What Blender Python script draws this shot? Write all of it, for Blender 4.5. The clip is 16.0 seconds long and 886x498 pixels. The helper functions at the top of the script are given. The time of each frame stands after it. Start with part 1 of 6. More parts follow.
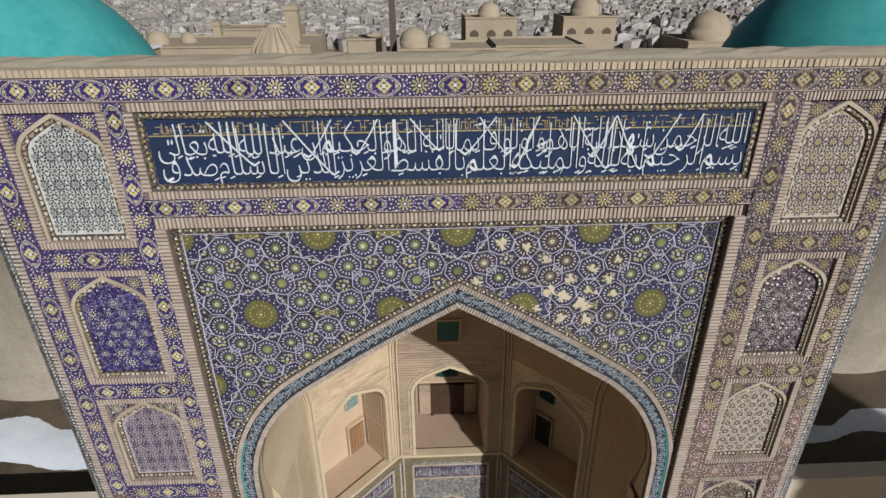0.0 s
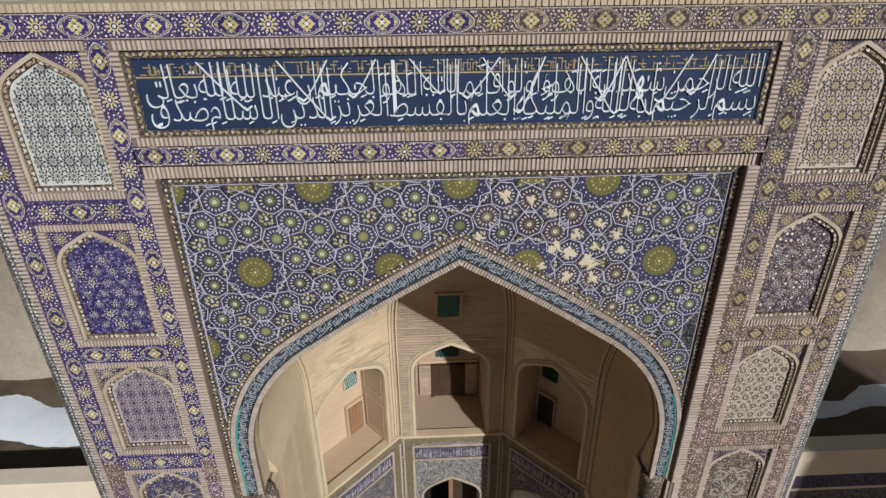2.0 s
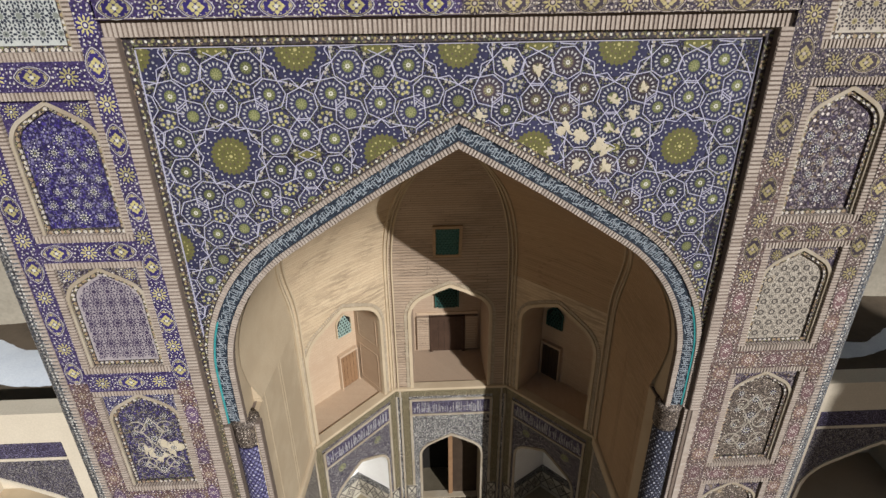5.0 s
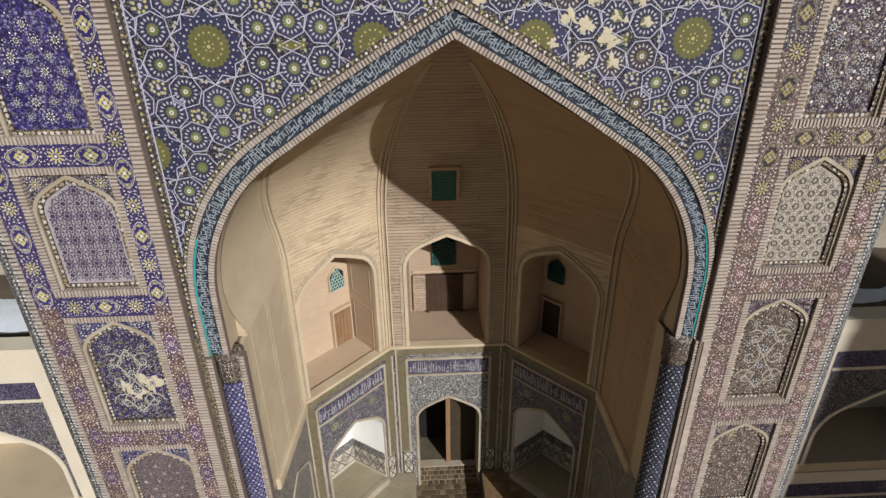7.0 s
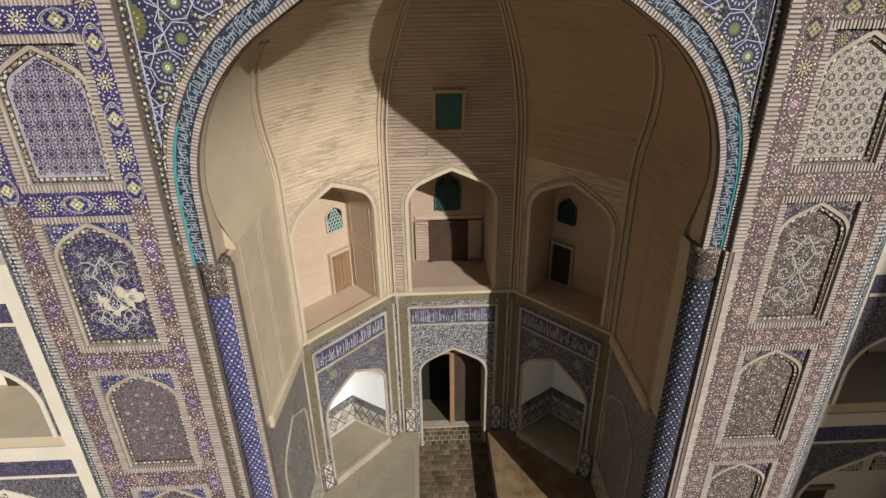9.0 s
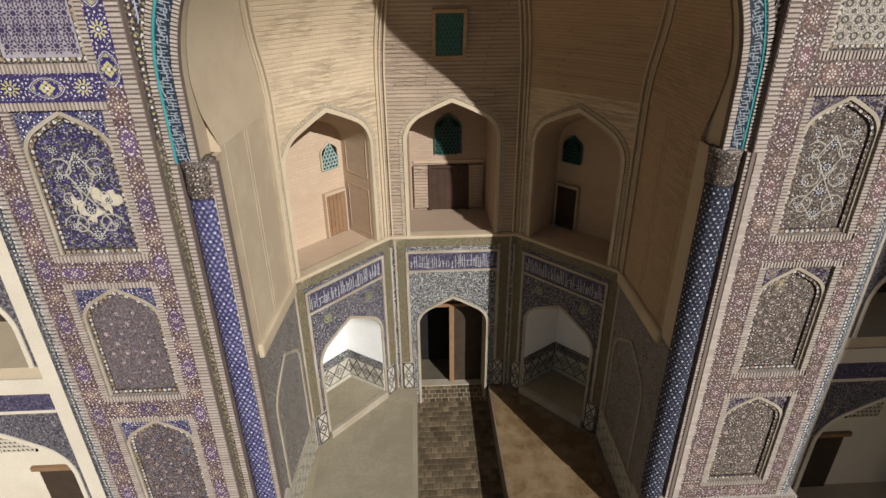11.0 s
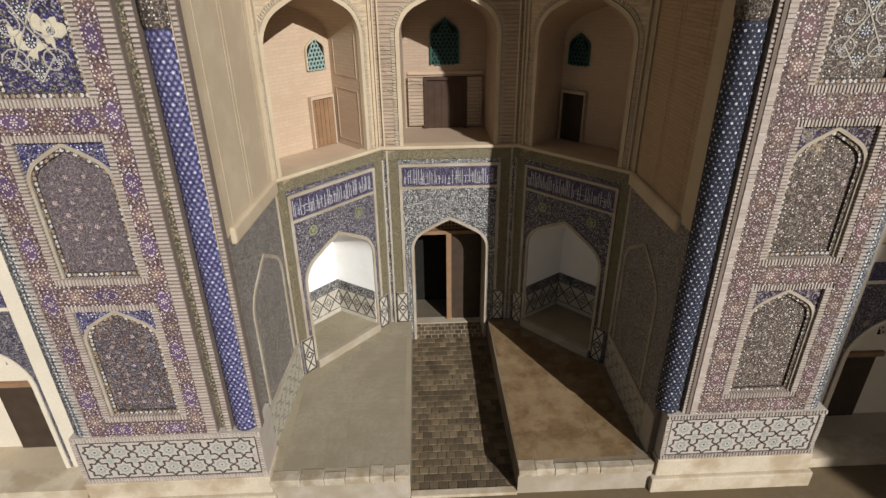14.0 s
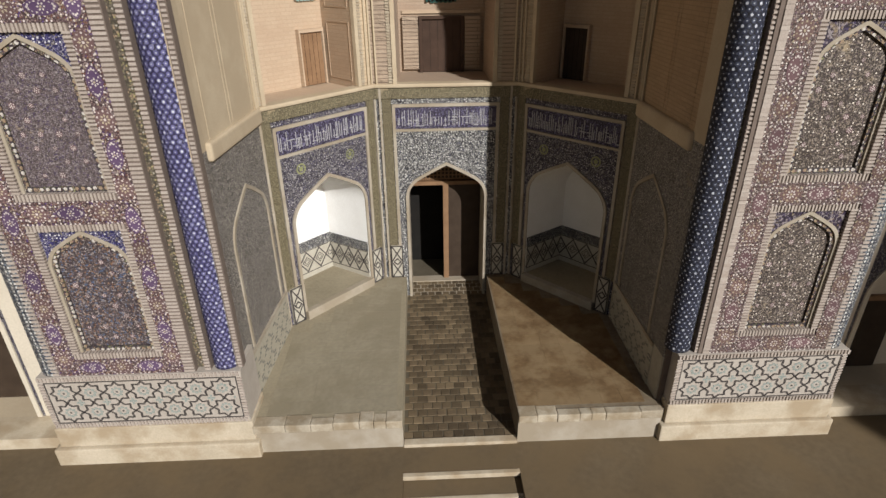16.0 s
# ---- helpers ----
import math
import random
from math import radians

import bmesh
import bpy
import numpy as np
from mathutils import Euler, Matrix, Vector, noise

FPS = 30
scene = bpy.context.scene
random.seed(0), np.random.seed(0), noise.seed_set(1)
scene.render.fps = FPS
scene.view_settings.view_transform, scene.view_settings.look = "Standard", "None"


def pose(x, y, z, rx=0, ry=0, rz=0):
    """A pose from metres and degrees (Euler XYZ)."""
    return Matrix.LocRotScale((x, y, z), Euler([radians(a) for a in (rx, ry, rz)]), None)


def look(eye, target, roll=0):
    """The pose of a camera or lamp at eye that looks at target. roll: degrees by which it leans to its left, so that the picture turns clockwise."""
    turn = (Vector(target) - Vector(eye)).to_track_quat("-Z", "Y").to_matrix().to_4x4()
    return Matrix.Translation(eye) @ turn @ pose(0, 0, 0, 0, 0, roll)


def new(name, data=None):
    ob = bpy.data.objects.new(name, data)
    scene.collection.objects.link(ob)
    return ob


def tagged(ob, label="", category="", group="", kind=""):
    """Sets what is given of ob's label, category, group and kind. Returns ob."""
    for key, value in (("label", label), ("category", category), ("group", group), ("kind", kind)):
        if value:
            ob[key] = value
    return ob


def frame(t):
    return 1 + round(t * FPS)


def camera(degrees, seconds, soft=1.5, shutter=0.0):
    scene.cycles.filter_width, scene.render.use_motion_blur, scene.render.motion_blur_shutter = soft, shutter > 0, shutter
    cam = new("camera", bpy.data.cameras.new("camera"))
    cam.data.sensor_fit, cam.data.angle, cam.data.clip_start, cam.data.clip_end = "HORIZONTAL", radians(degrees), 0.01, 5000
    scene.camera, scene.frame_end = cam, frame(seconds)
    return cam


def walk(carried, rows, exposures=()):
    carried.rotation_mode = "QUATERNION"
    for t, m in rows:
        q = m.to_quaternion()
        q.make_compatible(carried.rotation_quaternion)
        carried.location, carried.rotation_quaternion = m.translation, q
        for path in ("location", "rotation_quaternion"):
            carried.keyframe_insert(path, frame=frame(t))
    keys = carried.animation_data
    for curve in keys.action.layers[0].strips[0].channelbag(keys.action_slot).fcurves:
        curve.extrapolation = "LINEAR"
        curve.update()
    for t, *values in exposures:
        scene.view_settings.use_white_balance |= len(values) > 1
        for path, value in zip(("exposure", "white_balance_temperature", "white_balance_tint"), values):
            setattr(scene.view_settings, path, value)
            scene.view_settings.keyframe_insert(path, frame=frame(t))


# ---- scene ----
cam = camera(76.5, 16.0)
PATH = [
    (0, (-0.595, -11.039, 27.336), (-0.529, -9.25, 26.445), -0.5),
    (0.5, (-0.613, -11.036, 27.13), (-0.546, -9.248, 26.236), -0.6),
    (1, (-0.629, -11.048, 26.858), (-0.561, -9.26, 25.964), -0.6),
    (1.5, (-0.64, -11.057, 26.541), (-0.573, -9.269, 25.648), -0.5),
    (2, (-0.651, -11.043, 26.219), (-0.582, -9.255, 25.326), -0.6),
    (2.5, (-0.648, -11.035, 25.801), (-0.58, -9.247, 24.908), -0.6),
    (3, (-0.638, -11.02, 25.385), (-0.573, -9.232, 24.491), -0.6),
    (3.5, (-0.645, -11.004, 24.904), (-0.58, -9.215, 24.012), -0.7),
    (4, (-0.645, -10.982, 24.467), (-0.579, -9.193, 23.574), -0.7),
    (6.5, (-0.523, -11.043, 21.877), (-0.451, -9.252, 20.989), -0.7),
    (7, (-0.577, -11.083, 21.353), (-0.503, -9.292, 20.466), -0.7),
    (7.5, (-0.543, -11.099, 20.749), (-0.475, -9.307, 19.863), -0.8),
    (8, (-0.609, -11.047, 20.188), (-0.537, -9.257, 19.299), -0.8),
    (8.5, (-0.632, -11.01, 19.52), (-0.56, -9.22, 18.631), -0.8),
    (9, (-0.693, -10.981, 18.874), (-0.625, -9.192, 17.983), -0.8),
    (11.5, (-0.788, -11.135, 16.093), (-0.712, -9.347, 15.199), -0.6),
    (12, (-0.738, -11.13, 15.554), (-0.664, -9.342, 14.661), -0.7),
    (12.5, (-0.71, -11.137, 14.97), (-0.635, -9.349, 14.076), -0.6),
    (13, (-0.699, -11.102, 14.439), (-0.624, -9.316, 13.543), -0.6),
    (13.5, (-0.669, -11.076, 13.848), (-0.595, -9.29, 12.95), -0.6),
    (14, (-0.639, -11.06, 13.29), (-0.568, -9.273, 12.395), -0.6),
    (14.5, (-0.608, -11.025, 12.751), (-0.537, -9.239, 11.854), -0.6),
    (15, (-0.551, -11.006, 12.246), (-0.483, -9.219, 11.35), -0.6),
    (15.5, (-0.525, -10.984, 11.713), (-0.456, -9.197, 10.817), -0.6),
    (16, (-0.489, -10.967, 11.26), (-0.422, -9.181, 10.363), -0.7),
]
walk(cam, [(t, look(eye, target, roll)) for t, eye, target, roll in PATH], [(0.0, 0.0), (4.0, 0.02), (8.0, 0.06), (12.0, 0.09), (16.0, 0.10)])

# ---- world, sun ----
SUN_AZ = (0.53, -1.0)                 # towards the sun, on the plan
SUN_EL = math.atan(0.60 / math.hypot(*SUN_AZ))
world = bpy.data.worlds.new("world")
scene.world = world
world.use_nodes = True
wn = world.node_tree.nodes
sky = wn.new("ShaderNodeTexSky")
sky.sky_type = 'NISHITA'
sky.sun_disc = False
sky.sun_elevation = SUN_EL
sky.sun_rotation = math.atan2(SUN_AZ[0], SUN_AZ[1])
sky.dust_density = 2.0
world.node_tree.links.new(sky.outputs[0], wn["Background"].inputs[0])
wn["Background"].inputs[1].default_value = 0.025
sun = new("sun", bpy.data.lights.new("sun", 'SUN'))
sun.data.energy = 5.0
sun.data.angle = radians(0.6)
sun.data.color = (0.975, 0.965, 0.952)
sun.matrix_world = look((60 * SUN_AZ[0], 60 * SUN_AZ[1], 60 * math.tan(SUN_EL) * math.hypot(*SUN_AZ)), (0, 0, 0))


# ---- materials ----
def mat(name):
    m = bpy.data.materials.new(name)
    m.use_nodes = True
    return m, m.node_tree, m.node_tree.nodes["Principled BSDF"]


def node(nt, kind, ins=None, operation=None):
    n = nt.nodes.new("ShaderNode" + kind)
    if operation:
        n.operation = operation
    for k, v in (ins or {}).items():
        if isinstance(v, bpy.types.NodeSocket):
            nt.links.new(v, n.inputs[k])
        else:
            n.inputs[k].default_value = v
    return n


def rgba(c):
    return (*c, 1.0)


def ramp(nt, fac, stops, constant=False):
    n = nt.nodes.new("ShaderNodeValToRGB")
    n.color_ramp.interpolation = 'CONSTANT' if constant else 'LINEAR'
    e = n.color_ramp.elements
    while len(e) < len(stops):
        e.new(0.5)
    for el, (p, c) in zip(e, stops):
        el.position = p
        el.color = rgba(c) if not isinstance(c, (int, float)) else (c, c, c, 1)
    nt.links.new(fac, n.inputs[0])
    return n.outputs[0]


def mix(nt, fac, a, b, blend='MIX'):
    n = nt.nodes.new("ShaderNodeMix")
    n.data_type = 'RGBA'
    n.blend_type = blend
    for sock, v in ((n.inputs[0], fac), (n.inputs[6], a), (n.inputs[7], b)):
        if isinstance(v, bpy.types.NodeSocket):
            nt.links.new(v, sock)
        elif isinstance(v, (int, float)):
            sock.default_value = v
        else:
            sock.default_value = rgba(v)
    return n.outputs[2]


def math_node(nt, op, a, b=0.0):
    return node(nt, "Math", {0: a, 1: b}, operation=op).outputs[0]


def obj_coord(nt):
    return node(nt, "TexCoord").outputs["Object"]


def bump(nt, bsdf, height, strength=0.4, dist=0.01):
    b = node(nt, "Bump", {"Height": height, "Strength": strength, "Distance": dist})
    nt.links.new(b.outputs[0], bsdf.inputs["Normal"])


def mosaic(name, ground, dot, accents, cell=7.0, dot_size=0.22, wear=0.5, rough=0.42, jitter=0.5, loss=(0.46, 0.36, 0.23), vine=0.5):
    """Cut-tile faience: flowers on a ground of small coloured tesserae, with worn patches."""
    m, nt, bs = mat(name)
    ground, dot, loss = ([c * f for c in v] for v, f in ((ground, 0.43), (dot, 1.18), (loss, 0.8)))
    accents = [[c * 0.68 for c in a] for a in accents]
    co = obj_coord(nt)
    v1 = node(nt, "TexVoronoi", {"Vector": co, "Scale": cell, "Randomness": jitter})
    v2 = node(nt, "TexVoronoi", {"Vector": co, "Scale": cell * 2.7, "Randomness": 0.9})
    sep = node(nt, "SeparateColor", {0: v2.outputs["Color"]})
    k = len(accents) + 2
    stops = [(0.0, ground), (2.0 / k, [c * 0.7 for c in ground])] + [((j + 2.6) / (k + 0.6), a) for j, a in enumerate(accents)]
    tess = ramp(nt, sep.outputs[0], stops, True)
    tess = mix(nt, ramp(nt, v2.outputs["Distance"], [(0.0, 0), (0.42, 0), (0.62, 1)]), tess, [c * 0.4 for c in ground])
    ring = ramp(nt, v1.outputs["Distance"], [(0, 1), (dot_size, 1), (dot_size + 0.03, 0)])
    halo = ramp(nt, v1.outputs["Distance"], [(0, 1), (dot_size + 0.12, 1), (dot_size + 0.16, 0)])
    sep1 = node(nt, "SeparateColor", {0: v1.outputs["Color"]})
    dots = mix(nt, ramp(nt, sep1.outputs[1], [(0, 0), (0.6, 0), (0.62, 1)]), dot, accents[0])
    if vine:
        n3 = node(nt, "TexNoise", {"Vector": co, "Scale": cell * 0.62, "Detail": 0.5, "Distortion": 0.8})
        line = ramp(nt, math_node(nt, 'FRACT', math_node(nt, 'MULTIPLY', n3.outputs[0], 6.0)), [(0.0, vine), (0.15, vine), (0.22, 0)])
        tess = mix(nt, line, tess, [0.5 * (d + a) for d, a in zip(dot, accents[0])])
    col = mix(nt, halo, tess, [c * 0.6 for c in ground])
    col = mix(nt, ring, col, dots)
    big = node(nt, "TexNoise", {"Vector": co, "Scale": 1.1, "Detail": 6.0, "Roughness": 0.7})
    worn = ramp(nt, big.outputs[0], [(0, 0), (0.66 - 0.16 * wear, 0), (0.72 - 0.1 * wear, 0.75)])
    col = mix(nt, worn, col, loss)
    dust = node(nt, "TexNoise", {"Vector": co, "Scale": 0.35, "Detail": 3.0})
    col = mix(nt, math_node(nt, 'MULTIPLY', dust.outputs[0], 0.07), col, (0.33, 0.28, 0.22))
    nt.links.new(col, bs.inputs["Base Color"])
    nt.links.new(ramp(nt, big.outputs[0], [(0.3, rough - 0.1), (0.7, min(1, rough + 0.35))]), bs.inputs["Roughness"])
    bs.inputs["Specular IOR Level"].default_value = 0.18
    bump(nt, bs, math_node(nt, 'ADD', v2.outputs["Distance"], ring), 0.35, 0.012)
    return m


def plain(name, a, b, rough=0.8, scale=3.0, fine=40.0, relief=0.3, metal=0.0, per_piece=0.0, stain=0.0, tone=(1.3, 1.3, 1.3)):
    """A mineral or painted surface: two tones in patches, fine grain, uneven relief."""
    m, nt, bs = mat(name)
    co = obj_coord(nt)
    n1 = node(nt, "TexNoise", {"Vector": co, "Scale": scale, "Detail": 6.0, "Roughness": 0.62})
    n2 = node(nt, "TexNoise", {"Vector": co, "Scale": fine, "Detail": 3.0})
    col = mix(nt, ramp(nt, n1.outputs[0], [(0.32, 0), (0.68, 1)]), a, b)
    col = mix(nt, 0.35, col, mix(nt, n2.outputs[0], [c * 0.55 for c in a], [min(1, c * 1.35) for c in b]))
    if stain:
        n5 = node(nt, "TexNoise", {"Vector": node(nt, "NewGeometry").outputs["Position"], "Scale": stain, "Detail": 5.0, "Roughness": 0.6})
        col = mix(nt, ramp(nt, n5.outputs[0], [(0.42, 0.0), (0.6, 0.75)]), col, [0.5 * (x + y) * f for x, y, f in zip(a, b, tone)])
    if per_piece:
        r = node(nt, "ObjectInfo").outputs["Random"]
        g = node(nt, "HueSaturation", {"Color": col, "Value": math_node(nt, 'ADD', math_node(nt, 'MULTIPLY', r, per_piece), 1 - per_piece / 2)})
        col = g.outputs[0]
    nt.links.new(col, bs.inputs["Base Color"])
    bs.inputs["Roughness"].default_value = rough
    bs.inputs["Metallic"].default_value = metal
    bs.inputs["Specular IOR Level"].default_value = 0.2
    bump(nt, bs, math_node(nt, 'ADD', n1.outputs[0], math_node(nt, 'MULTIPLY', n2.outputs[0], 0.5)), relief, 0.015)
    return m


def islands(name, a, b, c, rough=0.85, fine=30.0):
    """Bricks or houses joined in one mesh, each in a tone of its own."""
    m, nt, bs = mat(name)
    r = node(nt, "NewGeometry").outputs["Random Per Island"]
    col = ramp(nt, r, [(0.0, a), (0.5, b), (1.0, c)])
    n2 = node(nt, "TexNoise", {"Vector": obj_coord(nt), "Scale": fine, "Detail": 4.0})
    col = mix(nt, 0.5, col, mix(nt, n2.outputs[0], [x * 0.5 for x in a], [min(1, x * 1.4) for x in c]))
    nt.links.new(col, bs.inputs["Base Color"])
    bs.inputs["Roughness"].default_value = rough
    bs.inputs["Specular IOR Level"].default_value = 0.2
    bump(nt, bs, n2.outputs[0], 0.3, 0.01)
    return m


def coursed(name, a, b, joint, pitch=0.085, rough=0.88, depth=0.35, patch=0.6, length=4.2, streak=0.0):
    """Thin flat brick in level courses."""
    m, nt, bs = mat(name)
    co = obj_coord(nt)
    xyz = node(nt, "SeparateXYZ", {0: co})
    along = math_node(nt, 'ADD', xyz.outputs[0], math_node(nt, 'MULTIPLY', xyz.outputs[1], 0.83))
    uv = node(nt, "CombineXYZ", {0: along, 1: xyz.outputs[2]})
    br = node(nt, "TexBrick", {"Vector": uv.outputs[0], "Color1": rgba(a), "Color2": rgba(b), "Mortar": rgba(joint), "Scale": 1.0,
                               "Mortar Size": pitch * 0.13, "Mortar Smooth": 0.4, "Bias": 0.0, "Brick Width": pitch * length, "Row Height": pitch})
    n1 = node(nt, "TexNoise", {"Vector": co, "Scale": patch, "Detail": 5.0, "Roughness": 0.6})
    n2 = node(nt, "TexNoise", {"Vector": co, "Scale": 22.0, "Detail": 4.0})
    col = mix(nt, ramp(nt, n1.outputs[0], [(0.35, 0.0), (0.7, 0.55)]), br.outputs[0], [c * f for c, f in zip(b, (0.80, 0.73, 0.70))])
    col = mix(nt, 0.3, col, mix(nt, n2.outputs[0], [c * 0.5 for c in a], [min(1, c * 1.3) for c in b]))
    height = math_node(nt, 'SUBTRACT', n2.outputs[0], br.outputs["Fac"])
    if streak:
        # courses eaten away in long level patches
        flat = node(nt, "CombineXYZ", {0: along, 1: math_node(nt, 'MULTIPLY', xyz.outputs[2], 7.0)})
        n4 = node(nt, "TexNoise", {"Vector": flat.outputs[0], "Scale": 1.1, "Detail": 5.0, "Roughness": 0.65})
        n6 = node(nt, "TexNoise", {"Vector": co, "Scale": 0.45, "Detail": 3.0})
        where = math_node(nt, 'MULTIPLY', ramp(nt, n4.outputs[0], [(0.46, 0), (0.56, 1)]), ramp(nt, n6.outputs[0], [(0.42, 0), (0.58, 1)]))
        col = mix(nt, math_node(nt, 'MULTIPLY', where, streak), col, [c * 0.72 for c in joint])
        height = math_node(nt, 'SUBTRACT', height, math_node(nt, 'MULTIPLY', where, 1.2))
    nt.links.new(col, bs.inputs["Base Color"])
    bs.inputs["Roughness"].default_value = rough
    bump(nt, bs, height, depth, 0.02)
    return m


PURPLE, COBALT, NAVY = (0.060, 0.040, 0.26), (0.028, 0.035, 0.27), (0.018, 0.040, 0.13)
TURQ, OCHRE, LILAC, WHITE = (0.03, 0.26, 0.27), (0.42, 0.31, 0.07), (0.33, 0.30, 0.42), (0.62, 0.60, 0.56)
MAUVE, TAN, BLACK = (0.15, 0.085, 0.085), (0.40, 0.29, 0.19), (0.02, 0.02, 0.025)

band_purple = mosaic("faience_violet", (0.085, 0.050, 0.27), (0.36, 0.33, 0.42), [(0.07, 0.05, 0.17), (0.16, 0.13, 0.24)], 13.0, 0.15, 0.0, jitter=0.15, vine=0.12)
band_brown = mosaic("faience_mauve", (0.235, 0.135, 0.15), (0.50, 0.44, 0.41), [(0.38, 0.27, 0.24), (0.24, 0.10, 0.06), (0.11, 0.055, 0.23)], 10.5, 0.20, 0.12, jitter=0.2, vine=0.4)
band_rose = mosaic("faience_rose", (0.265, 0.168, 0.158), (0.50, 0.45, 0.41), [(0.36, 0.28, 0.25), (0.25, 0.135, 0.11), (0.16, 0.095, 0.14)], 10.5, 0.20, 0.2, jitter=0.2, vine=0.4)
band_mid = mosaic("faience_dark_violet", (0.080, 0.060, 0.13), (0.50, 0.45, 0.40), [(0.30, 0.25, 0.18), (0.12, 0.085, 0.15)], 12.0, 0.17, 0.15, jitter=0.2, vine=0.4)
strip_dots = mosaic("faience_dotted", (0.13, 0.105, 0.13), (0.42, 0.39, 0.35), [TAN, (0.25, 0.26, 0.12)], 8.5, 0.34, 0.0, jitter=0.1, vine=0)
strip_dull = mosaic("faience_dotted_dull", (0.30, 0.255, 0.19), (0.36, 0.32, 0.27), [TAN, (0.25, 0.22, 0.12)], 8.5, 0.26, 0.0, jitter=0.1, vine=0)
span_field = mosaic("faience_spandrel", (0.028, 0.026, 0.095), (0.36, 0.36, 0.42), [(0.15, 0.18, 0.12), (0.08, 0.09, 0.22), (0.28, 0.27, 0.15)], 12.0, 0.15, 0.1, vine=0)
navy_field = plain("glaze_navy", (0.0099, 0.0189, 0.0432), (0.0198, 0.036, 0.072), 0.45, 1.4, 30, 0.15, stain=1.1, tone=(1.0, 1.0, 1.3))
brick_dash = islands("brick_soldier", (0.28, 0.225, 0.188), (0.35, 0.294, 0.252), (0.425, 0.367, 0.318))
brick_warm = islands("brick_soldier_warm", (0.296, 0.239, 0.17), (0.365, 0.304, 0.222), (0.426, 0.361, 0.27))
mortar = plain("mortar", (0.125, 0.094, 0.077), (0.175, 0.138, 0.115), 0.95, 5, 60)
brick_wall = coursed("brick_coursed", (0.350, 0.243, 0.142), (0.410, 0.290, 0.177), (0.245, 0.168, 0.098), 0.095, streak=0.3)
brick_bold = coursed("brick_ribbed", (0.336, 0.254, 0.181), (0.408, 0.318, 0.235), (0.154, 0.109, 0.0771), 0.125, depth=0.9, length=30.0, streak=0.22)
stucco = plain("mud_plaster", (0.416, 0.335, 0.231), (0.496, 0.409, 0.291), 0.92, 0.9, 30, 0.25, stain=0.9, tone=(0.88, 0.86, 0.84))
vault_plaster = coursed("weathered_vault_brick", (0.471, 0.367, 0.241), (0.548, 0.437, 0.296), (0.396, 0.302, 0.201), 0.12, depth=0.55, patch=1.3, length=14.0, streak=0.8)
coping_m = plain("coping_mud", (0.243, 0.211, 0.158), (0.315, 0.279, 0.216), 0.95, 1.2, 25, 0.4)
sufa_brown = plain("stained_paving_slab", (0.0936, 0.0576, 0.0288), (0.23, 0.191, 0.137), 0.85, 0.8, 9, 0.3)
trim_stone = plain("cream_trim", (0.315, 0.270, 0.210), (0.395, 0.348, 0.278), 0.8, 2.0, 40, stain=0.8, tone=(0.75, 0.70, 0.62))
limewash = plain("white_limewash", (0.50, 0.44, 0.345), (0.60, 0.535, 0.43), 0.85, 0.7, 20, 0.15)
white_plaster = plain("white_plaster", (0.741, 0.722, 0.684), (0.817, 0.807, 0.779), 0.8, 1.5, 30, 0.15)
marble = plain("plinth_stone", (0.412, 0.345, 0.252), (0.528, 0.455, 0.346), 0.7, 1.3, 25, 0.2, stain=0.9, tone=(0.66, 0.58, 0.48))
pave = plain("plaza_paving", (0.0828, 0.0597, 0.0354), (0.148, 0.11, 0.0663), 0.9, 0.35, 6, 0.4, stain=0.5, tone=(1.25, 1.2, 1.1))
sufa_top = plain("worn_paving_slab", (0.228, 0.193, 0.131), (0.312, 0.267, 0.187), 0.85, 0.7, 12, 0.25)
path_brick = plain("paver_brick", (0.062, 0.043, 0.026), (0.125, 0.092, 0.056), 0.88, 2.0, 30, 0.4, per_piece=0.8, stain=0.55, tone=(1.7, 1.75, 1.7))
# dark brown mud, with the right-hand roof's shade put into the colour
roof_mud = plain("dark_mud_roof", (0.055, 0.042, 0.03), (0.11, 0.085, 0.06), 0.95, 0.5, 5, 0.5, stain=0.4, tone=(1.5, 1.5, 1.5))
drum_m = plain("pale_drum_tile", (0.24, 0.215, 0.17), (0.34, 0.305, 0.245), 0.8, 1.0, 8, 0.3)
path_bed = plain("path_dust", (0.075, 0.062, 0.042), (0.12, 0.10, 0.07), 0.92, 1.5, 20, 0.3)
warm_plaster = coursed("sunned_plaster", (0.432, 0.323, 0.222), (0.479, 0.365, 0.258), (0.395, 0.292, 0.195), 0.11, depth=0.15, patch=1.1, length=3.4)
niche_brick = coursed("niche_brick", (0.336, 0.248, 0.176), (0.386, 0.294, 0.214), (0.277, 0.202, 0.139), 0.10, depth=0.25, patch=1.2, length=4.0)
pale_lattice = plain("pale_turquoise_lattice", (0.22, 0.33, 0.30), (0.32, 0.42, 0.385), 0.45, 6, 50, 0.15)
brown_door = plain("reddish_brown_wood", (0.0375, 0.021, 0.014), (0.0625, 0.036, 0.024), 0.65, 2.5, 50, 0.3)
wood = plain("old_wood", (0.17, 0.095, 0.05), (0.26, 0.155, 0.085), 0.65, 2.5, 50, 0.3)
dark_wood = plain("dark_wood", (0.032, 0.021, 0.014), (0.056, 0.038, 0.026), 0.6, 2.5, 50, 0.3)
# near black: paints the dark of openings, also used for plank joints
void = plain("painted_dark", (0.010, 0.009, 0.008), (0.016, 0.014, 0.012), 0.95)
green_tile = plain("green_glaze", (0.016, 0.058, 0.05), (0.034, 0.10, 0.085), 0.4, 6, 50, 0.2)
turq_tile = plain("turquoise_glaze", (0.025, 0.21, 0.22), (0.05, 0.29, 0.30), 0.3, 2.0, 20, 0.25)
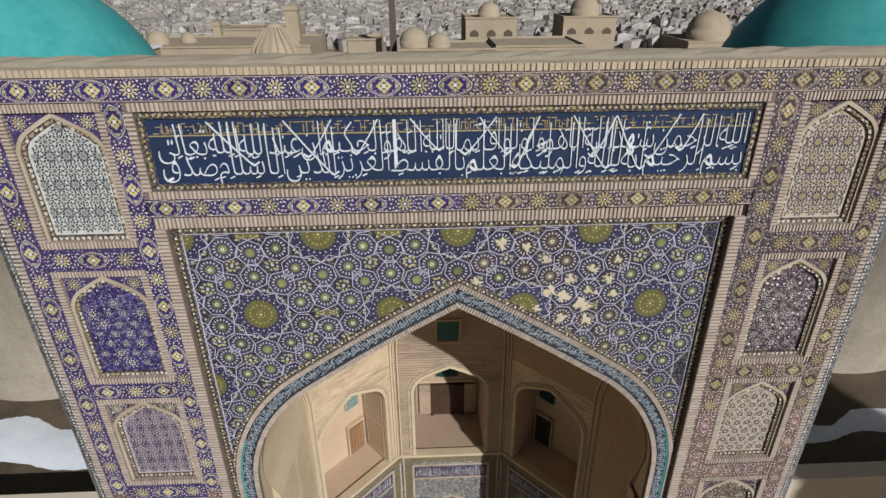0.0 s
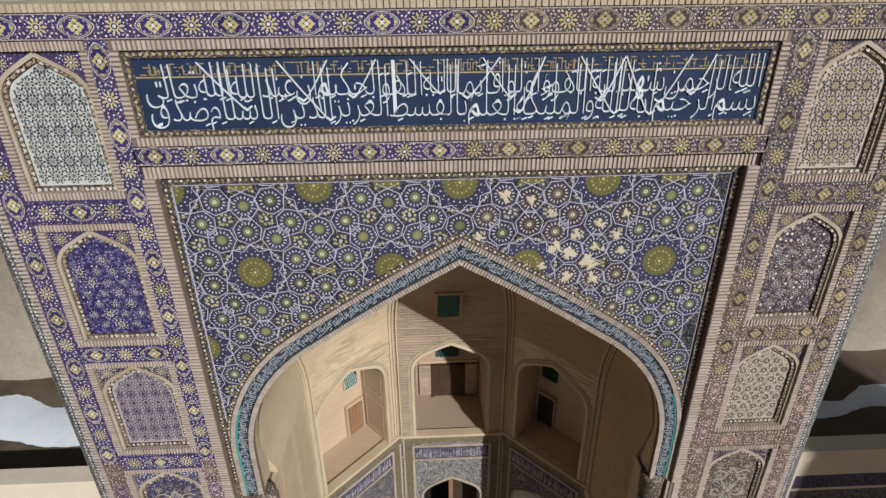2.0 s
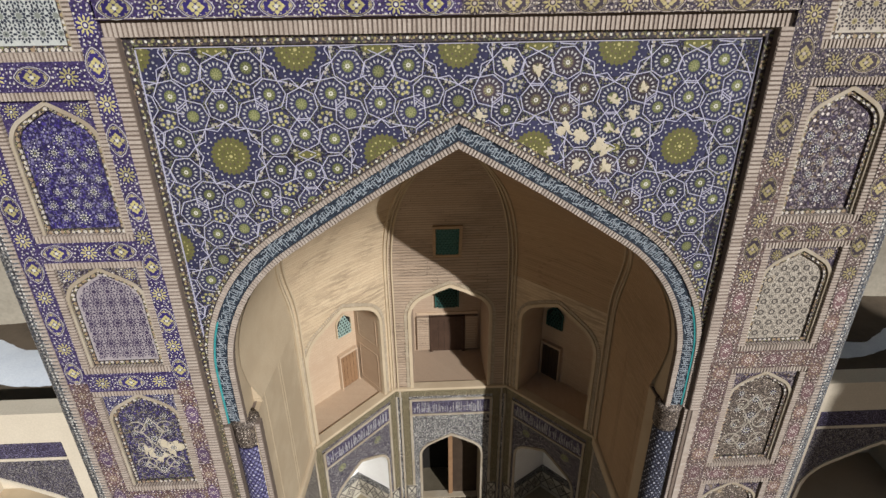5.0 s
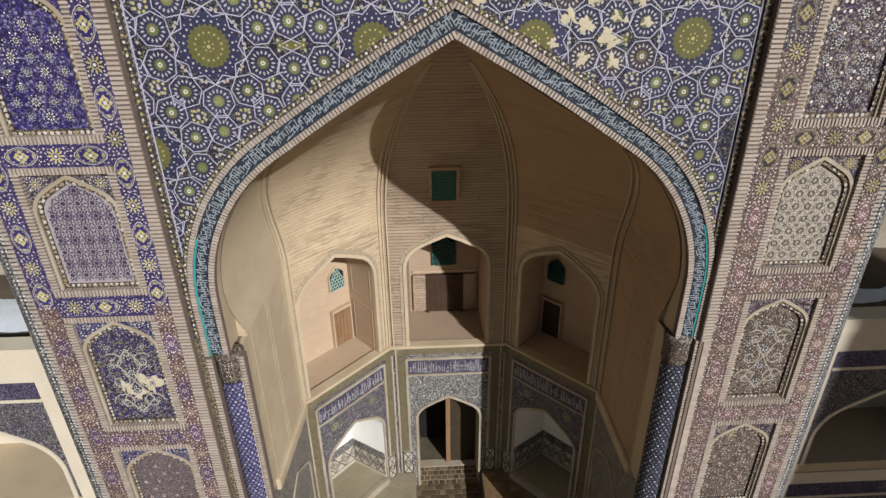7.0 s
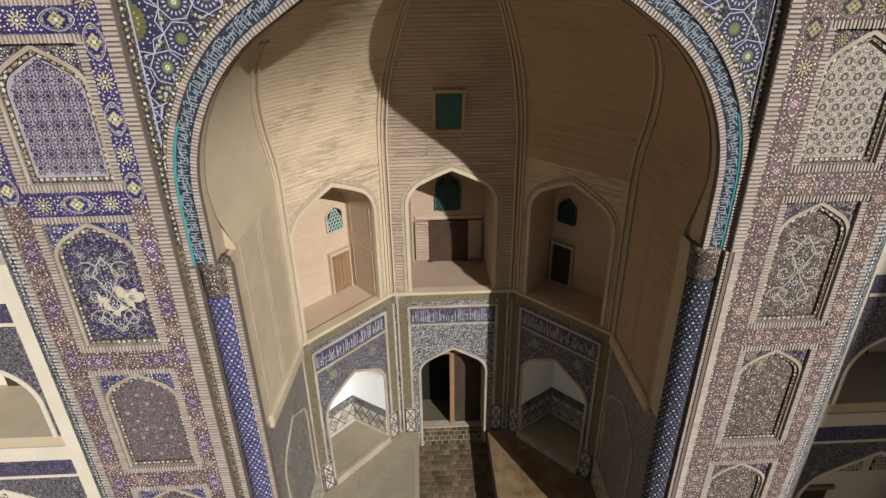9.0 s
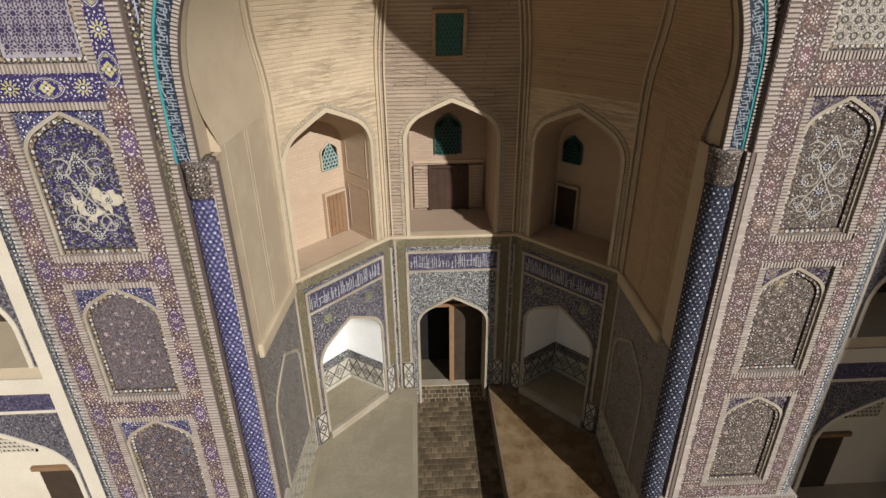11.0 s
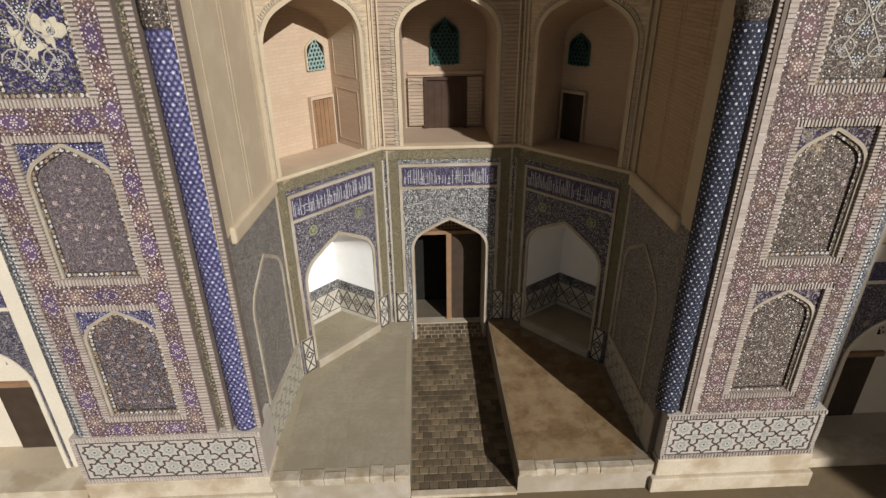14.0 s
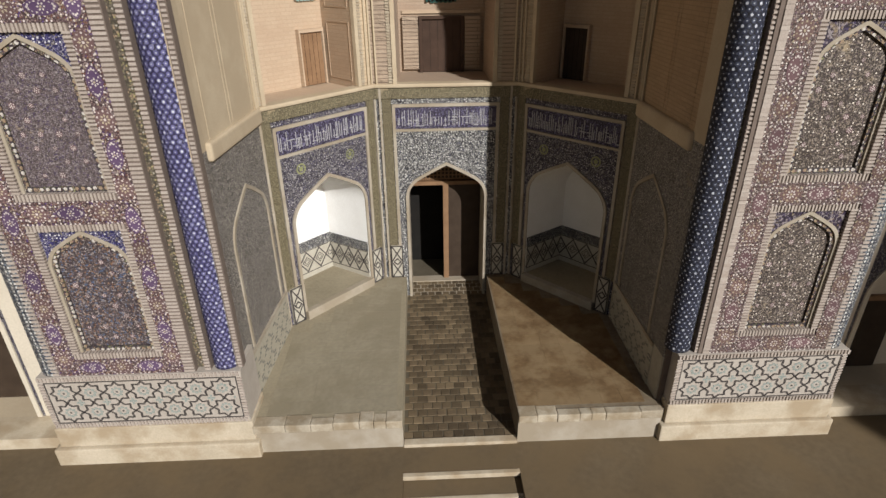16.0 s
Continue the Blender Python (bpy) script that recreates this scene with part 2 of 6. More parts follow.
line_white = plain("strap_glaze", (0.33, 0.32, 0.42), (0.44, 0.43, 0.53), 0.4, 4, 40, 0.1)
letter_white = plain("letter_glaze", (0.479, 0.521, 0.571), (0.581, 0.618, 0.654), 0.4, 4, 40, 0.1)
letter_ochre = plain("letter_ochre", (0.23, 0.175, 0.085), (0.35, 0.275, 0.15), 0.45, 4, 40, 0.1)
ochre_tile = plain("ochre_glaze", (0.31, 0.275, 0.11), (0.44, 0.395, 0.19), 0.42, 6, 60, 0.2, per_piece=0.4)
pale_tile = plain("pale_glaze", (0.46, 0.445, 0.39), (0.58, 0.56, 0.50), 0.42, 6, 60, 0.2)
black_tile = plain("black_glaze", (0.04, 0.035, 0.035), (0.075, 0.065, 0.06), 0.45, 6, 60, 0.15)
earth = plain("earth_roof", (0.184, 0.138, 0.092), (0.267, 0.202, 0.138), 0.95, 0.6, 12, 0.4)
# old snow, tinted blue in its colour for the sky-lit shade on it
snow = plain("old_snow", (0.56, 0.61, 0.70), (0.70, 0.74, 0.80), 0.7, 1.5, 20, 0.4)


# ---- mesh helpers ----
def part(name, bm, material, parent=None, label="", at=None):
    me = bpy.data.meshes.new(name)
    bmesh.ops.recalc_face_normals(bm, faces=bm.faces)
    bm.to_mesh(me)
    bm.free()
    for mm in material if isinstance(material, (list, tuple)) else [material]:
        me.materials.append(mm)
    ob = new(name, me)
    if parent:
        ob.parent = parent
    if at is not None:
        ob.matrix_basis = at
    if label:
        ob["label"] = label
    return ob


def raw(name, verts, faces, material, parent=None, label="", at=None):
    me = bpy.data.meshes.new(name)
    me.from_pydata(verts, [], faces)
    for mm in material if isinstance(material, (list, tuple)) else [material]:
        me.materials.append(mm)
    ob = new(name, me)
    if parent:
        ob.parent = parent
    if at is not None:
        ob.matrix_basis = at
    if label:
        ob["label"] = label
    if parent:
        ob["kind"] = "stuff"
    return ob


def shared(name, me, parent, at):
    ob = new(name, me)
    ob.parent = parent
    ob.matrix_basis = at
    return ob


def thing(name, label, category, group="", kind="", at=None):
    ob = new(name)
    ob.empty_display_size = 0.3
    if at is not None:
        ob.matrix_basis = at
    return tagged(ob, label, category, group, kind)


def box(bm, x0, x1, y0, y1, z0, z1, slot=0):
    v = [bm.verts.new(p) for p in ((x0, y0, z0), (x1, y0, z0), (x1, y1, z0), (x0, y1, z0), (x0, y0, z1), (x1, y0, z1), (x1, y1, z1), (x0, y1, z1))]
    for q in ((0, 3, 2, 1), (4, 5, 6, 7), (0, 1, 5, 4), (1, 2, 6, 5), (2, 3, 7, 6), (3, 0, 4, 7)):
        bm.faces.new([v[j] for j in q]).material_index = slot


def boxes(*specs):
    bm = bmesh.new()
    for s in specs:
        box(bm, *s)
    return bm


def bevel(bm, w=0.02, seg=2):
    bmesh.ops.bevel(bm, geom=list(bm.edges), offset=w, segments=seg, affect='EDGES', profile=0.6)
    return bm


def prism(bm, pts, y0, y1):
    """A plate: the outline (x, z) taken from depth y0 to y1."""
    a = [bm.verts.new((x, y0, z)) for x, z in pts]
    b = [bm.verts.new((x, y1, z)) for x, z in pts]
    n = len(pts)
    bm.faces.new(a)
    bm.faces.new(list(reversed(b)))
    for j in range(n):
        bm.faces.new((a[j], b[j], b[(j + 1) % n], a[(j + 1) % n]))
    return bm


def strip(bm, inner, outer, y0, y1):
    """A flat moulding between two outlines with as many points each, open at its ends."""
    rows = [[bm.verts.new((x, y, z)) for x, z in line] for line, y in ((inner, y0), (outer, y0), (outer, y1), (inner, y1))]
    for j in range(len(inner) - 1):
        for k in range(4):
            p, q = rows[k], rows[(k + 1) % 4]
            bm.faces.new((p[j], p[j + 1], q[j + 1], q[j]))
    for j in (0, -1):
        bm.faces.new([r[j] for r in rows])
    return bm


def arch_line(cx, w, zs, r=0.727, theta=58.3, foot=None, n=14):
    """A four-centred arch from its left foot over the crown to the right: half width w, springing zs."""
    rr, th = w * r, radians(theta)
    half = []
    for j in range(n + 1):
        a = th * j / n
        half.append((w - rr + rr * math.cos(a), zs + rr * math.sin(a)))
    x1, z1 = half[-1]
    rise = x1 * math.cos(th) / math.sin(th)
    for j in range(1, 6):
        f = j / 6.0
        half.append((x1 * (1 - f), z1 + rise * f + 0.01 * w * math.sin(math.pi * f)))
    left = [(cx - x, z) for x, z in half]
    right = [(cx + x, z) for x, z in reversed(half)]
    line = left + [(cx, z1 + rise)] + right
    if foot is not None:
        line = [(cx - w, foot)] + line + [(cx + w, foot)]
    return line


def offset(line, d):
    """The line moved by d to its left hand (outwards, for an arch drawn from left to right)."""
    out = []
    for j, (x, z) in enumerate(line):
        a = Vector(line[max(j - 1, 0)])
        b = Vector(line[min(j + 1, len(line) - 1)])
        p = Vector((x, z))
        t1 = (p - a).normalized() if j else (b - p).normalized()
        t2 = (b - p).normalized() if j < len(line) - 1 else t1
        n = Vector((-t1.y - t2.y, t1.x + t2.x)).normalized()
        c = max(0.5, n.dot(Vector((-t1.y, t1.x))))
        q = p + n * (d / c)
        out.append((q.x, q.y))
    return out


def walk_line(line, pitch):
    """Points and directions at even steps along a line."""
    res, carry = [], pitch / 2
    for (x0, z0), (x1, z1) in zip(line, line[1:]):
        ln = math.hypot(x1 - x0, z1 - z0)
        if ln < 1e-6:
            continue
        d = carry
        while d < ln:
            res.append((x0 + (x1 - x0) * d / ln, z0 + (z1 - z0) * d / ln, (x1 - x0) / ln, (z1 - z0) / ln))
            d += pitch
        carry = d - ln
    return res


def soldiers(verts, faces, line, width, y0, y1, pitch=0.11, gap=0.35, rng=random):
    """A row of small bricks set across a line, each a little out of true."""
    for x, z, tx, tz in walk_line(line, pitch):
        nx, nz = -tz, tx
        h = pitch * (0.92 - gap) / 2 * rng.uniform(0.8, 1.15)
        w = width / 2 * rng.uniform(0.94, 1.0)
        yy = y0 - rng.uniform(0, 0.008)
        base = len(verts)
        for y in (yy, y1):
            for a, b in ((-1, -1), (1, -1), (1, 1), (-1, 1)):
                verts.append((x + tx * h * a + nx * w * b, y, z + tz * h * a + nz * w * b))
        for q in ((0, 1, 2, 3), (0, 4, 5, 1), (1, 5, 6, 2), (2, 6, 7, 3), (3, 7, 4, 0)):
            faces.append([base + j for j in q])


def ribbon(bm, line, half, y0, y1):
    strip(bm, offset(line, -half), offset(line, half), y0, y1)


def sweep(bm, pts, half, depth_dir, depth):
    """A square bead along points in space; depth_dir(j) points out of the wall."""
    rows = []
    for j, p in enumerate(pts):
        p = Vector(p)
        t = (Vector(pts[min(j + 1, len(pts) - 1)]) - Vector(pts[max(j - 1, 0)])).normalized()
        o = Vector(depth_dir(j)).normalized()
        s = t.cross(o).normalized() * half
        rows.append([bm.verts.new(q) for q in (p - s, p - s * 0.6 + o * depth, p + s * 0.6 + o * depth, p + s)])
    for a, b in zip(rows, rows[1:]):
        for k in range(3):
            bm.faces.new((a[k], b[k], b[k + 1], a[k + 1]))
    return bm


def lathe(bm, profile, cx, cy, seg=24, a0=0.0, a1=2 * math.pi, slot=0):
    full = abs(a1 - a0 - 2 * math.pi) < 1e-6
    n = seg if full else seg + 1
    rows = [[bm.verts.new((cx + r * math.cos(a0 + (a1 - a0) * k / seg), cy + r * math.sin(a0 + (a1 - a0) * k / seg), z)) for k in range(n)] for r, z in profile]
    for a, b in zip(rows, rows[1:]):
        for k in range(seg):
            f = bm.faces.new((a[k], a[(k + 1) % n], b[(k + 1) % n], b[k]))
            f.smooth = True
            f.material_index = slot
    return bm

# ---- the portal's front ----
CX = 0.16                                  # axis of the great arch
TOP, SPRING = 26.0, 14.62
ARCH_W = 5.46
rng = random.Random(4)
arch_in = arch_line(CX, ARCH_W, SPRING, foot=13.1)
APEX = max(z for _, z in arch_in)

portal = thing("portal", "monumental brick portal covered in blue and ochre tile mosaic", "portal", kind="structure")

# core wall with the great opening
JL, JR = -5.22, 5.56
arch_core = arch_line(CX, ARCH_W + 0.02, SPRING)
outline = [(-9.4, 0), (-9.4, TOP - 0.35), (9.56, TOP - 0.35), (9.56, 0), (JR, 0), (JR, 13.1), (CX + ARCH_W + 0.02, 13.1)] + list(reversed(arch_core)) + [(CX - ARCH_W - 0.02, 13.1), (JL, 13.1), (JL, 0)]
bm = bmesh.new()
prism(bm, outline, 0.30, 1.0)
part("wall", bm, mortar, portal)
# body behind the front
bm = boxes((-9.4, -6.3, 1.0, 9.6, 0, 23.0), (6.6, 9.56, 1.0, 9.6, 0, 23.0), (-6.3, 6.6, 1.0, 11.0, 20.9, 22.5), (-6.3, 6.6, 10.6, 11.0, 0, 20.9))
part("body", bm, stucco, portal)

# coping: a mud-plastered top over a row of bricks on end
bm = bmesh.new()
seg = 60
rows = []
for j in range(seg + 1):
    x = -10.0 + 20.0 * j / seg
    w = 0.012 * math.sin(j * 1.7) + 0.008 * math.sin(j * 4.1 + 1)
    rows.append([bm.verts.new(p) for p in ((x, 0.02, 25.70), (x, -0.02, 25.79 + w), (x, 0.08, 25.84 + w), (x, 0.25, 25.885 - w), (x, 0.45, 25.91 + w), (x, 0.5, 25.5))])
for a, b in zip(rows, rows[1:]):
    for k in range(5):
        bm.faces.new((a[k], b[k], b[k + 1], a[k + 1]))
part("coping", bm, coping_m, portal, "weathered mud-plaster coping")
vs, fs = [], []
soldiers(vs, fs, [(-9.9, 25.66), (9.9, 25.66)], 0.14, -0.01, 0.3, 0.12, 0.14, rng)
raw("brick_course", vs, fs, brick_warm, portal)
part("course_bed", boxes((-9.9, 9.9, 0.02, 0.3, 25.585, 25.7)), coping_m, portal)

# bands that frame the panels
PANELS = [(22.05, 25.1), (18.4, 21.51), (14.94, 17.93), (10.98, 14.41), (7.08, 10.46), (3.12, 6.56)]
LPX, RPX = (-8.76, -6.69), (7.05, 9.03)


def band(x0, x1, z0, z1, m, y=0.0):
    part("mosaic_band", boxes((x0, x1, y, 0.3, z0, z1)), m, portal)


band(-9.22, 0.2, 25.12, 25.58, band_purple)
band(0.2, 9.38, 25.12, 25.58, band_mid)
band(-6.33, 0.2, 22.74, 23.12, band_purple)
band(0.2, 6.49, 22.74, 23.12, band_mid)
for k, (z0, z1) in enumerate(PANELS):
    low = PANELS[k + 1][1] if k + 1 < len(PANELS) else 2.66
    ml = band_purple if k < 3 else band_brown
    band(LPX[0], LPX[1], low, z0, ml)
    band(RPX[0], RPX[1], low, z0, band_mid if k < 1 else band_rose)
for z0, z1, ml in ((14.68, 25.12, band_purple), (2.66, 14.68, band_brown)):
    band(-9.22, LPX[0], z0, z1, ml)
    band(LPX[1], -6.30, z0, z1, ml)
for z0, z1, mr in ((19.9, 25.12, band_mid), (2.66, 19.9, band_rose)):
    band(RPX[1], 9.38, z0, z1, mr)
    band(6.46, RPX[0], z0, z1, mr)

for x0, x1, z0, z1 in ((-9.22, 9.38, 25.12, 25.58), (-6.33, 6.49, 22.74, 23.12)):
    part("band_edge", boxes((x0, x1, -0.006, 0.1, z0 + 0.012, z0 + 0.026), (x0, x1, -0.006, 0.1, z1 - 0.026, z1 - 0.012)), trim_stone, portal)

# brick edges beside the bands
vs, fs = [], []
for x in (-9.30, 9.46):
    soldiers(vs, fs, [(x, 2.66), (x, 25.6)], 0.15, -0.015, 0.3, 0.1, 0.4, rng)
raw("brick_edge", vs, fs, brick_dash, portal)
part("edge_bed", boxes((-9.38, -9.22, 0.02, 0.3, 2.66, 25.6), (9.38, 9.54, 0.02, 0.3, 2.66, 25.6)), mortar, portal)

# rounded corner columns
corner_m = mosaic("faience_black_white", (0.09, 0.10, 0.14), (0.50, 0.49, 0.46), [(0.52, 0.50, 0.46), (0.12, 0.17, 0.24), (0.46, 0.44, 0.40)], 10.0, 0.27, 0.1, jitter=0.15, vine=0.3)
for xc in (-9.40, 9.56):
    bm = bmesh.new()
    lathe(bm, [(0.42, 2.66), (0.42, 25.7)], xc, 0.42, 24)
    part("corner_column", bm, corner_m, portal, "rounded corner column of black and white mosaic")

# ---- inscription panel ----
ins = new("inscription_panel")
ins.parent = portal
ins.location.x = 0.08
ins.scale.x = 0.992
ins["label"] = "long dark blue panel with white script"
vs, fs = [], []
for line in ([(-6.35, 25.02), (6.35, 25.02)], [(-6.35, 23.22), (6.35, 23.22)], [(-6.35, 23.3), (-6.35, 24.94)], [(6.35, 23.3), (6.35, 24.94)]):
    soldiers(vs, fs, line, 0.17, -0.005, 0.12, 0.09, 0.34, rng)
raw("frame", vs, fs, brick_dash, ins)
part("frame_bed", boxes((-6.44, 6.44, 0.012, 0.3, 24.93, 25.11), (-6.44, 6.44, 0.012, 0.3, 23.13, 23.31), (-6.44, -6.26, 0.012, 0.3, 23.31, 24.93), (6.26, 6.44, 0.012, 0.3, 23.31, 24.93)), mortar, ins)
part("flower_strip", boxes((-6.25, 6.25, 0.06, 0.3, 24.78, 24.93), (-6.25, 6.25, 0.06, 0.3, 23.31, 23.43), (-6.25, -6.12, 0.06, 0.3, 23.43, 24.78), (6.12, 6.25, 0.06, 0.3, 23.43, 24.78)), strip_dots, ins)
part("field", boxes((-6.12, 6.12, 0.10, 0.3, 23.43, 24.78)), navy_field, ins)

# ---- spandrel panel ----
spandrel = new("spandrel_panel")
spandrel.parent = portal
spandrel["label"] = "spandrels of star-pattern tilework, patchily lost"
vs, fs = [], []
XL, XR = -6.17, 6.33
soldiers(vs, fs, [(XL - 0.12, 22.56), (XR + 0.12, 22.56)], 0.25, 0.09, 0.2, 0.09, 0.33, rng)
for line in ([(XL, 2.66), (XL, 22.45)], [(XR, 13.1), (XR, 22.45)]):
    soldiers(vs, fs, line, 0.25, -0.02, 0.2, 0.09, 0.33, rng)
soldiers(vs, fs, [(XR + 0.04, 2.66), (XR + 0.04, 13.1)], 0.17, -0.02, 0.2, 0.09, -0.04, rng)
raw("frame", vs, fs, brick_dash, spandrel)
part("frame_bed", boxes((-6.30, 6.46, 0.11, 0.3, 22.43, 22.74), (-6.30, -6.03, 0.0, 0.3, 2.66, 22.43), (6.19, 6.46, 0.0, 0.3, 2.66, 22.43)), mortar, spandrel)
part("flower_strip", boxes((-6.03, 6.19, 0.17, 0.3, 22.27, 22.43), (-6.03, -5.89, 0.17, 0.3, 13.6, 22.27), (6.05, 6.19, 0.17, 0.3, 13.6, 22.27)), strip_dots, spandrel)
part("flower_strip", boxes((-6.03, -5.82, 0.17, 0.3, 2.66, 13.6), (6.05, 6.19, 0.17, 0.3, 2.66, 13.6)), strip_dull, spandrel)
A1, A2, A3, A4 = (offset(arch_in, d) for d in (0.13, 0.46, 0.58, 0.70))
for a, b, name, m, y0 in ((arch_in, A1, "rope_bed", mortar, 0.17), (A1, A2, "arch_band", None, 0.19), (A2, A3, "outer_bed", mortar, 0.17), (A3, A4, "flower_edge", strip_dots, 0.2)):
    if m is None:
        m = mosaic("faience_turquoise", (0.022, 0.04, 0.085), (0.06, 0.10, 0.13), [(0.03, 0.065, 0.10), (0.02, 0.03, 0.06)], 13.0, 0.2, 0.1)
        blue_band = m
    bm = bmesh.new()
    strip(bm, a, b, y0, 0.32)
    part(name, bm, m, spandrel)
vs, fs = [], []
soldiers(vs, fs, offset(arch_in, 0.065), 0.13, 0.14, 0.3, 0.075, 0.32, rng)
raw("rope_edge", vs, fs, brick_dash, spandrel)
vs, fs = [], []
soldiers(vs, fs, offset(arch_in, 0.52), 0.12, 0.13, 0.3, 0.075, 0.32, rng)
raw("outer_edge", vs, fs, brick_dash, spandrel)
for d in (0.435,):
    la, lb = offset(arch_in, d - 0.021), offset(arch_in, d + 0.021)
    for cut in (slice(0, 7), slice(-7, None)):
        bm = bmesh.new()
        strip(bm, la[cut], lb[cut], 0.165, 0.3)
        part("turquoise_line", bm, turq_tile, spandrel)
bm = bmesh.new()
strip(bm, offset(arch_in, 0.004), offset(arch_in, 0.1), 0.30, 1.0)
part("soffit", bm, stucco, spandrel)
part("jamb_reveal", boxes((-5.23, -5.09, 0.15, 1.0, 7.8, 13.1), (5.52, 5.57, 0.36, 1.0, 7.8, 13.1)), stucco, portal)
# field left and right of the crown
lim = offset(arch_in, 0.66)
apex_j = len(lim) // 2
for name, pts in (("field", [(-5.89, 13.2), (-5.89, 22.27), (CX, 22.27)] + list(reversed(lim[1:apex_j + 1]))), ("field", [(CX, 22.27), (6.05, 22.27), (6.05, 13.2)] + list(reversed(lim[apex_j:-1])))):
    pts = [p for p in pts]
    bm = bmesh.new()
    prism(bm, pts, 0.24, 0.3)
    part(name, bm, span_field, spandrel)

# ---- side panels ----
PATT = {}
PATT["star_blue"] = plain("star_ground_white", (0.37, 0.39, 0.38), (0.50, 0.51, 0.48), 0.42, 5, 40, 0.15)
PATT["star_beige"] = plain("star_ground_cream", (0.36, 0.315, 0.26), (0.47, 0.42, 0.36), 0.45, 5, 40, 0.15)
PATT["violet"] = mosaic("faience_deep_violet", (0.035, 0.022, 0.22), (0.60, 0.58, 0.62), [(0.26, 0.24, 0.42), (0.06, 0.04, 0.28), (0.10, 0.08, 0.32)], 8.0, 0.25, 0.0, vine=0.22)
PATT["violet_brown"] = mosaic("faience_violet_brown", (0.10, 0.07, 0.13), (0.52, 0.47, 0.44), [(0.30, 0.25, 0.27), (0.22, 0.16, 0.10), (0.07, 0.05, 0.12)], 7.0, 0.22, 0.45)
PATT["grey"] = plain("star_ground_lilac", (0.25, 0.222, 0.235), (0.36, 0.325, 0.335), 0.45, 5, 40, 0.15)
PATT["rings"] = mosaic("faience_ring_ground", (0.98, 0.87, 0.73), (0.38, 0.34, 0.29), [(0.66, 0.59, 0.50), (0.42, 0.37, 0.31), (0.68, 0.62, 0.53)], 13.0, 0.18, 0.1, jitter=0.1, vine=0)
PATT["olive"] = mosaic("faience_olive", (0.150, 0.115, 0.098), (0.54, 0.48, 0.42), [(0.36, 0.29, 0.235), (0.11, 0.080, 0.085), (0.27, 0.215, 0.17)], 10.5, 0.19, 0.25, vine=0.35)
PATT["floral"] = mosaic("faience_floral", (0.10, 0.075, 0.13), (0.52, 0.48, 0.44), [(0.30, 0.27, 0.25), (0.22, 0.18, 0.10), (0.08, 0.06, 0.12)], 9.0, 0.22, 0.2, vine=0.45)
PATT["indigo"] = mosaic("faience_indigo", (0.055, 0.045, 0.16), (0.56, 0.54, 0.54), [(0.36, 0.33, 0.36), (0.08, 0.055, 0.26), (0.24, 0.22, 0.11)], 8.5, 0.22, 0.1, vine=0.2)
PATT["plum"] = mosaic("faience_plum", (0.27, 0.205, 0.21), (0.46, 0.42, 0.41), [(0.32, 0.27, 0.28), (0.17, 0.13, 0.15), (0.09, 0.06, 0.13)], 13.0, 0.15, 0.1, vine=0.4)
PATT["corner_indigo"] = mosaic("faience_corner_indigo", (0.065, 0.06, 0.27), (0.50, 0.48, 0.50), [(0.30, 0.27, 0.33), (0.08, 0.07, 0.26), (0.22, 0.19, 0.12)], 11.0, 0.2, 0.1, vine=0.5)
PANEL_L = ["star_blue", "violet", "grey", "indigo", "plum", "dusk_floral"]
PATT["dusk_floral"] = mosaic("faience_dusk_floral", (0.19, 0.14, 0.16), (0.50, 0.45, 0.41), [(0.38, 0.32, 0.30), (0.11, 0.16, 0.27), (0.30, 0.16, 0.09)], 9.5, 0.22, 0.2, vine=0.3)
PANEL_R = ["star_beige", "violet_brown", "rings", "olive", "olive", "olive"]


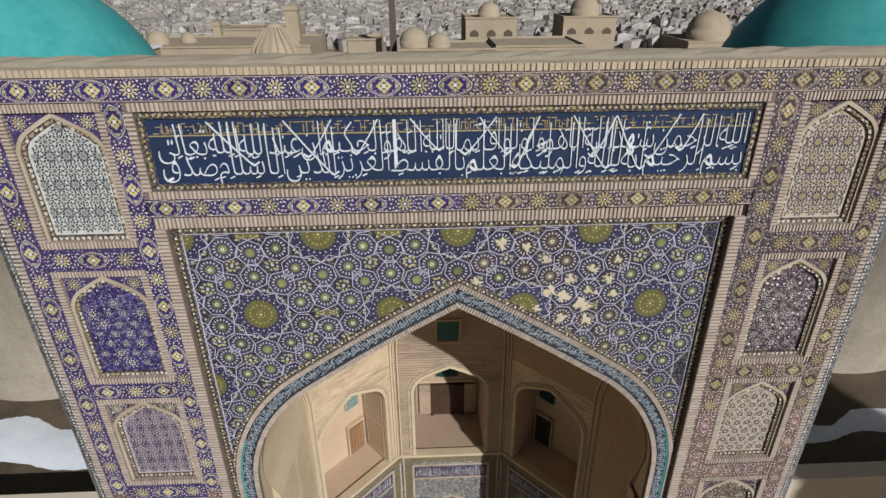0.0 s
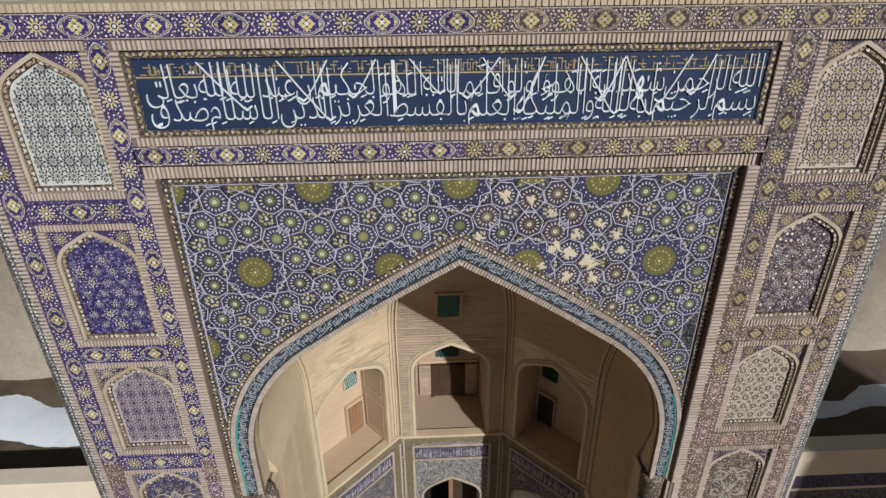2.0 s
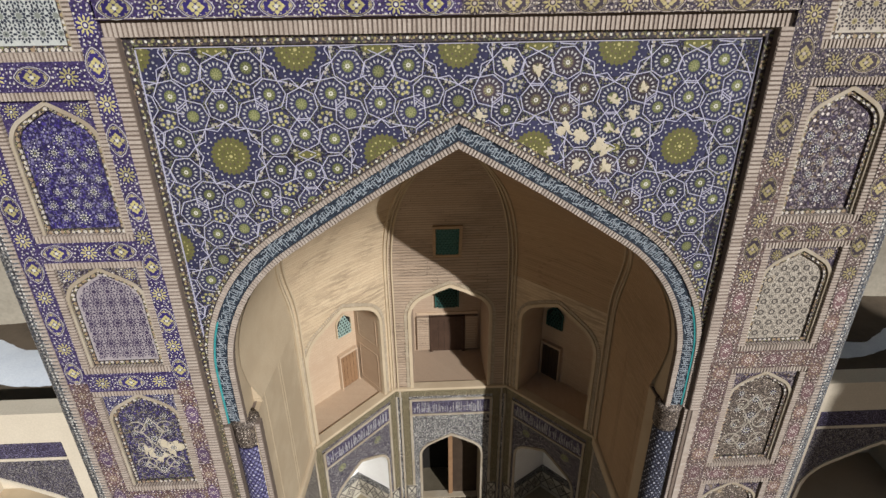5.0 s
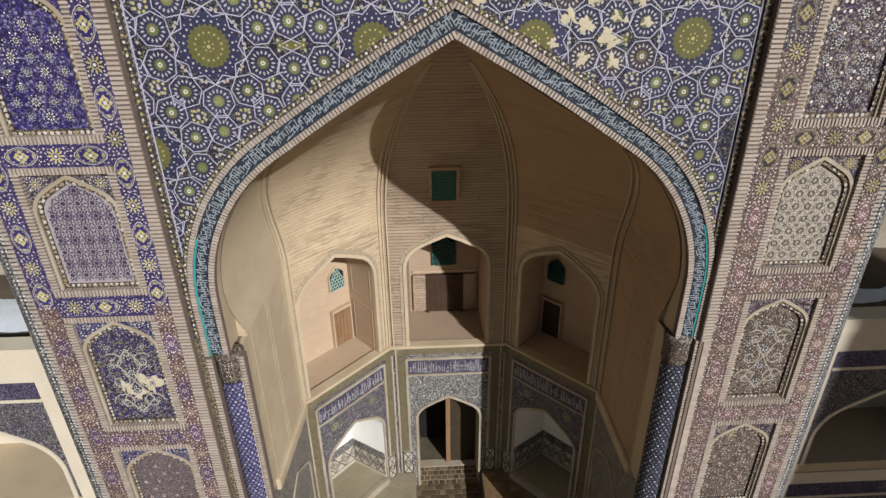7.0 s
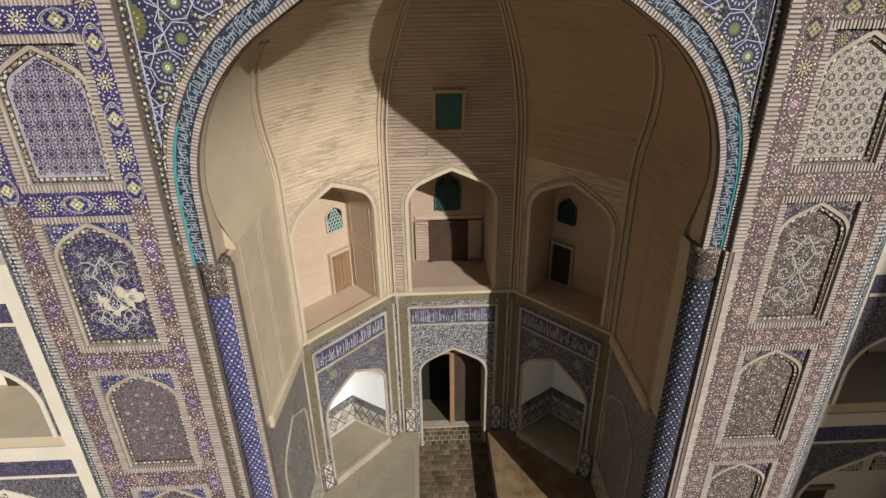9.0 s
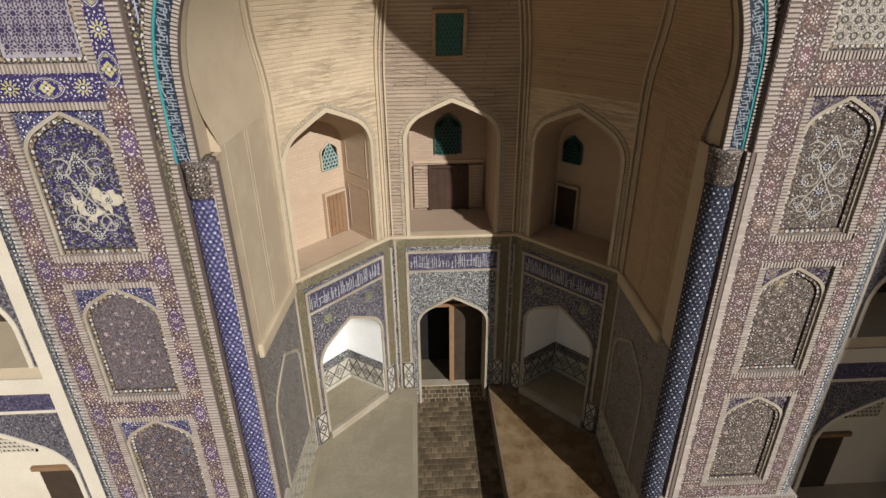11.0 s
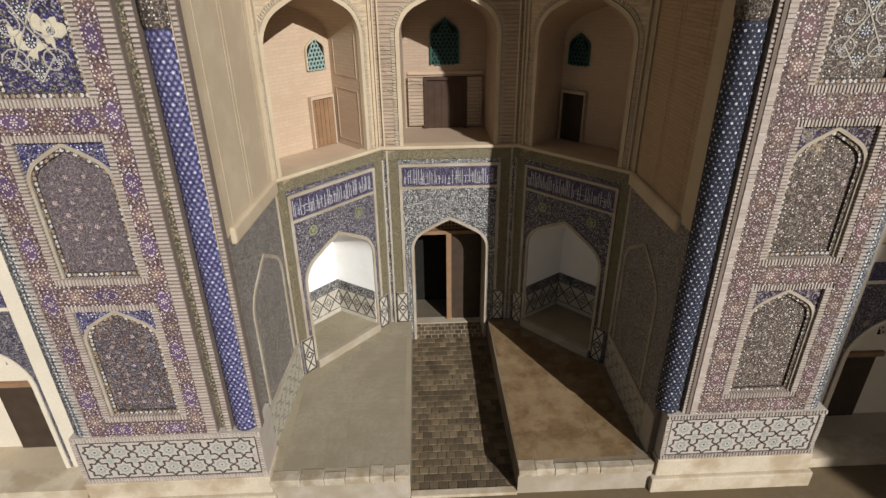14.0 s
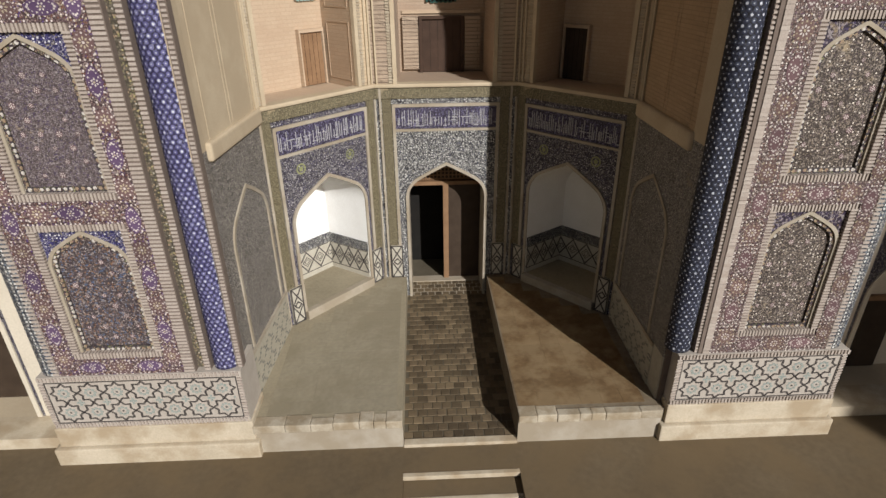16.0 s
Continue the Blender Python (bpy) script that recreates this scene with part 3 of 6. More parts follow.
def side_panel(x0, x1, z0, z1, field, spand, label, edge):
    p = new("side_panel")
    p.parent = portal
    p["label"] = label
    w, cx = (x1 - x0) / 2, (x0 + x1) / 2
    vs, fs = [], []
    for line in ([(x0, z1 - 0.075), (x1, z1 - 0.075)], [(x0, z0 + 0.075), (x1, z0 + 0.075)], [(x0 + 0.075, z0 + 0.15), (x0 + 0.075, z1 - 0.15)], [(x1 - 0.075, z0 + 0.15), (x1 - 0.075, z1 - 0.15)]):
        soldiers(vs, fs, line, 0.17, 0.012, 0.2, 0.0755, 0.36, rng)
    raw("frame", vs, fs, brick_dash, p)
    part("frame_bed", boxes((x0, x1, 0.03, 0.3, z1 - 0.15, z1), (x0, x1, 0.03, 0.3, z0, z0 + 0.15), (x0, x0 + 0.15, 0.03, 0.3, z0 + 0.15, z1 - 0.15), (x1 - 0.15, x1, 0.03, 0.3, z0 + 0.15, z1 - 0.15)), mortar, p)
    wi = w - 0.165
    line = arch_line(cx, wi - 0.02, z1 - 0.36 - (wi - 0.02) * 0.86, 0.75, 60, foot=z0 + 0.15)
    ins_line = offset(line, -0.115)
    apex = len(line) // 2
    top = z1 - 0.15
    bm = bmesh.new()
    prism(bm, [(cx - wi, line[1][1])] + [(cx - wi, top), (cx, top)] + list(reversed(line[1:apex + 1])), 0.10, 0.3)
    part("corner_field", bm, spand, p)
    bm = bmesh.new()
    prism(bm, [(cx, top), (cx + wi, top), (cx + wi, line[-2][1])] + list(reversed(line[apex:-1])), 0.10, 0.3)
    part("corner_field", bm, spand, p)
    bm = bmesh.new()
    strip(bm, offset(line, -0.03), offset(line, 0.05), 0.085, 0.29)
    part("arch_edge", bm, trim_stone, p)
    bm = bmesh.new()
    strip(bm, ins_line, offset(line, -0.03), 0.13, 0.29)
    part("flower_edge", bm, edge, p)
    bm = bmesh.new()
    prism(bm, [(ins_line[0][0], z0 + 0.26)] + ins_line[1:-1] + [(ins_line[-1][0], z0 + 0.26)], 0.19, 0.3)
    part("field", bm, field, p)
    part("sill_edge", boxes((cx - wi, cx + wi, 0.14, 0.29, z0 + 0.15, z0 + 0.26)), edge, p)
    return p


for k, (z0, z1) in enumerate(PANELS):
    side_panel(LPX[0], LPX[1], z0, z1, PATT[PANEL_L[k]], band_purple if k < 2 else PATT["floral"] if k == 2 else PATT["corner_indigo"], "arched panel of %s tile mosaic" % ("blue and white", "deep violet", "pale grey", "violet floral", "dusky violet", "brown floral")[k], strip_dots)
    side_panel(RPX[0], RPX[1], z0, z1, PATT[PANEL_R[k]], PATT["violet_brown"], "arched panel of %s tile mosaic" % ("beige star", "worn violet", "pale ring-patterned", "olive floral", "faded olive", "pale floral")[k], strip_dots)

# ---- columns at the opening, dado, plinth ----
col_m = mosaic("faience_cobalt", (0.05, 0.045, 0.17), (0.10, 0.10, 0.20), [(0.08, 0.08, 0.2), (0.2, 0.2, 0.28), (0.03, 0.03, 0.1)], 10.5, 0.23, 0.0, jitter=0.0, vine=0)
col_white = plain("column_white_glaze", (0.44, 0.45, 0.50), (0.55, 0.55, 0.58), 0.4, 6, 50, 0.15)
# right column: grey-blue tiles and shaft, darkened to carry the shade on them
col_cells = ([islands("column_cobalt_glaze", (0.045, 0.040, 0.125), (0.085, 0.078, 0.20), (0.17, 0.165, 0.29), 0.42, 2.5), col_white], [islands("column_slate_shaded", (0.014, 0.016, 0.032), (0.026, 0.030, 0.055), (0.055, 0.063, 0.095), 0.45, 2.5), col_white])
col_shaded = mosaic("faience_midnight_shaded", (0.03, 0.034, 0.06), (0.05, 0.055, 0.08), [(0.045, 0.05, 0.08), (0.09, 0.095, 0.115), (0.02, 0.022, 0.04)], 10.5, 0.24, 0.0, jitter=0.0, vine=0)
for cxx, rc, shaft_m in ((-5.37, 0.31, col_m), (5.80, 0.30, col_shaded)):
    column = new("jamb_column")
    column.parent = portal
    column["label"] = "engaged jamb column of %s mosaic" % ("cobalt" if cxx < 0 else "shade-darkened blue and white")
    bm = bmesh.new()
    lathe(bm, [(rc, 2.66), (rc, 12.35)], cxx, 0.33, 28)
    part("shaft", bm, shaft_m, column)
    cells = bmesh.new()
    na = max(8, round(math.pi * rc / 0.115))
    for row in range(98):
        for k in range(na):
            a0 = math.pi * (1.0 + (k + 0.25 + 0.5 * (row % 2)) / na)
            zc = 2.76 + row * 0.098
            for rad, off_, slot, nn in ((0.046, 0.004, 0, 6), ((0.024 if (row + 2 * k) % 4 == 0 else 0.011) * (1.0 if cxx < 0 else 1.1), 0.008, 1, 6)):
                ring_ = []
                for i in range(nn):
                    t_ = math.pi / 6 + 2 * math.pi * i / nn
                    a_ = a0 + rad * math.cos(t_) / rc
                    ring_.append(cells.verts.new((cxx + (rc + off_) * math.cos(a_), 0.33 + (rc + off_) * math.sin(a_), zc + 1.15 * rad * math.sin(t_))))
                cells.faces.new(ring_).material_index = slot
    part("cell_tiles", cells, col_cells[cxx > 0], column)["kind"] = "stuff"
    bm = bmesh.new()
    lathe(bm, [(rc, 12.35), (rc + 0.03, 12.42), (rc + 0.03, 12.95), (rc + 0.05, 13.0), (rc + 0.05, 13.14), (0.1, 13.14)], cxx, 0.33, 8, 0.39, 0.39 + 2 * math.pi)
    part("capital", bm, PATT["olive"], column, "worn ochre capital block")
    s = -1 if cxx < 0 else 1
    for dx, w, m, y in ((rc + 0.075, 0.14, brick_dash, 0.03), (-rc - 0.05, 0.10, brick_dash, 0.10))[:2 if cxx < 0 else 1]:
        vs, fs = [], []
        x0 = cxx + s * dx
        soldiers(vs, fs, [(x0, 2.66), (x0, 13.1)], w, y, 0.32, 0.09, 0.36, rng)
        raw("brick_strip", vs, fs, m, column)
        part("strip_bed", boxes((x0 - 0.07, x0 + 0.07, y + 0.02, 0.33, 2.66, 13.1)), mortar, column)

dado_m = plain("dado_ground", (0.341, 0.299, 0.254), (0.426, 0.378, 0.329), 0.5, 3, 30)
for x0, x1 in ((-9.78, -4.98), (5.70, 10.0)):
    dado = new("dado")
    dado.parent = portal
    dado.location.y = 0.08
    dado["label"] = "base panel of pale tiles with stepped black crosses"
    part("body", boxes((x0, x1, -0.12, 0.95, 1.1, 2.66)), dado_m, dado)
    vs, fs = [], []
    for line in ([(x0, 2.59), (x1, 2.59)], [(x0, 1.16), (x1, 1.16)], [(x0 + 0.06, 1.22), (x0 + 0.06, 2.52)], [(x1 - 0.06, 1.22), (x1 - 0.06, 2.52)]):
        soldiers(vs, fs, line, 0.12, -0.15, 0.0, 0.085, 0.36, rng)
    raw("frame", vs, fs, brick_dash, dado)
    part("plinth", bevel(boxes((x0 - 0.03, x1 + 0.05, -0.18, 0.95, 0.5, 1.098)), 0.03), marble, dado)
    part("plinth", bevel(boxes((x0 - 0.15, x1 + 0.15, -0.30, 0.95, -0.3, 0.5)), 0.04), marble, dado, "pale stone footing")

# ---- iwan interior ----
IX = 0.35
BACK, DIAG = (2.35, 7.4), (5.2, 4.35)
FLOOR, BALC, VAULT = 0.93, 7.86, 13.2
PL = [(-5.09, 0.95), (IX - DIAG[0], DIAG[1]), (IX - BACK[0], BACK[1]), (IX + BACK[0], BACK[1]), (IX + DIAG[0], DIAG[1]), (5.52, 0.95)]
iwan = thing("iwan", "deep half-octagonal brick recess with two storeys of niches", "alcove", kind="structure")


def wall_frame(p, q):
    """Local frame of a wall from p to q on the plan: x along, y into the wall, z up."""
    u = Vector((q[0] - p[0], q[1] - p[1], 0)).normalized()
    n = Vector((0, 0, 1)).cross(u)
    m = Matrix.Identity(4)
    m.col[0][:3], m.col[1][:3], m.col[2][:3] = u, n, (0, 0, 1)
    m.translation = (p[0], p[1], 0)
    return m, math.hypot(q[0] - p[0], q[1] - p[1])


def niche_wall(ln, z0, z1, line, depth, back_w, back_top, closed=True):
    """Wall face with an arched opening that stands on its foot, and the recess behind."""
    bm = bmesh.new()
    front = [(0, z0), (0, z1), (ln, z1), (ln, z0)] + list(reversed(line))
    bm.faces.new([bm.verts.new((x, 0, z)) for x, z in front])
    bmr = bmesh.new()
    cx = (line[0][0] + line[-1][0]) / 2
    zf = line[0][1]
    a = [bmr.verts.new((x, 0, z)) for x, z in line]
    w0 = (line[-1][0] - line[0][0]) / 2
    b = [bmr.verts.new((cx + (x - cx) * back_w / w0, depth, zf + (z - zf) * back_top)) for x, z in line]
    for j in range(len(line) - 1):
        bmr.faces.new((a[j], a[j + 1], b[j + 1], b[j]))
    if closed:
        bmr.faces.new(b)
    bmr.faces.new((a[0], b[0], b[-1], a[-1]))
    return bm, bmr


def arch_frame(line, w, y0, y1, d0=0.0):
    bm = bmesh.new()
    strip(bm, offset(line, d0), offset(line, d0 + w), y0, y1)
    return bm


script_m = mosaic("faience_script", (0.085, 0.068, 0.15), (0.40, 0.38, 0.48), [(0.16, 0.14, 0.28)], 11.0, 0.15, 0.1)
tile_dark = mosaic("faience_slate", (0.115, 0.10, 0.16), (0.40, 0.38, 0.38), [(0.25, 0.235, 0.22), (0.10, 0.09, 0.18), (0.20, 0.18, 0.17)], 11.0, 0.2, 0.25, vine=0.75)
tile_pale = mosaic("faience_pale", (0.12, 0.12, 0.14), (0.52, 0.51, 0.48), [(0.42, 0.41, 0.38), (0.10, 0.11, 0.17), (0.33, 0.32, 0.29)], 12.0, 0.25, 0.15, vine=0.9)
tile_side = mosaic("faience_side_wall", (0.34, 0.30, 0.27), (0.44, 0.41, 0.37), [(0.42, 0.38, 0.33), (0.26, 0.24, 0.26), (0.38, 0.35, 0.28)], 13.0, 0.2, 0.25, vine=0.7)
olive_band = mosaic("faience_cornice", (0.40, 0.335, 0.20), (0.27, 0.235, 0.155), [(0.27, 0.225, 0.135), (0.18, 0.155, 0.095)], 14.0, 0.2, 0.3)


def lower_bay(m, ln, centre):
    bay = new("lower_bay")
    bay.parent = iwan
    bay.matrix_basis = m
    bay["label"] = "lower bay with an arched doorway" if centre else "lower bay with an arched plastered niche"
    c = ln / 2
    hw = 1.32 if centre else 1.42
    zf = 0.1 if centre else 1.2
    line = arch_line(c, hw, 4.05 if centre else 4.2 if m.translation.x < 0 else 4.36, 0.6, 62, foot=zf)
    front, recess = niche_wall(ln, -0.1 if centre else FLOOR - 0.3, BALC, line, 1.45 if centre else 1.8, hw if centre else hw * 0.8, 1.0 if centre else 0.93, not centre)
    part("wall", front, tile_dark if not centre else tile_pale, bay)
    part("reveal", recess, trim_stone if centre else white_plaster, bay)
    part("arch_edge", arch_frame(line, 0.1, -0.05, 0.05), trim_stone, bay)
    apex = max(z for _, z in line)
    part("script_band", boxes((c - 1.65, c + 1.65, -0.03, 0.05, 6.52, 7.2)), script_m, bay)
    for z0, z1 in ((6.42, 6.5), (7.22, 7.32)):
        part("trim", boxes((c - 1.75, c + 1.75, -0.056, 0.045, z0, z1)), trim_stone, bay)
    for s in (-1, 1):
        part("trim", boxes((c + s * 1.7 - 0.05, c + s * 1.7 + 0.05, -0.05, 0.05, FLOOR, 7.32)), trim_stone, bay)
    for s in (-1, 1):
        part("side_strip", boxes(((c + s * 1.92) - 0.15, (c + s * 1.92) + 0.15, -0.02, 0.05, 2.2, 7.5)), olive_band, bay)
        part("outer_trim", boxes(((c + s * 2.12) - 0.035, (c + s * 2.12) + 0.035, -0.07, 0.05, FLOOR, 7.9)), trim_stone, bay)
    part("cornice", boxes((0.0, ln, -0.06, 0.05, 7.5, 7.85)), olive_band, bay)
    part("cornice_edge", bevel(boxes((0.0, ln, -0.14, 0.3, 7.85, 7.97)), 0.04), stucco, bay)
    return bay, line, hw, zf


def upper_bay(m, ln, centre):
    bay = new("upper_bay")
    bay.parent = iwan
    bay.matrix_basis = m
    bay["label"] = "upper bay with an arched balcony niche"
    c = ln / 2
    hw = 1.52 if centre else 1.56
    side = 0.0 if centre else (-1 if m.translation.x < IX - 3 else 1)
    c += -0.02 if centre else 0.04 * side
    shift = 0.12 if side < 0 else 0.0
    c, hw = c - shift, hw + 0.85 * shift
    dp = 2.6 if centre else 1.72
    line = arch_line(c, hw, 11.42 if side < 0.5 else 11.33, 0.62, 66, foot=BALC + 0.03)
    front, recess = niche_wall(ln, BALC, VAULT, line, dp, hw * (0.98 if centre else 1.12), 0.96 if centre else 0.93)
    part("wall", front, brick_bold if centre else vault_plaster, bay)
    part("recess", recess, niche_brick if centre else warm_plaster, bay)
    part("arch_edge", arch_frame(line, 0.13, -0.05, 0.1), stucco, bay)
    vs, fs = [], []
    soldiers(vs, fs, offset(line, 0.21), 0.12, -0.03, 0.1, 0.085, 0.2, rng)
    raw("brick_ring", vs, fs, brick_warm, bay)
    # door in the back of the niche
    dz0, dz1, dw = (BALC + 0.05, 9.66, 0.665) if centre else (BALC + 0.05, 9.5, 0.42)
    off = 0.0 if centre else -1.16 * side + shift
    e = dp - 1.7
    jw = 0.12 if centre else 0.05
    door = new("door")
    door.parent = bay
    # right niche: its shade is put into the leaf by the darker wood
    part("leaf", bevel(boxes((c + off - dw, c + off + dw, e + 1.60, e + 1.66, dz0, dz1)), 0.01), brown_door if centre else wood if side < 0 else dark_wood, door)
    for q in range(1, 5):
        u = c + off - dw + 2 * dw * q / 5
        part("plank_joint", boxes((u - 0.004, u + 0.004, e + 1.596, e + 1.61, dz0 + 0.02, dz1 - 0.02)), void, door)
    part("jamb", boxes((c + off - dw - jw, c + off - dw, e + 1.52, e + 1.7, dz0, dz1 + 0.1), (c + off + dw, c + off + dw + jw, e + 1.52, e + 1.7, dz0, dz1 + 0.1), (c + off - dw, c + off + dw, e + 1.52, e + 1.7, dz1, dz1 + 0.1)), brown_door if centre else warm_plaster, door)
    if centre:
        for s_ in (-1, 1):
            u = c + off + s_ * 1.08
            part("ribbed_panel", boxes((u - 0.27, u + 0.27, e + 1.55, e + 1.7, dz0 + 0.1, dz1 + 0.1)), brick_bold, bay)
        part("string_course", boxes((c - 1.35, c + 1.35, e + 1.63, e + 1.7, dz1 + 0.18, dz1 + 0.28)), warm_plaster, bay)
    # pierced window over it
    win = new("lattice_window")
    win.parent = bay
    ww, wz, wh = (0.46, 10.2, 1.0) if centre else (0.34, 10.42, 0.56)
    off = 0.0 if centre else -1.14 * side + shift
    wl = arch_line(c + off, ww, wz + wh, 0.7, 55, foot=wz)
    # black sheet behind the lattice paints the dark of its holes
    bm = bmesh.new()
    prism(bm, wl, e + 1.655, e + 1.68)
    part("backing", bm, void, win)
    bm = bmesh.new()
    zt = max(z for _, z in wl)
    step = 0.15 if centre else 0.135
    r = 0
    z = wz + 0.05
    while z < zt - 0.05:
        for k in range(-4, 5):
            x = c + off + (k + 0.5 * (r % 2)) * step
            if abs(x - c - off) < ww - 0.05 and (z < wz + wh - 0.05 or abs(x - c - off) < ww * (zt - z) / (zt - wz - wh + 0.05) * 0.85):
                ring = [(x + 0.07 * math.cos(a), z + 0.075 * math.sin(a)) for a in [j * math.pi / 3 for j in range(7)]]
                ribbon(bm, ring, 0.017, e + 1.62, e + 1.65)
        r += 1
        z += 0.13
    # right niche: dark green in place of the pale glaze carries its shade
    part("lattice", bm, pale_lattice if side < 0 else green_tile, win, "pale glazed lattice" if side < 0 else "green glazed lattice")
    part("frame", arch_frame(wl, 0.04 if not centre else 0.06, e + 1.60, e + 1.68), stucco if side < 0 else green_tile, win)
    if side < 0:
        # blind panels sunk in the reveal
        t0, t1 = Vector((c + hw, 0.0)), Vector((c + hw * 1.12, dp))
        mm, l2 = wall_frame((t1.x, t1.y), (t0.x, t0.y))
        for za, zb in ((BALC + 2.35, BALC + 4.0), (BALC + 0.25, BALC + 1.95)):
            o = part("blind_panel", boxes((0.25, l2 - 0.25, -0.014, 0.02, za, za + 0.03), (0.25, l2 - 0.25, -0.014, 0.02, zb - 0.03, zb), (0.25, 0.28, -0.014, 0.02, za + 0.03, zb - 0.03), (l2 - 0.28, l2 - 0.25, -0.014, 0.02, za + 0.03, zb - 0.03)), warm_plaster, bay)
            o.matrix_basis = mm
    return bay


bays = []
for k in (1, 2, 3):
    m, ln = wall_frame(PL[k], PL[k + 1])
    bays.append((m, ln, lower_bay(m, ln, k == 2)))
    upper_bay(m, ln, k == 2)

side_dado_m = plain("pale_side_dado", (0.306, 0.279, 0.216), (0.396, 0.36, 0.288), 0.55, 5, 30, 0.2)
slate_tile = plain("slate_glaze", (0.13, 0.125, 0.11), (0.20, 0.19, 0.165), 0.5, 5, 40, 0.2)
# side walls
for k in (0, 4):
    m, ln = wall_frame(PL[k], PL[k + 1])
    side = new("side_wall")
    side.parent = iwan
    side.matrix_basis = m
    side["label"] = "side wall, tiled below and plain brick above"
    part("lower_wall", boxes((0, ln, 0, 0.6, 0.3, BALC - 0.1)), tile_side, side)
    # left wall in pale plaster, right wall in darker, redder brick
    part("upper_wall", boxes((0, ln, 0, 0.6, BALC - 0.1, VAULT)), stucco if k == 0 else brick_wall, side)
    part("cornice", bevel(boxes((0, ln, -0.12, 0.1, BALC - 0.34, BALC + 0.1)), 0.09, 3), stucco, side)
    line = arch_line(ln / 2, ln * 0.36, 5.15, 0.65, 60, foot=2.35)
    part("blind_arch", arch_frame(line, 0.1, -0.04, 0.05), trim_stone, side)
    part("dado", boxes((0, ln, -0.03, 0.05, FLOOR - 0.3, 2.2)), side_dado_m, side)
    bm = bmesh.new()
    for q in range(4):
        z, pts_, up = FLOOR + 0.12 + q * 0.29, [], 0
        n = int(ln / 0.09)
        for i in range(n + 1):
            pts_.append((ln * i / n, z + 0.085 * abs((i + 3 * (q % 2)) % 6 - 3) - 0.1))
        for i, (p_, q_) in enumerate(zip(pts_, pts_[1:])):
            if i % 5 != 4:
                box(bm, p_[0], q_[0], -0.038, -0.02, min(p_[1], q_[1]), min(p_[1], q_[1]) + 0.05)
    part("stepped_tiles", bm, slate_tile, side)["kind"] = "stuff"
    part("dado_edge", boxes((0, ln, -0.05, 0.05, 2.2, 2.3)), trim_stone, side)
    for f in (0.08, 0.45, 0.5, 0.9):
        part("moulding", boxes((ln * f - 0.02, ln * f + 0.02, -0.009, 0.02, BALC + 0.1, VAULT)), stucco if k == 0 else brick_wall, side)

part("jamb_reveal", boxes((-5.23, -5.09, 0.15, 1.0, 2.3, 7.8), (5.52, 5.57, 0.36, 1.0, 2.3, 7.8)), tile_side, portal)
part("jamb_dado", boxes((-5.23, -5.088, 0.15, 1.0, 0.3, 2.3), (5.518, 5.57, 0.36, 1.0, 0.3, 2.3)), side_dado_m, portal)
# vault: every course shrinks towards the crown as the great arch does
AP = Vector((CX, 0.95))


def arch_half(z):
    if z <= SPRING:
        return 1.0
    rr, th = ARCH_W * 0.727, radians(58.3)
    if z < SPRING + rr * math.sin(th):
        a = math.asin((z - SPRING) / rr)
        return (ARCH_W - rr + rr * math.cos(a)) / ARCH_W
    x1 = ARCH_W - rr + rr * math.cos(th)
    return max(0.0, x1 * (1 - (z - SPRING - rr * math.sin(th)) / (APEX - SPRING - rr * math.sin(th)))) / ARCH_W


def vault_point(x, y, z):
    """Where the shell stands at height z over the point (x, y) of the plan. The first ribs bend forward and run into the great arch; the middle ones lean back from the wall."""
    side = -1 if x < AP.x else 1
    t = max(0.0, (z - VAULT) / (APEX - VAULT))
    half = arch_half(z)
    foot = PL[0] if side < 0 else PL[5]
    near = half * (foot[0] - AP.x) * (1 + (0.037 if side < 0 else 0.016) * min(1.0, t * 9))
    g = max(0.0, 1 - (t / 0.70) ** 2.0)
    corner = IX + side * DIAG[0] - AP.x
    fore = -0.42 * min(1.0, t * 5)
    diag = Vector((half * corner * g + near * (1 - g), (DIAG[1] - AP.y) * g + fore * (1 - g)))
    s = 1 - t ** 2.1
    if y <= DIAG[1]:
        f = (y - AP.y) / (DIAG[1] - AP.y)
        p = Vector((near * 0.997, fore)).lerp(diag, max(0.0, f))
    elif y < BACK[1] - 1e-4:
        f = (y - DIAG[1]) / (BACK[1] - DIAG[1])
        back = Vector((IX + side * BACK[0] - AP.x, BACK[1] - AP.y)) * s
        p = diag.lerp(back, f) + Vector((0.7 * side, 0.7)) * 0.55 * math.sin(math.pi * f) * min(1.0, 2.2 * t) * (1 - t)
    else:
        p = Vector((x - AP.x, y - AP.y)) * s
    return (AP.x + p.x, AP.y + p.y, z)


ZS = [VAULT + (APEX - VAULT) * j / 40 for j in range(41)]
for k in range(5):
    bm = bmesh.new()
    rows = []
    nu = 8
    for z in ZS:
        row = []
        for j in range(nu + 1):
            f = j / nu
            row.append(bm.verts.new(vault_point(PL[k][0] + (PL[k + 1][0] - PL[k][0]) * f, PL[k][1] + (PL[k + 1][1] - PL[k][1]) * f, z)))
        rows.append(row)
    for a, b in zip(rows, rows[1:]):
        for j in range(nu):
            bm.faces.new((a[j], a[j + 1], b[j + 1], b[j])).smooth = True
    # left gores take the paler materials, the two right ones the darker brick
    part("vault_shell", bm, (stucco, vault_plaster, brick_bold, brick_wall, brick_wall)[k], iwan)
bm = bmesh.new()
zz = [13.1 + (APEX - 0.02 - 13.1) * j / 40 for j in range(41)]
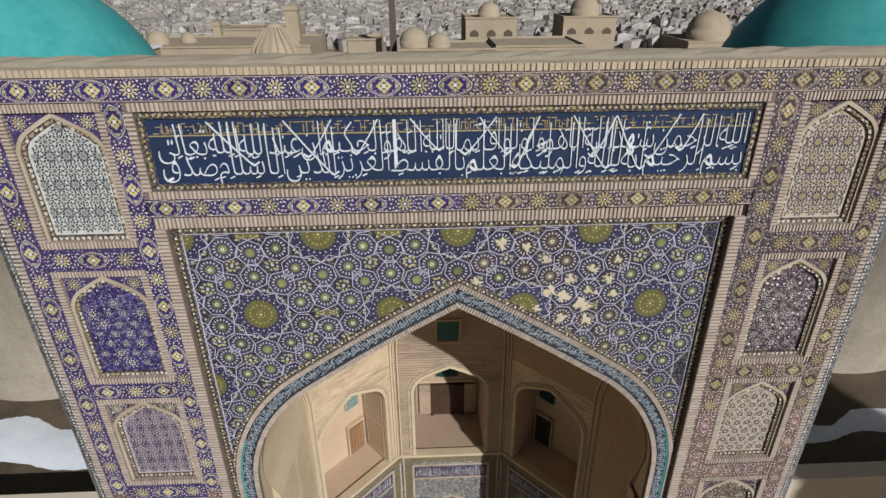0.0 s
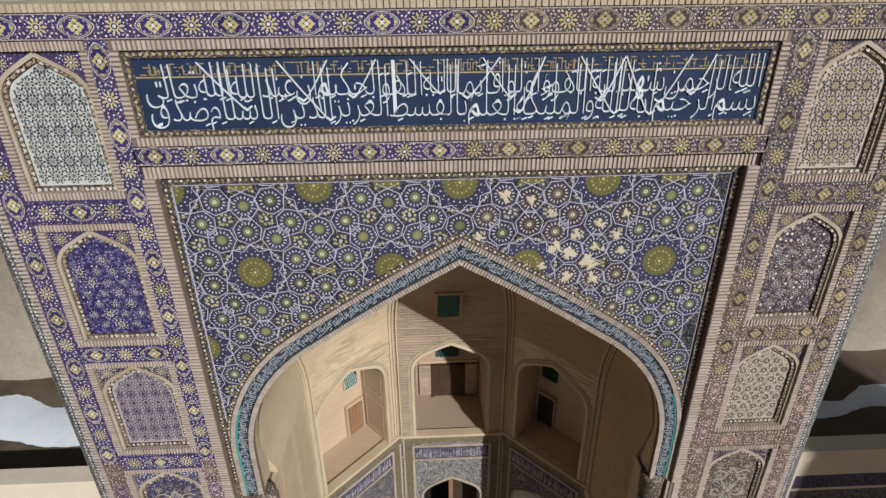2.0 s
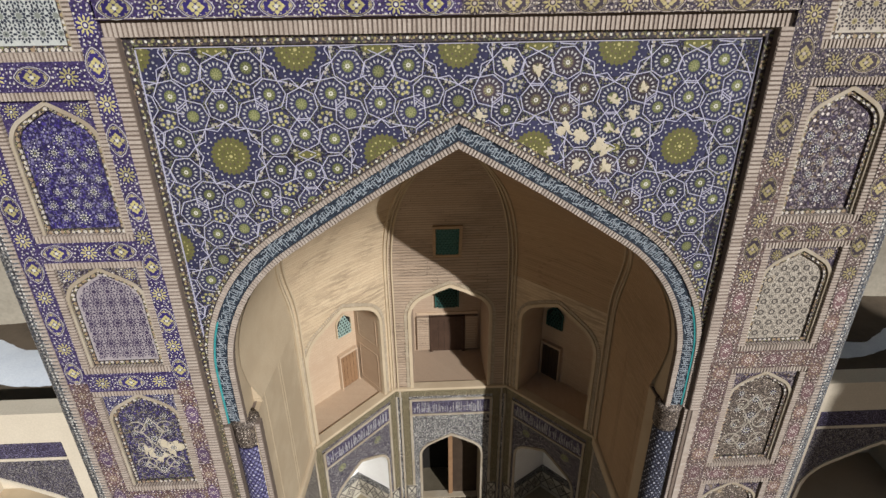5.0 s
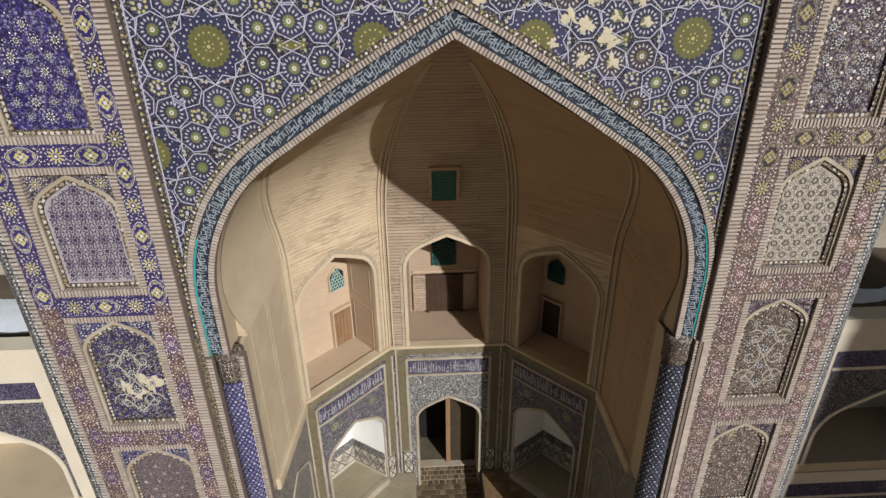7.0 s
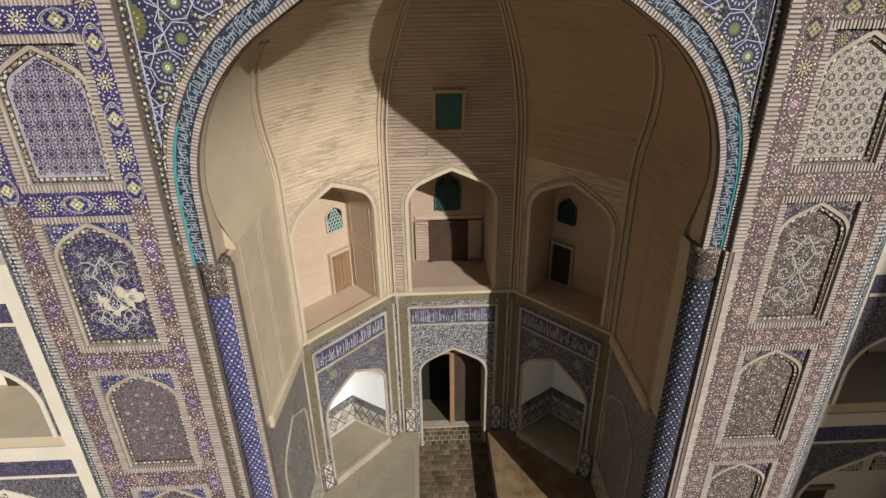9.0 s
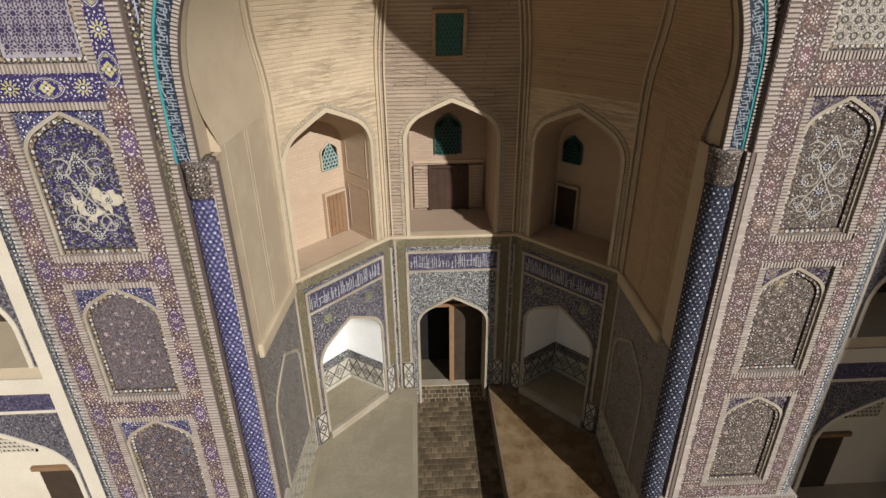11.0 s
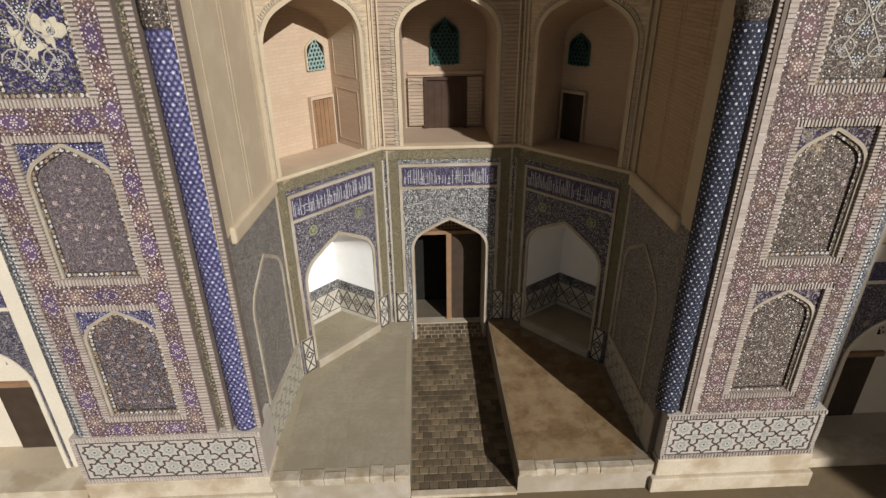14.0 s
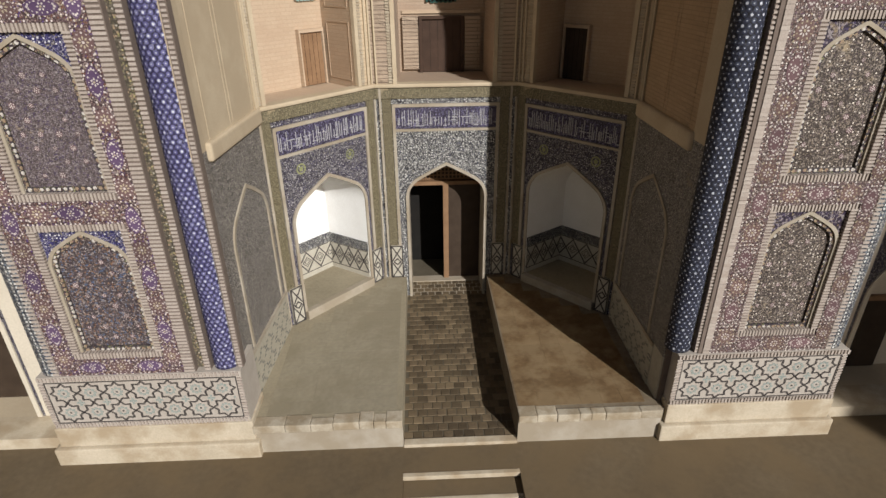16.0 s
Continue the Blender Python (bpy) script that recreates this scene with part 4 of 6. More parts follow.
for s_, px_ in ((-1, PL[0]), (1, PL[5])):
    rows = []
    for z in zz:
        xa = CX + s_ * ARCH_W * arch_half(z) + s_ * 0.05
        xb = vault_point(px_[0], 0.95, max(z, VAULT))[0]
        rows.append((bm.verts.new((xa, 0.965, z)), bm.verts.new((xb, 0.965, z))))
    for a, b in zip(rows, rows[1:]):
        bm.faces.new((a[0], a[1], b[1], b[0]))
    # down to the floor beside the jamb
    bm.faces.new([bm.verts.new((x, 0.965, z)) for x, z in ((s_ * 6.2, 0.3), (px_[0], 0.3), (px_[0], 13.2), (s_ * 6.2, 13.2))])
part("soffit_return", bm, stucco, iwan)
for k in (1, 2, 3, 4):
    for d in (-0.15, 0.0, 0.15):
        x, y = PL[k]
        q = PL[k + 1] if d > 0 else PL[k - 1]
        u = Vector((q[0] - x, q[1] - y)).normalized() * abs(d)
        px, py = x + u.x, y + u.y
        pts = [(px, py, z) for z in (BALC + 0.1, 10, 12)] + [vault_point(px, py, z) for z in (ZS[:-4] if k in (2, 3) else ZS[:26])]
        bm = bmesh.new()
        sweep(bm, pts, 0.04, lambda j: (AP.x - px, AP.y - py - 1.0, 0), 0.085)
        part("rib", bm, stucco, iwan)
# green window in the vault of the middle bay
pale_teal = plain("dull_teal_glaze", (0.03, 0.10, 0.095), (0.06, 0.15, 0.14), 0.45, 6, 50, 0.15)
gw = new("vault_window")
gw.parent = iwan
g0, g1 = vault_point(IX, BACK[1], 14.05), vault_point(IX, BACK[1], 15.6)
tilt = math.atan2(g0[1] - g1[1], 1.55)
gw.matrix_basis = Matrix.Translation((IX - 0.12, (g0[1] + g1[1]) / 2 - 0.03, 14.82)) @ Matrix.Rotation(tilt, 4, 'X')
part("frame", boxes((-0.52, 0.52, -0.05, 0.3, -0.80, -0.68), (-0.52, 0.52, -0.05, 0.3, 0.68, 0.80), (-0.52, -0.42, -0.05, 0.3, -0.68, 0.68), (0.42, 0.52, -0.05, 0.3, -0.68, 0.68)), brick_wall, gw)
part("backing", boxes((-0.42, 0.42, -0.01, 0.2, -0.68, 0.68)), green_tile, gw, "dark green pierced screen")
bm = bmesh.new()
for r in range(10):
    for q in range(-3, 4):
        x, z = (q + 0.5 * (r % 2)) * 0.13, -0.6 + r * 0.13
        if abs(x) < 0.36:
            ribbon(bm, [(x + 0.06 * math.cos(a), z + 0.065 * math.sin(a)) for a in [j * math.pi / 3 for j in range(7)]], 0.014, -0.035, -0.005)
part("lattice", bm, pale_teal, gw)
# door leaf, lattice over it
m, ln, (bay, line, hw, zf) = bays[1]
c = ln / 2
door = new("wooden_door")
door.parent = bay
door["label"] = "tall double wooden door, one leaf open"
part("leaf", bevel(boxes((c + 0.10, c + 1.30, 1.30, 1.38, 0.12, 4.1)), 0.015), dark_wood, door)
part("post", bevel(boxes((c - 0.08, c + 0.12, 1.20, 1.38, 0.12, 4.1)), 0.01), wood, door)
part("lintel_panel", boxes((c - 1.32, c + 1.32, 1.38, 1.44, 4.2, 5.6)), dark_wood, door)
part("lintel", boxes((c - 1.32, c + 1.32, 1.18, 1.40, 4.08, 4.22)), wood, door)
part("sill", bevel(boxes((c - 1.34, c + 1.34, 0.98, 1.42, -0.1, 0.15)), 0.02), trim_stone, door)
# walls coloured near black to stand in for the room's lack of light
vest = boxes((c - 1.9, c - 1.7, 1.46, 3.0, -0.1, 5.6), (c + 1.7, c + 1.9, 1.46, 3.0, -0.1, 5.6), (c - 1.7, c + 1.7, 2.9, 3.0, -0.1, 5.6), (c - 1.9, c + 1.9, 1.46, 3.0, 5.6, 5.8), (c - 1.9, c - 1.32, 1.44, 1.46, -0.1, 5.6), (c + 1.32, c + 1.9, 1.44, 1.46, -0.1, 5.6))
part("vestibule", vest, void, bay, "room behind the door, its dark painted on near-black walls")
part("vestibule_floor", boxes((c - 1.7, c + 1.7, 1.42, 2.9, -0.1, 0.11)), path_bed, bay)

# ---- raised platforms, brick path ----
marble_piece = plain("edge_stone", (0.33, 0.28, 0.205), (0.46, 0.40, 0.31), 0.85, 2.5, 25, 0.5, per_piece=0.22, stain=2.2, tone=(0.62, 0.55, 0.45))
slab_l = plain("grey_slab", (0.228, 0.197, 0.138), (0.31, 0.27, 0.195), 0.85, 0.5, 9, 0.25, per_piece=0.04, stain=0.55, tone=(0.8, 0.78, 0.74))
slab_r = plain("stained_slab", (0.085, 0.047, 0.020), (0.185, 0.12, 0.06), 0.85, 1.1, 9, 0.3, per_piece=0.10, stain=1.3, tone=(1.75, 2.0, 2.3))
for name, pts in (("left", [(-5.3, 0.0), (-1.17, 0.0), (-1.17, 7.42), (-2.0, 7.42), (-4.9, 4.4), (-5.3, 1.0)]), ("right", [(1.82, 0.0), (5.65, 0.0), (5.6, 4.4), (2.7, 7.42), (1.82, 7.42)])):
    sufa = thing("stone_platform", "low raised platform of worn grey stone with a pale edge", "platform", group="platforms in the alcove")
    x_first = pts[0][0]
    bm = bmesh.new()
    a = [bm.verts.new((x, y, 0.0)) for x, y in pts]
    b = [bm.verts.new((x, y, FLOOR)) for x, y in pts]
    bm.faces.new(b)
    for j in range(len(pts)):
        bm.faces.new((a[j], a[(j + 1) % len(pts)], b[(j + 1) % len(pts)], b[j]))
    part("body", bm, sufa_top if x_first < 0 else sufa_brown, sufa)
    x0, x1 = max(-4.96, pts[0][0]), min(5.58, pts[1][0])
    cuts = sorted(rng.uniform(0.08, 0.92) for _ in range(6))
    cuts = [0.0] + [0.5 * q + 0.5 * (j + 1) / 7 for j, q in enumerate(cuts)] + [1.0]
    for fa, fb in zip(cuts, cuts[1:]):
        xa, xb = x0 + (x1 - x0) * fa, x0 + (x1 - x0) * fb
        dz = rng.uniform(-0.025, 0.012)
        part("edge_stone", bevel(boxes((xa + 0.002, xb - 0.002, -0.12 + rng.uniform(-0.02, 0.02), 0.20 + rng.uniform(-0.10, 0.12), 0.70, FLOOR + 0.02 + dz * 0.5)), 0.028), marble_piece, sufa)
    # stone slabs of the top, a few raised or sunk a little
    for i in range(9):
        for j in range(14):
            xa, ya = min(p[0] for p in pts) + 0.05 + i * 0.56, 0.27 + j * 0.53
            xb, yb = xa + 0.557, ya + 0.527
            half = 2.35 + (7.4 - yb) / 3.05 * 2.85
            if yb > 7.35 or xa < IX - half + 0.1 or xb > IX + half - 0.1 or xa < min(p[0] for p in pts) or xb > max(p[0] for p in pts):
                continue
            if yb < 4.4 and (xa < -5.0 or xb > 5.45):
                continue
            part("slab", boxes((xa, xb, ya, yb, FLOOR - 0.03, FLOOR + 0.004 + rng.uniform(0, 0.0025))), slab_l if x_first < 0 else slab_r, sufa)
    part("riser", boxes((x0, x1, -0.05, 0.1, 0.0, 0.72)), trim_stone, sufa)
ramp_ob = thing("brick_path", "brick-paved path rising gently between the platforms", "path", kind="structure")
bm = bmesh.new()
prism_pts = [(0.0, 0.04), (8.4, 0.09), (8.4, -0.2), (0.0, -0.2)]
a = [bm.verts.new((-1.17, y, z)) for y, z in prism_pts]
b = [bm.verts.new((1.82, y, z)) for y, z in prism_pts]
bm.faces.new(a)
bm.faces.new(b)
for j in range(4):
    bm.faces.new((a[j], a[(j + 1) % 4], b[(j + 1) % 4], b[j]))
part("bed", bm, path_bed, ramp_ob)
part("kerb", bevel(boxes((-1.17, 1.82, -0.1, 0.14, -0.1, 0.09)), 0.03), marble, ramp_ob)

# ---- terrace, steps, ground ----
terrace = thing("pavement", "brown paved terrace before the portal", "pavement", kind="structure")
part("slab", boxes((-60, -1.18, -3.6, 12, -0.6, 0.0), (1.74, 60, -3.6, 12, -0.6, 0.0), (-1.18, 1.74, -1.0, 0.0, -0.6, 0.0)), pave, terrace)
steps = thing("steps", "stone steps descending through the terrace", "steps", kind="structure")
for k in range(4):
    part("step", bevel(boxes((-1.18, 1.74, -1.0 - 0.6 * (k + 1), -1.0 - 0.6 * k + 0.02, -0.9, -0.16 * (k + 1))), 0.02), pave, steps)
    part("nosing", bevel(boxes((-1.18, 1.74, -1.06 - 0.6 * k, -0.93 - 0.6 * k, -0.16 * k - 0.12, -0.16 * k + 0.012)), 0.015), marble, steps)
bm = bmesh.new()
bmesh.ops.create_circle(bm, cap_ends=True, segments=64, radius=4500)
ground = part("ground", bm, earth)
ground.location = (0, 0, -0.7)
tagged(ground, "bare brown earth of the town reaching the horizon", "ground", kind="structure")

# ---- side wings ----
def wing(s):
    w = thing("wing", "limewashed side wing with two storeys of arched loggias", "building wing", group="side wings")
    f = 1.25

    def bx(name, x0, x1, y0, y1, z0, z1, m, label=""):
        xa, xb = sorted((s * x0, s * x1))
        return part(name, boxes((xa, xb, y0, y1, z0, z1)), m, w, label)
    x = 9.6
    bx("pier", 9.6, 11.0, f, 4.2, 0, 11.2, limewash)
    bx("pier_front", 9.6, 11.0, f, f + 0.5, 11.2, 12.3, limewash)
    bx("rear_wall", 9.6, 32, 21.6, 22, 0, 11.2, limewash)
    bx("end_wall", 31.6, 32, f, 22, 0, 11.2, limewash)
    for k in range(4):
        a, b = 11.0 + 5.2 * k, 15.6 + 5.2 * k
        bx("pier", b, b + 0.6, f, 4.2, 0, 11.2, limewash)
        bx("pier_front", b, b + 0.6, f, f + 0.5, 11.2, 12.3, limewash)
        for z0, zf, zsp in ((0.0, 0.35, 3.3), (6.9, 7.3, 8.4)):
            ztop = z0 + 6.9 if z0 == 0 else 12.3
            bs = z0 + 5.85 if z0 == 0 else 11.1
            c = (a + b) / 2
            line = arch_line(c, 2.1, zsp, 0.62, 62, foot=zf)
            pts = [(a, zf), (a, bs - 0.1), (b, bs - 0.1), (b, zf)] + list(reversed(line))
            bm = bmesh.new()
            prism(bm, [(s * x_, z_) for x_, z_ in pts], f, f + 0.5)
            part("arch_wall", bm, tile_dark, w)
            bm = bmesh.new()
            strip(bm, [(s * x_, z_) for x_, z_ in line], [(s * x_, z_) for x_, z_ in offset(line, 0.12)], f - 0.04, f + 0.3)
            part("arch_edge", bm, limewash, w)
            bx("script_band", a, b, f - 0.02, f + 0.5, bs, bs + 0.55, script_m)
            bx("trim", a, b, f - 0.03, f + 0.4, bs - 0.1, bs, limewash)
            bx("wall", a, b, f, f + 0.5, bs + 0.55, ztop, limewash)
            bx("loggia_floor", a, b, f, 4.4, zf - 0.35, zf, stucco)
            yb = 2.15 if z0 == 0 else 3.6
            bx("back_wall", a, b, yb, 4.2, zf, min(ztop, 11.15), limewash)
            dc = a + 1.35 if z0 == 0 else c
            bx("door", dc - 0.6, dc + 0.6, yb - 0.07, yb + 0.02, zf, zf + 2.35, dark_wood)
            bx("door_lintel", dc - 0.8, dc + 0.8, yb - 0.12, yb + 0.02, zf + 2.35, zf + 2.5, wood)
            if z0 == 0:
                for q in (a + 0.85, a + 2.3, a + 3.75):
                    # black sheet painted as the dark behind the lattice
                    bx("lattice_panel", q - 0.55, q + 0.55, yb - 0.03, yb + 0.02, 3.45, 4.45, void)
                    bml = bmesh.new()
                    for r in range(6):
                        for k2 in range(-4, 5):
                            xx, zz = q + (k2 + 0.5 * (r % 2)) * 0.14, 3.55 + r * 0.16
                            if abs(xx - q) < 0.5:
                                ribbon(bml, [(s * xx + 0.07 * math.cos(t_), zz + 0.08 * math.sin(t_)) for t_ in [i_ * math.pi / 3 for i_ in range(7)]], 0.02, yb - 0.06, yb - 0.03)
                    part("lattice", bml, limewash, w)
    bx("parapet", 9.6, 32, f - 0.05, f + 0.55, 12.3, 12.75, limewash)
    bx("roof", 9.6, 32, f + 0.55, 22, 11.2, 11.6, roof_mud)
    # old snow: a ragged strip, thin at its edges
    n = 120
    wr = random.Random(7 + s)
    bmn = bmesh.new()
    top = []
    ja = jb = 0.0
    for j in range(n + 1):
        xx = 9.9 + 20 * j / n
        ja = 0.92 * ja + wr.uniform(-0.035, 0.035)
        jb = 0.92 * jb + wr.uniform(-0.05, 0.05)
        ya = 4.0 + 0.25 * math.sin(j * 0.22) + ja
        yb = max(ya + 0.15, (6.2 if s < 0 else 5.0) + 0.4 * math.sin(j * 0.13 + 2) + 0.12 * math.sin(j * 0.37) + jb)
        row = []
        for q in range(7):
            h_ = math.sin(math.pi * q / 6) ** 0.7 * 0.08 * wr.uniform(0.9, 1.1)
            row.append(bmn.verts.new((s * xx, ya + (yb - ya) * q / 6, 11.598 + h_)))
        top.append(row)
    for p, q in zip(top, top[1:]):
        for j in range(6):
            bmn.faces.new((p[j], q[j], q[j + 1], p[j + 1])).smooth = True
    part("roof_snow", bmn, snow, w, "strip of old snow lying on the roof")
    for k in range(5):
        bx("roof_vent", 13 + 3.7 * k, 13.5 + 3.7 * k, 8.0, 8.5, 11.6, 12.1, stucco)
    bx("ledge", 9.9, 32, 0.4, f, -0.1, 0.35, marble)
    return w


wing(-1)
wing(1)

# ---- domes ----
dome_m = plain("dome_turquoise", (0.028, 0.215, 0.23), (0.062, 0.305, 0.30), 0.36, 0.8, 3.5, 0.12, stain=0.5, tone=(1.25, 1.12, 1.08))
for x in (-16.9, 17.9):
    dome = thing("dome", "ribless turquoise-tiled dome on a mosaic drum", "dome", group="pair of domes")
    bm = bmesh.new()
    prof = [(5.75, 20.0)] + [(5.9 * math.cos(a), 21.4 + 6.3 * math.sin(a)) for a in [j * math.pi / 2 / 20 for j in range(20)]] + [(0.05, 27.8)]
    lathe(bm, prof, x, 13.0, 48)
    part("shell", bm, dome_m, dome)
    bm = bmesh.new()
    lathe(bm, [(5.5, 11.0), (5.5, 20.0), (5.75, 20.0)], x, 13.0, 48)
    part("drum", bm, drum_m, dome)

# ---- the tower outside the picture whose shade lies on one wing ----
tower = thing("minaret", "tall round brick minaret standing on the square", "minaret")
bm = bmesh.new()
lathe(bm, [(5.0, -0.7), (3.6, 36), (4.0, 37), (4.0, 42), (2.5, 46)], 34.9, -36.0, 32)
part("shaft", bm, brick_wall, tower)

# ---- script of the long panel: the verse in two tiers, read from right to left ----
FORMS = {'ا': (0xFE8D, 0), 'ب': (0xFE8F, 1), 'ة': (0xFE93, 0), 'ت': (0xFE95, 1), 'ح': (0xFEA1, 1), 'د': (0xFEA9, 0), 'ر': (0xFEAD, 0), 'ز': (0xFEAF, 0),
         'س': (0xFEB1, 1), 'ش': (0xFEB5, 1), 'ص': (0xFEB9, 1), 'ط': (0xFEC1, 1), 'ع': (0xFEC9, 1), 'ق': (0xFED5, 1), 'ك': (0xFED9, 1), 'ل': (0xFEDD, 1),
         'م': (0xFEE1, 1), 'ن': (0xFEE5, 1), 'ه': (0xFEE9, 1), 'و': (0xFEED, 0), 'ى': (0xFEEF, 0), 'ي': (0xFEF1, 1), 'ئ': (0xFE89, 1)}


def joined(word):
    out = []
    for j, ch in enumerate(word):
        base, dual = FORMS[ch]
        before = j > 0 and FORMS[word[j - 1]][1]
        after = dual and j < len(word) - 1
        k = 3 if before and after else 1 if before else 2 if after else 0
        out.append(chr(base + k))
    return "".join(reversed(out))


def word_mesh(word, body, tall):
    """One joined word: bowls of height body, while the upright letters are drawn out to the height tall."""
    cu = bpy.data.curves.new("word", 'FONT')
    cu.body = joined(word)
    cu.resolution_u = 3
    cu.offset = -0.024
    cu.extrude = 0.02
    ob = bpy.data.objects.new("word", cu)
    scene.collection.objects.link(ob)
    me = bpy.data.meshes.new_from_object(ob.evaluated_get(bpy.context.evaluated_depsgraph_get()))
    bpy.data.objects.remove(ob)
    bpy.data.curves.remove(cu)
    co = np.array([v.co[:] for v in me.vertices])
    lo, hi = co.min(0), co.max(0)
    knee = 0.36
    for v in me.vertices:
        h = v.co.y
        z = h / knee * body if h < knee else body + (h - knee) / 0.38 * (tall - body)
        v.co = (v.co.x - lo[0], -v.co.z, min(z, tall))
    me.materials.clear()
    me.materials.append(letter_white)
    return me, (hi[0] - lo[0])


UPPER = "الله الرحمن شهد الله الا هو واولوا قائما لا اله الا هو الحكيم ان عند الله الله تعالى".split()
LOWER = "بسم الرحيم انه لا اله و الملئكة العلم بالقسط العزيز الدين الاسلام صدق".split()
for tier, words, z0, body, tall in (("upper", UPPER, 24.03, 0.27, 0.70), ("lower", LOWER, 23.60, 0.27, 1.08)):
    made = [word_mesh(w, body, tall) for w in words]
    em = 12.05 / (sum(n for _, n in made) + 0.06 * len(words))
    x = 6.04
    for me, n in made:
        lean = rng.uniform(-0.03, 0.05)
        for v in me.vertices:
            v.co.x = v.co.x * em + lean * max(0.0, v.co.z - body)
        x -= n * em
        ob = shared("word", me, ins, Matrix.Translation((x, 0.085 if tier == "upper" else 0.088, z0 + rng.uniform(-0.025, 0.025))))
        ob["label"] = "white glazed script"
        x -= 0.06 * em
# long slanting strokes of the crossed letters, in pairs that meet below
bm = bmesh.new()
for x, lean, foot in ((-4.55, 0.75, 23.85), (-3.0, 0.85, 23.62), (-2.7, -0.45, 24.0), (-1.75, -0.4, 24.05), (-0.65, 0.5, 24.1), (0.55, -0.55, 24.0), (0.75, 0.5, 24.0), (1.5, -0.4, 23.7), (2.75, 0.7, 23.65), (3.1, -0.35, 23.9), (3.55, 0.55, 23.62), (4.35, -0.45, 23.85), (4.9, -0.3, 24.0)):
    w = 0.014
    line = [(x - lean * 0.5, 24.70), (x, (24.70 + foot) / 2 - 0.02), (x + lean * 0.5, foot)]
    strip(bm, [(p - w, q) for p, q in line], [(p + w, q) for p, q in line], 0.058, 0.1)
    dz = 0.05
    ribbon(bm, [(x + lean * 0.5, foot), (x + lean * 0.5 + math.copysign(0.07, lean), foot - dz), (x + lean * 0.5 + math.copysign(0.17, lean), foot + 0.02)], 0.018, 0.059, 0.1)
part("long_strokes", bm, letter_white, ins, "tall white strokes of the script")
# vowel marks: small dashes and dots between the letters
bm = bmesh.new()
for _ in range(120):
    x, z = rng.uniform(-5.95, 5.95), rng.choice((23.5, 23.53, 23.95, 24.0, 24.4, 23.98))
    if rng.random() < 0.55:
        ribbon(bm, [(x, z), (x + 0.10, z + 0.045)], 0.013, 0.086, 0.1)
    else:
        box(bm, x, x + 0.035, 0.0865, 0.1, z, z + 0.035)
part("vowel_marks", bm, letter_white, ins)["kind"] = "stuff"
# small upper line, not to be read: plain bars
bm = bmesh.new()
x = -6.0
while x < 6.0:
    w = rng.uniform(0.03, 0.13)
    z = rng.choice((24.47, 24.53, 24.6, 24.66))
    if rng.random() < 0.45:
        box(bm, x, x + 0.016, 0.085, 0.1, 24.47, 24.47 + rng.uniform(0.1, 0.22))
    box(bm, x, x + w, 0.0855, 0.1, z, z + 0.018)
    x += w * 0.5 + rng.uniform(0.0, 0.04)
box(bm, -6.1, 6.1, 0.09, 0.1, 24.42, 24.445)
part("ochre_bars", bm, letter_ochre, ins, "ochre line of small script")

# ---- rosettes ----
def petal_flower(bm, r, n, slot_a, slot_b, cx=0.0, cz=0.0, h=0.025, squash=1.0):
    h *= 0.5
    c = bm.verts.new((cx, -h, cz))
    for k in range(n):
        a = 2 * math.pi * k / n
        d = math.pi / n
        p = [(a, r), (a - d * 0.62, r * 0.72), (a - d * 0.35, r * 0.42), (a + d * 0.35, r * 0.42), (a + d * 0.62, r * 0.72)]
        v = [bm.verts.new((cx + q * math.cos(b), -0.004, cz + squash * q * math.sin(b))) for b, q in p]
        m = bm.verts.new((cx + r * 0.66 * math.cos(a), -h, cz + squash * r * 0.66 * math.sin(a)))
        for i in range(5):
            bm.faces.new((v[i], v[(i + 1) % 5], m)).material_index = slot_a
    ring_v = [bm.verts.new((cx + r * 0.24 * math.cos(2 * math.pi * k / 8), -0.008, cz + squash * r * 0.24 * math.sin(2 * math.pi * k / 8))) for k in range(8)]
    for k in range(8):
        bm.faces.new((ring_v[k], ring_v[(k + 1) % 8], c)).material_index = slot_b


def disc(bm, r, y, slot, n=14, sx=1.0, sz=1.0, cx=0.0, cz=0.0):
    v = [bm.verts.new((cx + sx * r * math.cos(2 * math.pi * k / n), y, cz + sz * r * math.sin(2 * math.pi * k / n))) for k in range(n)]
    bm.faces.new(v).material_index = slot


def ring(bm, r0, r1, y, slot, n=20, sx=1.0, sz=1.0):
    a = [bm.verts.new((sx * r0 * math.cos(2 * math.pi * k / n), y, sz * r0 * math.sin(2 * math.pi * k / n))) for k in range(n)]
    b = [bm.verts.new((sx * r1 * math.cos(2 * math.pi * k / n), y, sz * r1 * math.sin(2 * math.pi * k / n))) for k in range(n)]
    for k in range(n):
        bm.faces.new((a[k], b[k], b[(k + 1) % n], a[(k + 1) % n])).material_index = slot


def keep_mesh(name, bm, mats):
    me = bpy.data.meshes.new(name)
    bmesh.ops.recalc_face_normals(bm, faces=bm.faces)
    for f in bm.faces:
        if f.normal.y > 0:
            f.normal_flip()
    bm.to_mesh(me)
    bm.free()
    for m in mats:
        me.materials.append(m)
    return me


